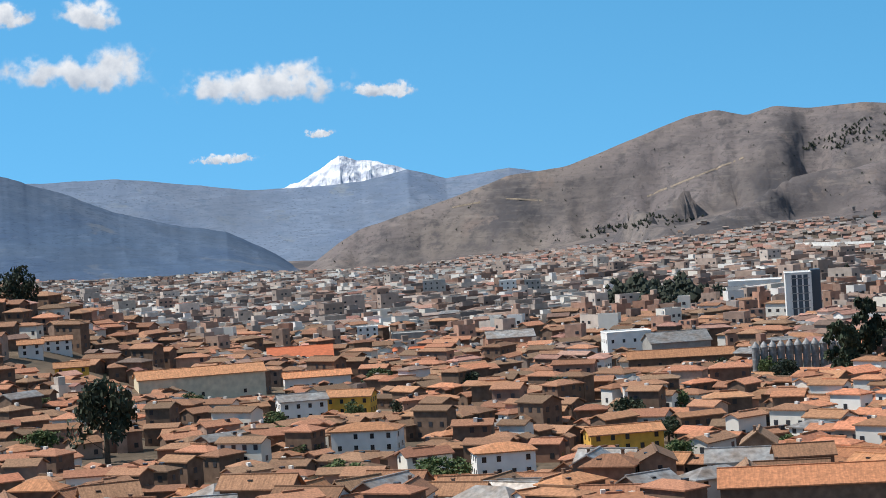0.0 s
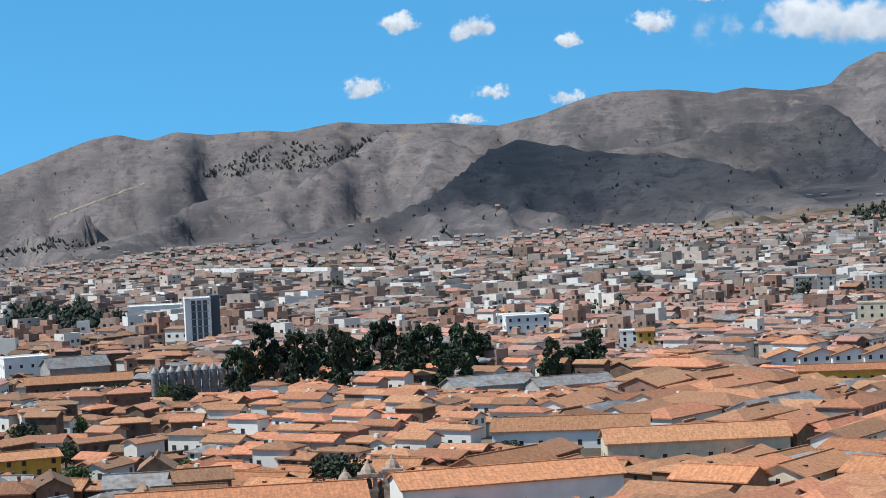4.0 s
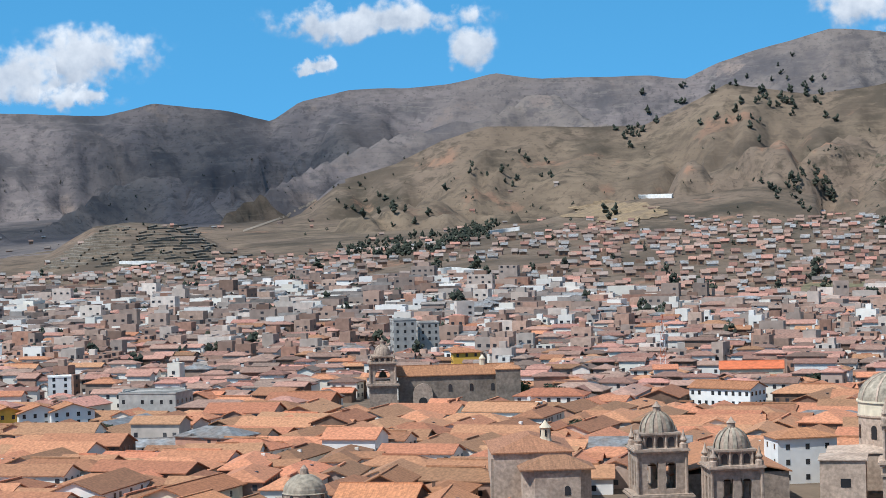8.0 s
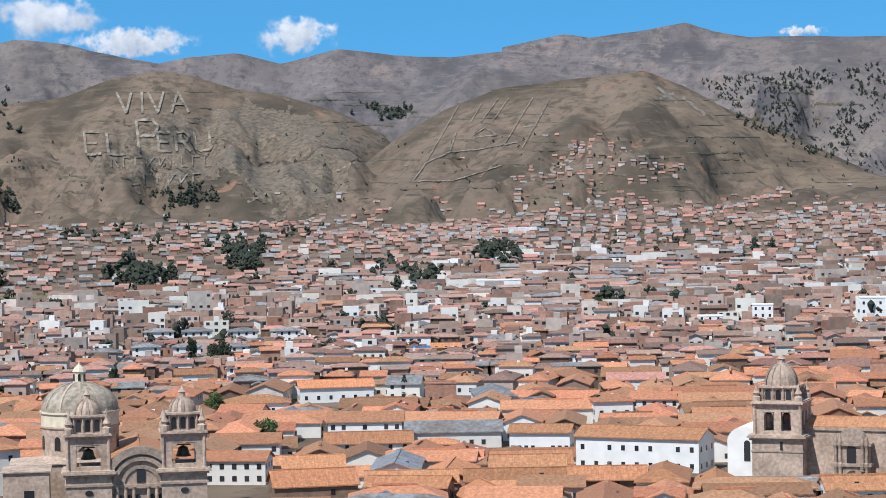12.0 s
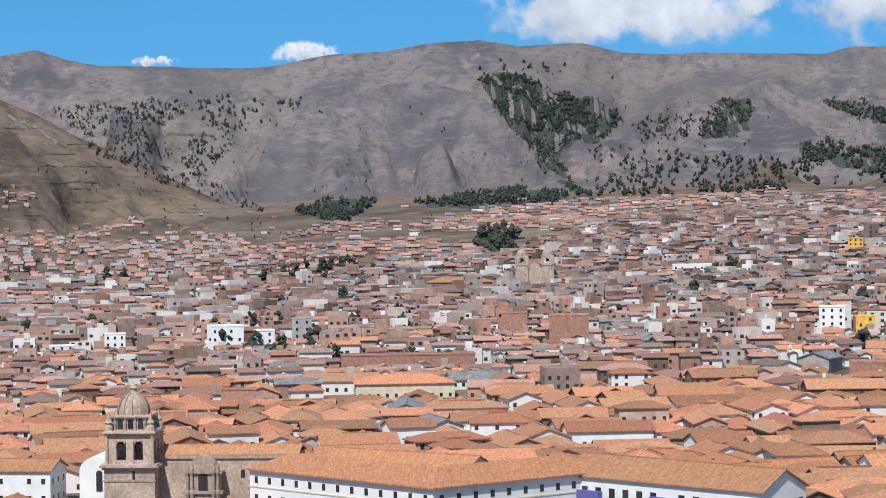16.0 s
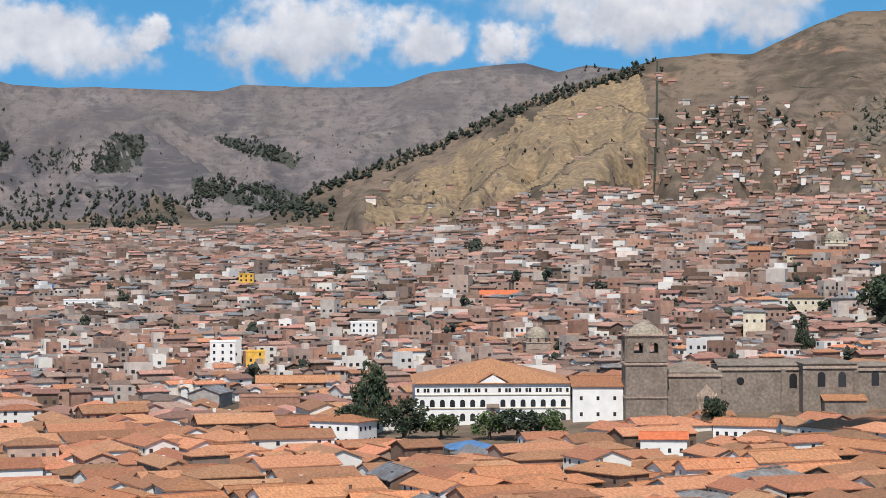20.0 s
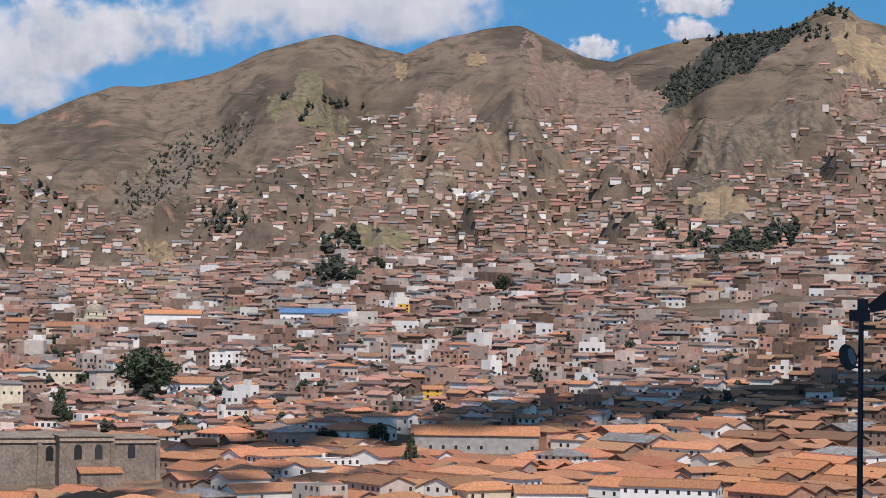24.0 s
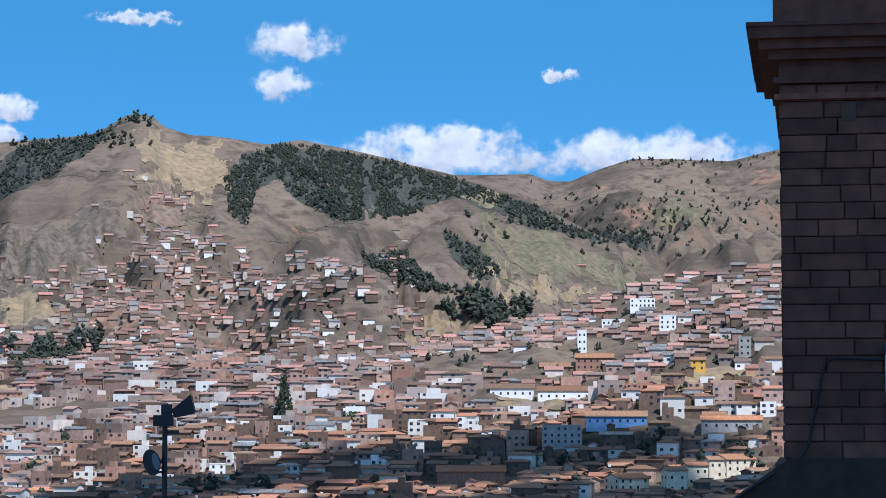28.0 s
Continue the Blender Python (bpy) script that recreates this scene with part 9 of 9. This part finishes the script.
def low_before(az, r):
    """How high a house may be so that it leaves the landmarks behind it in sight."""
    cap = np.full(len(az), 99.0)
    for a, q, hw, hd in PLOTS:
        across = np.abs(np.radians(az - a)) * q
        front = (across < hw + 6) & (r < q) & (r > q - 120)
        cap = np.where(front, np.minimum(cap, np.maximum(1.6, 67.6 - r * 69.0 / q)), cap)
    return cap


def lattice(cell, r1, seed, angle=0.5):
    """Plots in pairs: long houses side by side, along or across the street."""
    rng = np.random.default_rng(seed)
    g = np.arange(-r1, r1, cell)
    X, Y = (q.ravel() for q in np.meshgrid(g, g))
    way = rng.random(X.size) < 0.6
    xs, ys, ws, ds, ts = [], [], [], [], []
    for s in (-1, 1):
        ox = np.where(way, 0, s * cell / 4)
        oy = np.where(way, s * cell / 4, 0)
        xs.append(X + ox + rng.uniform(-0.8, 0.8, X.size)), ys.append(Y + oy + rng.uniform(-0.8, 0.8, X.size))
        ws.append(cell * rng.uniform(0.66, 1.08, X.size)), ds.append(cell * rng.uniform(0.36, 0.52, X.size))
        ts.append(np.where(way, 0, np.pi / 2) + rng.normal(0, 0.10, X.size))
    x, y, w, d, t = (np.concatenate(q) for q in (xs, ys, ws, ds, ts))
    bend = 0.22 * np.sin(x / 310 + 1) + 0.18 * np.sin(y / 270)
    c, s = math.cos(angle), math.sin(angle)
    x, y = x * c - y * s, x * s + y * c
    return x, y, w, d, t + angle + 0.5 * bend, rng


NEAR_AZ, NEAR_R = [-14, 20, 50, 70, 87, 100, 111, 122, 136], [430, 440, 470, 500, 560, 640, 690, 800, 860]
BROAD_AZ, BROAD_R = [8.5, 15.5, 19, 30, 45, 60, 75, 90, 110, 132], [480, 490, 760, 800, 750, 790, 850, 890, 880, 860]  # how far the broad roofs reach
WALLS = [WHITE, WHITE, CREAM, ADOBE, ADOBE, ADOBE, BRICK]


def near_houses():
    """The houses nearest the terrace, each with its own walls, roof and windows; returns the plots of the rest."""
    x, y, w, d, turn, rng = lattice(25.0, 1150, 1)
    az, r = np.degrees(np.arctan2(x, y)), np.hypot(x, y)
    keep = (az > 8.5) & (r < np.interp(az, BROAD_AZ, BROAD_R))
    steep = lattice(14.5, 1150, 6, 0.9)  # a looser, smaller-grained quarter
    az2, r2 = np.degrees(np.arctan2(steep[0], steep[1])), np.hypot(steep[0], steep[1])
    also = (az2 <= 8.5) & (az2 > -13) & (r2 < 1150)
    loose = rng.normal(0, 0.33, also.sum())
    fine = lattice(15.0, 1150, 7, 0.62)  # smaller plots behind the broad roofs of the centre
    az3, r3 = np.degrees(np.arctan2(fine[0], fine[1])), np.hypot(fine[0], fine[1])
    more = (az3 > 8.5) & (az3 < 132) & (r3 < 1150) & (r3 > np.interp(az3, BROAD_AZ, BROAD_R))
    x, y, w, d, turn = (np.concatenate([q[keep], o[more], p[also]]) for q, o, p in zip((x, y, w, d, turn), fine[:5], steep[:5]))
    turn[-len(loose):] += loose
    az, r = np.degrees(np.arctan2(x, y)), np.hypot(x, y)
    first = np.interp(az, NEAR_AZ, NEAR_R)
    ok = (az > -12) & (az < 132) & (r > first - 40) & (r < 1150) & ~taken(az, r) & (rng.random(len(x)) < np.where(az < 8.5, 0.74, 0.97))
    x, y, w, d, turn, az, r, first = (q[ok] for q in (x, y, w, d, turn, az, r, first))
    h = rng.choice([3.2, 3.8, 4.2, 4.6, 5.0, 5.8], len(x)) + np.where(az < 8.5, rng.choice([-0.6, 0, 1.4, 3.4], len(x)), 0)
    h = np.minimum(h, low_before(az, r))
    turn = across(turn, az, w, rng, 0.6)
    order = np.argsort(r - first)
    close = order[(r - first)[order] > 18][:300]
    z = height(x, y)
    rnd = random.Random(5)
    words = {WHITE: "whitewashed", CREAM: "cream-plastered", ADOBE: "brown adobe", BRICK: "bare brick"}
    for i in close:
        wall = rnd.choice(WALLS if 8 < az[i] < 112 else [WHITE, ADOBE, ADOBE, ADOBE, BRICK])
        roof = rnd.choice(("gable", "gable", "hip")) if w[i] > d[i] else "gable"
        tin = rnd.random() < (0.22 if az[i] < 8 else 0.03)
        tiles = TIN if tin else (TILE if 8.5 < az[i] < 114 or rnd.random() < 0.3 else TILE_OLD)
        ob = new("town_house")
        # the side with the windows looks to the terrace
        a = float(turn[i])
        if math.sin(a) * x[i] - math.cos(a) * y[i] > 0:
            a += math.pi
        ob.matrix_world = Matrix.LocRotScale((x[i], y[i], z[i] - 0.2), Euler((0, 0, a)), None)
        tagged(ob, f"{words[wall]} town house with {'weathered tin' if tin else 'terracotta tile'} roof", "house", "old town houses")
        W, D, H = float(w[i]), float(d[i]), float(h[i])
        rise = D * (rnd.uniform(0.17, 0.24) if az[i] > 8.5 else rnd.uniform(0.24, 0.36))
        kit = Kit()
        if roof == "gable":
            kit.add([(-W / 2, -D / 2, -3), (W / 2, -D / 2, -3), (W / 2, D / 2, -3), (-W / 2, D / 2, -3), (-W / 2, -D / 2, H), (W / 2, -D / 2, H), (W / 2, D / 2, H), (-W / 2, D / 2, H), (-W / 2, 0, H + rise), (W / 2, 0, H + rise)],
                    [(0, 1, 5, 4), (2, 3, 7, 6), (1, 2, 6, 9, 5), (3, 0, 4, 8, 7)])
        else:
            kit.box(0, 0, -3, W, D, H + 3)
        part("wall", kit, wall, ob)
        part("roof", roof_kit(W, D, H, rise, roof, rnd.uniform(0.4, 0.9)), tiles, ob)
        count = max(2, int(W / 3.6))
        for row in range(2 if H > 4.5 else 1):
            for k in range(count):
                if rnd.random() < 0.7:
                    part("window", pane(1.0, 1.3), None, ob, at=((k + 0.5 - count / 2) * W / count, -D / 2, 0.9 + row * 2.6))
        s = 1 if math.cos(a) * x[i] + math.sin(a) * y[i] < 0 else -1
        part("window", pane(0.9, 1.2), None, ob, at=(s * W / 2, 0.5, H - 1.9), turn=s * math.pi / 2)
        if rnd.random() < 0.4:
            part("skylight", Kit().box(rnd.uniform(-0.3, 0.3) * W, -D * 0.25, H + rise * 0.5 + 0.12, 1.0, 0.9, 0.28), GLASS, ob)
        if rnd.random() < 0.25:
            q = rnd.uniform(-0.3, 0.3) * W
            part("chimney", Kit().box(q, D * 0.1, H, 0.6, 0.6, rise + 0.8).box(q, D * 0.1, H + rise + 0.8, 0.8, 0.8, 0.15), ADOBE, ob)
    rest = np.ones(len(x), dtype=bool)
    rest[close] = False
    return tuple(q[rest] for q in (x, y, z, w, d, h, turn, az, r)), rng


def middle_town(rest, rng):
    x, y, z, w, d, h, turn, az, r = rest
    soup, n = Soup(), len(x)
    urban = np.clip((r - np.interp(az, [-12, 8, 12, 45, 60, 80, 95, 110, 130], [900, 900, 820, 820, 830, 830, 850, 900, 950])) / 240, 0, 0.52) + 0.015 * (r > 640)
    flat = rng.random(n) < urban
    small = w < 17.5
    w, d = np.where(small, w * rng.uniform(0.62, 0.95, n), w), np.where(small, d * rng.uniform(0.75, 1.0, n), d)
    h = np.where(small & (az > 8.5), np.minimum(rng.choice([3.4, 5.2, 5.6, 6.2, 7.6], n), low_before(az, r) + 1), h)
    h = np.where(flat, np.minimum(rng.choice([3.2, 5.6, 6.2, 8.4, 10.8], n), low_before(az, r) + 2), h)
    w = np.where(flat, w * rng.uniform(0.5, 0.9, n), w)
    h = np.where(~flat & (r > 850), np.minimum(h + 0.4, 7.6), h)
    g = ~flat
    wall = np.where(flat, rng.choice([1, 2, 2, 2, 5, 5], n), np.where((az < 8.5) | (az > 113), rng.choice([1, 2, 7, 7, 7], n), rng.choice([1, 1, 1, 2, 7, 5], n)))
    wall = np.where(flat & (az > 113), np.random.default_rng(5).choice([1, 2, 2, 7, 7, 7], n), wall)
    roof = np.where(rng.random(n) < 0.04, 6, np.where(((az < 8.5) & (rng.random(n) < 0.78)) | (az > 113), 8, np.where(rng.random(n) < np.clip((r - np.interp(az, [20, 45, 88, 100, 112], [700, 720, 800, 860, 900])) / 120, 0, 0.88), 9, 0)))
    turn = across(turn, az, w, rng, 0.7)
    hip = g & (rng.random(n) < 0.45) & (w > d * 0.9)
    for build, k in ((gable_house, g & ~hip), (hip_house, hip)):
        build(soup, x[k], y[k], z[k], w[k], d[k], h[k], turn[k], 0.38, wall[k], roof[k])
    flat_house(soup, x[flat], y[flat], z[flat], w[flat], d[flat], h[flat], turn[flat], wall[flat], 4)
    near = r < 900
    windows(soup, *(q[near] for q in (x, y, z, w, d, h, turn)), 3)
    windows(soup, *(q[~near] for q in (x, y, z, w, d, h, turn)), 3, size=(1.5, 1.3), step=3.0, fewer=0.35, sides=((0, 1, 5, 4), (4, 5, 6, 7)))
    k = flat & (rng.random(n) < 0.35)  # stair heads and tanks on the flat roofs
    soup.add(corners(x[k] + rng.uniform(-2, 2, k.sum()), y[k] + rng.uniform(-2, 2, k.sum()), z[k] + h[k] - 0.3, 2.6, 2.4, 2.5, turn[k]), BOX_SIDES + [(4, 5, 6, 7)], wall[k])
    k = g & (rng.random(n) < 0.35)  # ridge-side dormers
    soup.add(corners(x[k], y[k], z[k] + h[k] + 0.6, 1.1, 1.1, 0.9, turn[k], rng.uniform(-4, 4, k.sum()), -d[k] * 0.22), BOX_SIDES + [(4, 5, 6, 7)], 3)
    k = g & (r < 1000) & (rng.random(n) < 0.3)  # ridge caps that have lost their line: short raised lengths
    soup.add(corners(x[k], y[k], z[k] + h[k] + d[k] * 0.2 + 0.1, w[k] * rng.uniform(0.3, 0.8, k.sum()), 0.6, 0.42, turn[k], w[k] * rng.uniform(-0.12, 0.12, k.sum()), 0.0), BOX_SIDES + [(4, 5, 6, 7)], roof[k])
    k = (r < 1000) & (rng.random(n) < 0.22)  # small white tanks and flues
    soup.add(corners(x[k], y[k], z[k] + h[k] + 0.5, 0.9, 0.9, 1.3, turn[k], w[k] * rng.uniform(-0.3, 0.3, k.sum()), d[k] * rng.uniform(-0.3, 0.1, k.sum())), BOX_SIDES + [(4, 5, 6, 7)], 1)
    k = rng.random(n) < 0.30  # sheds and rooftop rooms
    gable_house(soup, x[k] + rng.uniform(-6, 6, k.sum()), y[k] + rng.uniform(-6, 6, k.sum()), z[k], w[k] * 0.45, d[k] * 0.6, np.minimum(h[k] + 1.2, 5), turn[k] + 1.57, 0.4, wall[k], roof[k])
    tagged(new("old_town", soup.mesh("old_town", [TILE_I, WHITE_I, BRICK_I, GLASS_I, FLAT_I, WALL_I, TIN, ADOBE, TILE_OLD_I, TILE_FAR])), "crowded old houses with terracotta tile roofs", "houses", kind="stuff")


LIMIT_AZ = [-9.5, -1.3, 4.3, 8.4, 12.3, 19.2, 24.8, 28.7, 32.2, 34.3, 37.7, 39.8, 42.6, 48.0, 53.3, 56.8, 59.0, 60.4, 64.6, 68.0, 69.7, 71.8, 73.9, 77.3, 83.5, 85.6, 87.0, 89.1, 92.4, 92.7, 94.6, 97.1, 97.8, 99.0, 99.5, 102.2, 104.9, 106.0, 108.1, 110.2, 111.6, 113.7, 114.5, 115.8, 117.2, 118.5, 119.4, 120.5, 121.6, 122.2, 122.7, 124.8, 126.8, 130.9, 136]
LIMIT_EL = [-1.67, -2.21, -2.0, -1.76, -1.8, -1.65, -1.71, -1.6, -1.49, -1.35, -1.09, -0.73, -0.67, -0.73, -0.76, -0.2, 0.66, 1.26, -0.06, -0.88, -0.34, -0.37, 0.01, 0.17, 0.28, 0.07, 0.62, 1.03, 1.29, 4.05, 3.48, 2.49, 2.35, 1.27, 3.22, 4.71, 5.2, 4.81, 4.99, 5.02, 3.23, 4.23, 5.07, 5.91, 4.67, 3.99, 4.92, 3.95, 4.65, 2.84, 2.35, 2.7, 3.32, 4.12, 4.4]


# Top of the dense town, as seen from the terrace.
DENSE_AZ = [-13, -5.4, 0.1, 5.6, 11.2, 15.6, 18.4, 21.2, 25.3, 28.1, 30.1, 34.2, 37, 39.8, 41, 45.1, 49.3, 52.1, 57.9, 62, 66.1, 68.9, 71, 73.1, 75.2, 77.2, 81.4, 85.6, 87.7, 89.8, 92.4, 92.8, 95.3, 98, 99.3, 101.2, 104, 105.4, 106.7, 110.2, 111.6, 113.8, 114.4, 115.7, 117.1, 119.9, 121.3, 122.7, 125.4, 127.6, 136]
DENSE_EL = [-2.2, -2.26, -2.53, -2.64, -2.93, -2.58, -2.42, -2.38, -2.11, -2.21, -2.19, -2.04, -2.12, -2.47, -2.75, -2.99, -2.67, -2.3, -1.9, -1.83, -2.03, -1.92, -1.66, -1.54, -1.01, -0.34, 0.05, 0.19, 0.32, 1.15, 1.21, 0.45, 0.44, -0.66, 0.6, 1.12, 1.16, 2.43, 3.01, 2.76, 2.48, 1.95, 3.77, 4.3, 4.35, 4.38, 3.55, 2.59, 2.6, 2.88, 3.0]


# Meadows and banks that stay free of houses: bearing, sight line, half spans.
OPEN_BANKS = [(129.0, 1.1, 1.9, 0.3), (125.1, 0.55, 2.0, 0.2), (126.5, 3.9, 1.0, 0.36), (90.7, 2.44, 1.9, 1.1), (87.3, 1.2, 1.9, 0.75), (98.6, 1.6, 0.6, 0.6), (103.9, 1.86, 1.0, 0.36), (112.3, 2.83, 0.8, 0.4), (111.8, 0.73, 0.7, 0.3), (60.7, -2.91, 0.9, 0.2), (46.4, -2.6, 1.0, 0.24), (100.5, 0.02, 1.3, 0.15)]


def far_quarter(name, label, az0, az1, r0, r1, cell, seed, size, gables, roofs, walls):
    x, y, az, r, rng = scatter(az0, az1, r0, r1, cell, seed, lambda az, r, x, y: 0 * az + 0.97)
    z = height(x, y)
    el = np.degrees(np.arctan((z - EYE_Z) / r))
    limit, foot = np.interp(az, LIMIT_AZ, LIMIT_EL), np.interp(az, FOOT_AZ, FOOT_EL)
    rf = np.interp(az, FOOT_AZ, FOOT_R)
    clump = fbm(x / 130, y / 130, 4, 5)
    dense = np.interp(az, DENSE_AZ, DENSE_EL)
    rise = np.clip((el - dense) / np.maximum(limit - dense, 0.3), 0, 1)
    climb = np.maximum(rise, np.clip((el - foot) / np.maximum(limit - foot, 0.3), 0, 1) * (r > rf * 0.92))
    share = np.where(el < limit + 0.3 * (clump - 0.5), 0.95 - np.where(az < 70, np.where(az > 56.5, 0.36, 0.46), 0.35) * np.clip(rise * 5, 0, 1) - 0.14 * rise, 0.012 * (el < limit + 1.0))
    share *= np.clip((clump - 0.22 - 0.12 * climb) / 0.08, 0.04, 1)
    share *= np.clip((4200 - r) / 900, 0.25, 1)
    for a, e, da, de in OPEN_BANKS:
        share = np.where(((az - a) / da) ** 2 + ((el - e) / de) ** 2 < 0.7, 0.02, share)
    ok = (rng.random(len(x)) < share) & ~taken(az, r)
    x, y, z, az, r, climb = (q[ok] for q in (x, y, z, az, r, climb))
    n = len(x)
    soup = Soup()
    turn = district_angle(x, y) + rng.integers(0, 2, n) * np.pi / 2 + rng.normal(0, 0.12, n)
    hill = climb > 0.06
    # most ridges lie along the slope, in rows
    off = np.abs((turn + np.radians(az) + np.pi / 2) % np.pi - np.pi / 2) > np.pi / 4
    turn = np.where(off & (rng.random(n) < 0.75), turn + np.pi / 2, turn)
    turn = np.where(hill, -np.radians(az) + 0.25 * (fbm(x / 200, y / 200, 2, 6) - 0.4) + rng.normal(0, 0.08, n), turn)
    w, d = rng.uniform(0.7, 1.5, n) * size * np.where(hill, np.where(az < 70, 0.46, 0.72), 1), rng.uniform(0.45, 0.75, n) * size * np.where(hill, 0.9, 1)
    h = np.where(hill, rng.choice([1.5, 1.8, 2.1, 2.4, 3.8], n), rng.choice([2.8, 3.2, 4.6, 5.2, 5.6, 7.4, 8.0], n))
    tall = (rng.random(n) < np.interp(az, [-5, 5, 35, 60], [0.02, 0.02, 0.025, 0.006])) & (r < 2100) & (climb < 0.1)
    h = np.where(tall, rng.uniform(8, 14, n), h)
    gab = (rng.random(n) < np.where(hill, 0.88, np.where(r < 1600, gables * 0.75, gables))) & ~tall
    wall = np.where(tall, 5, rng.choice(walls, n))
    wall = np.where(hill & (rng.random(n) < 0.86), np.where(gab, rng.choice([2, 2, 8, 8, 5, 5, 1], n), rng.choice([2, 2, 8, 5], n)), wall)
    wall = np.where(hill & (az < 70), rng.choice([2, 2, 8, 8, 5], n), wall)
    roof = rng.choice(roofs, n)
    f = ~gab
    hip = gab & ~hill & (rng.random(n) < 0.4) & (w > d)
    for build, k in ((gable_house, gab & ~hip), (hip_house, hip)):
        build(soup, x[k], y[k], z[k], w[k], d[k], np.minimum(h[k], 5.2), turn[k], np.where(hill, 0.55, 0.36)[k], wall[k], roof[k])
    flat_house(soup, x[f], y[f], z[f], w[f], d[f], h[f], turn[f], wall[f], 4)
    k = (r < 1750) | tall
    windows(soup, x[k], y[k], z[k], w[k], d[k], h[k], turn[k], 3, size=(1.6, 1.2), step=3.4, fewer=0.5, sides=((0, 1, 5, 4), (4, 5, 6, 7)))
    k = f & (rng.random(n) < 0.18)  # rooms on the roofs
    flat_house(soup, x[k], y[k], z[k], w[k] * 0.5, d[k] * 0.5, h[k] + 2.4, turn[k], wall[k], 4)
    tagged(new(name, soup.mesh(name, [TILE_I, WHITE_I, BRICK_I, GLASS_I, FLAT_I, WALL_I, TIN, TILE_FAR, ADOBE])), label, "houses", kind="stuff")


def far_town():
    far_quarter("valley_town", "grey and white concrete houses filling the valley", -13, 40, 1150, 4300, 12.0, 2, 11.0, 0.34, [7, 7, 4, 4, 4, 6], [1, 1, 5, 5, 4, 4, 4, 2])
    far_quarter("suburb_town", "brick and plaster houses at the foot of the hills", 40, 68, 1150, 2900, 11.5, 3, 11.0, 0.62, [7, 7, 7, 4, 6], [1, 5, 2, 2])
    far_quarter("hillside_town", "dense small brick houses climbing the hillsides", 68, 135, 1150, 2700, 10.5, 4, 9.5, 0.66, [7, 7, 7, 7, 8, 6], [1, 5, 5, 5, 5, 2, 2, 2, 8])


WHITE_I = mat("white_and_cream_walls", (0.80, 0.77, 0.73), 0.9, 0.10, 0.06, 3.0, island=True, second=(0.74, 0.68, 0.58))
rest_, rng_ = near_houses()
middle_town(rest_, rng_)
far_town()
woods()
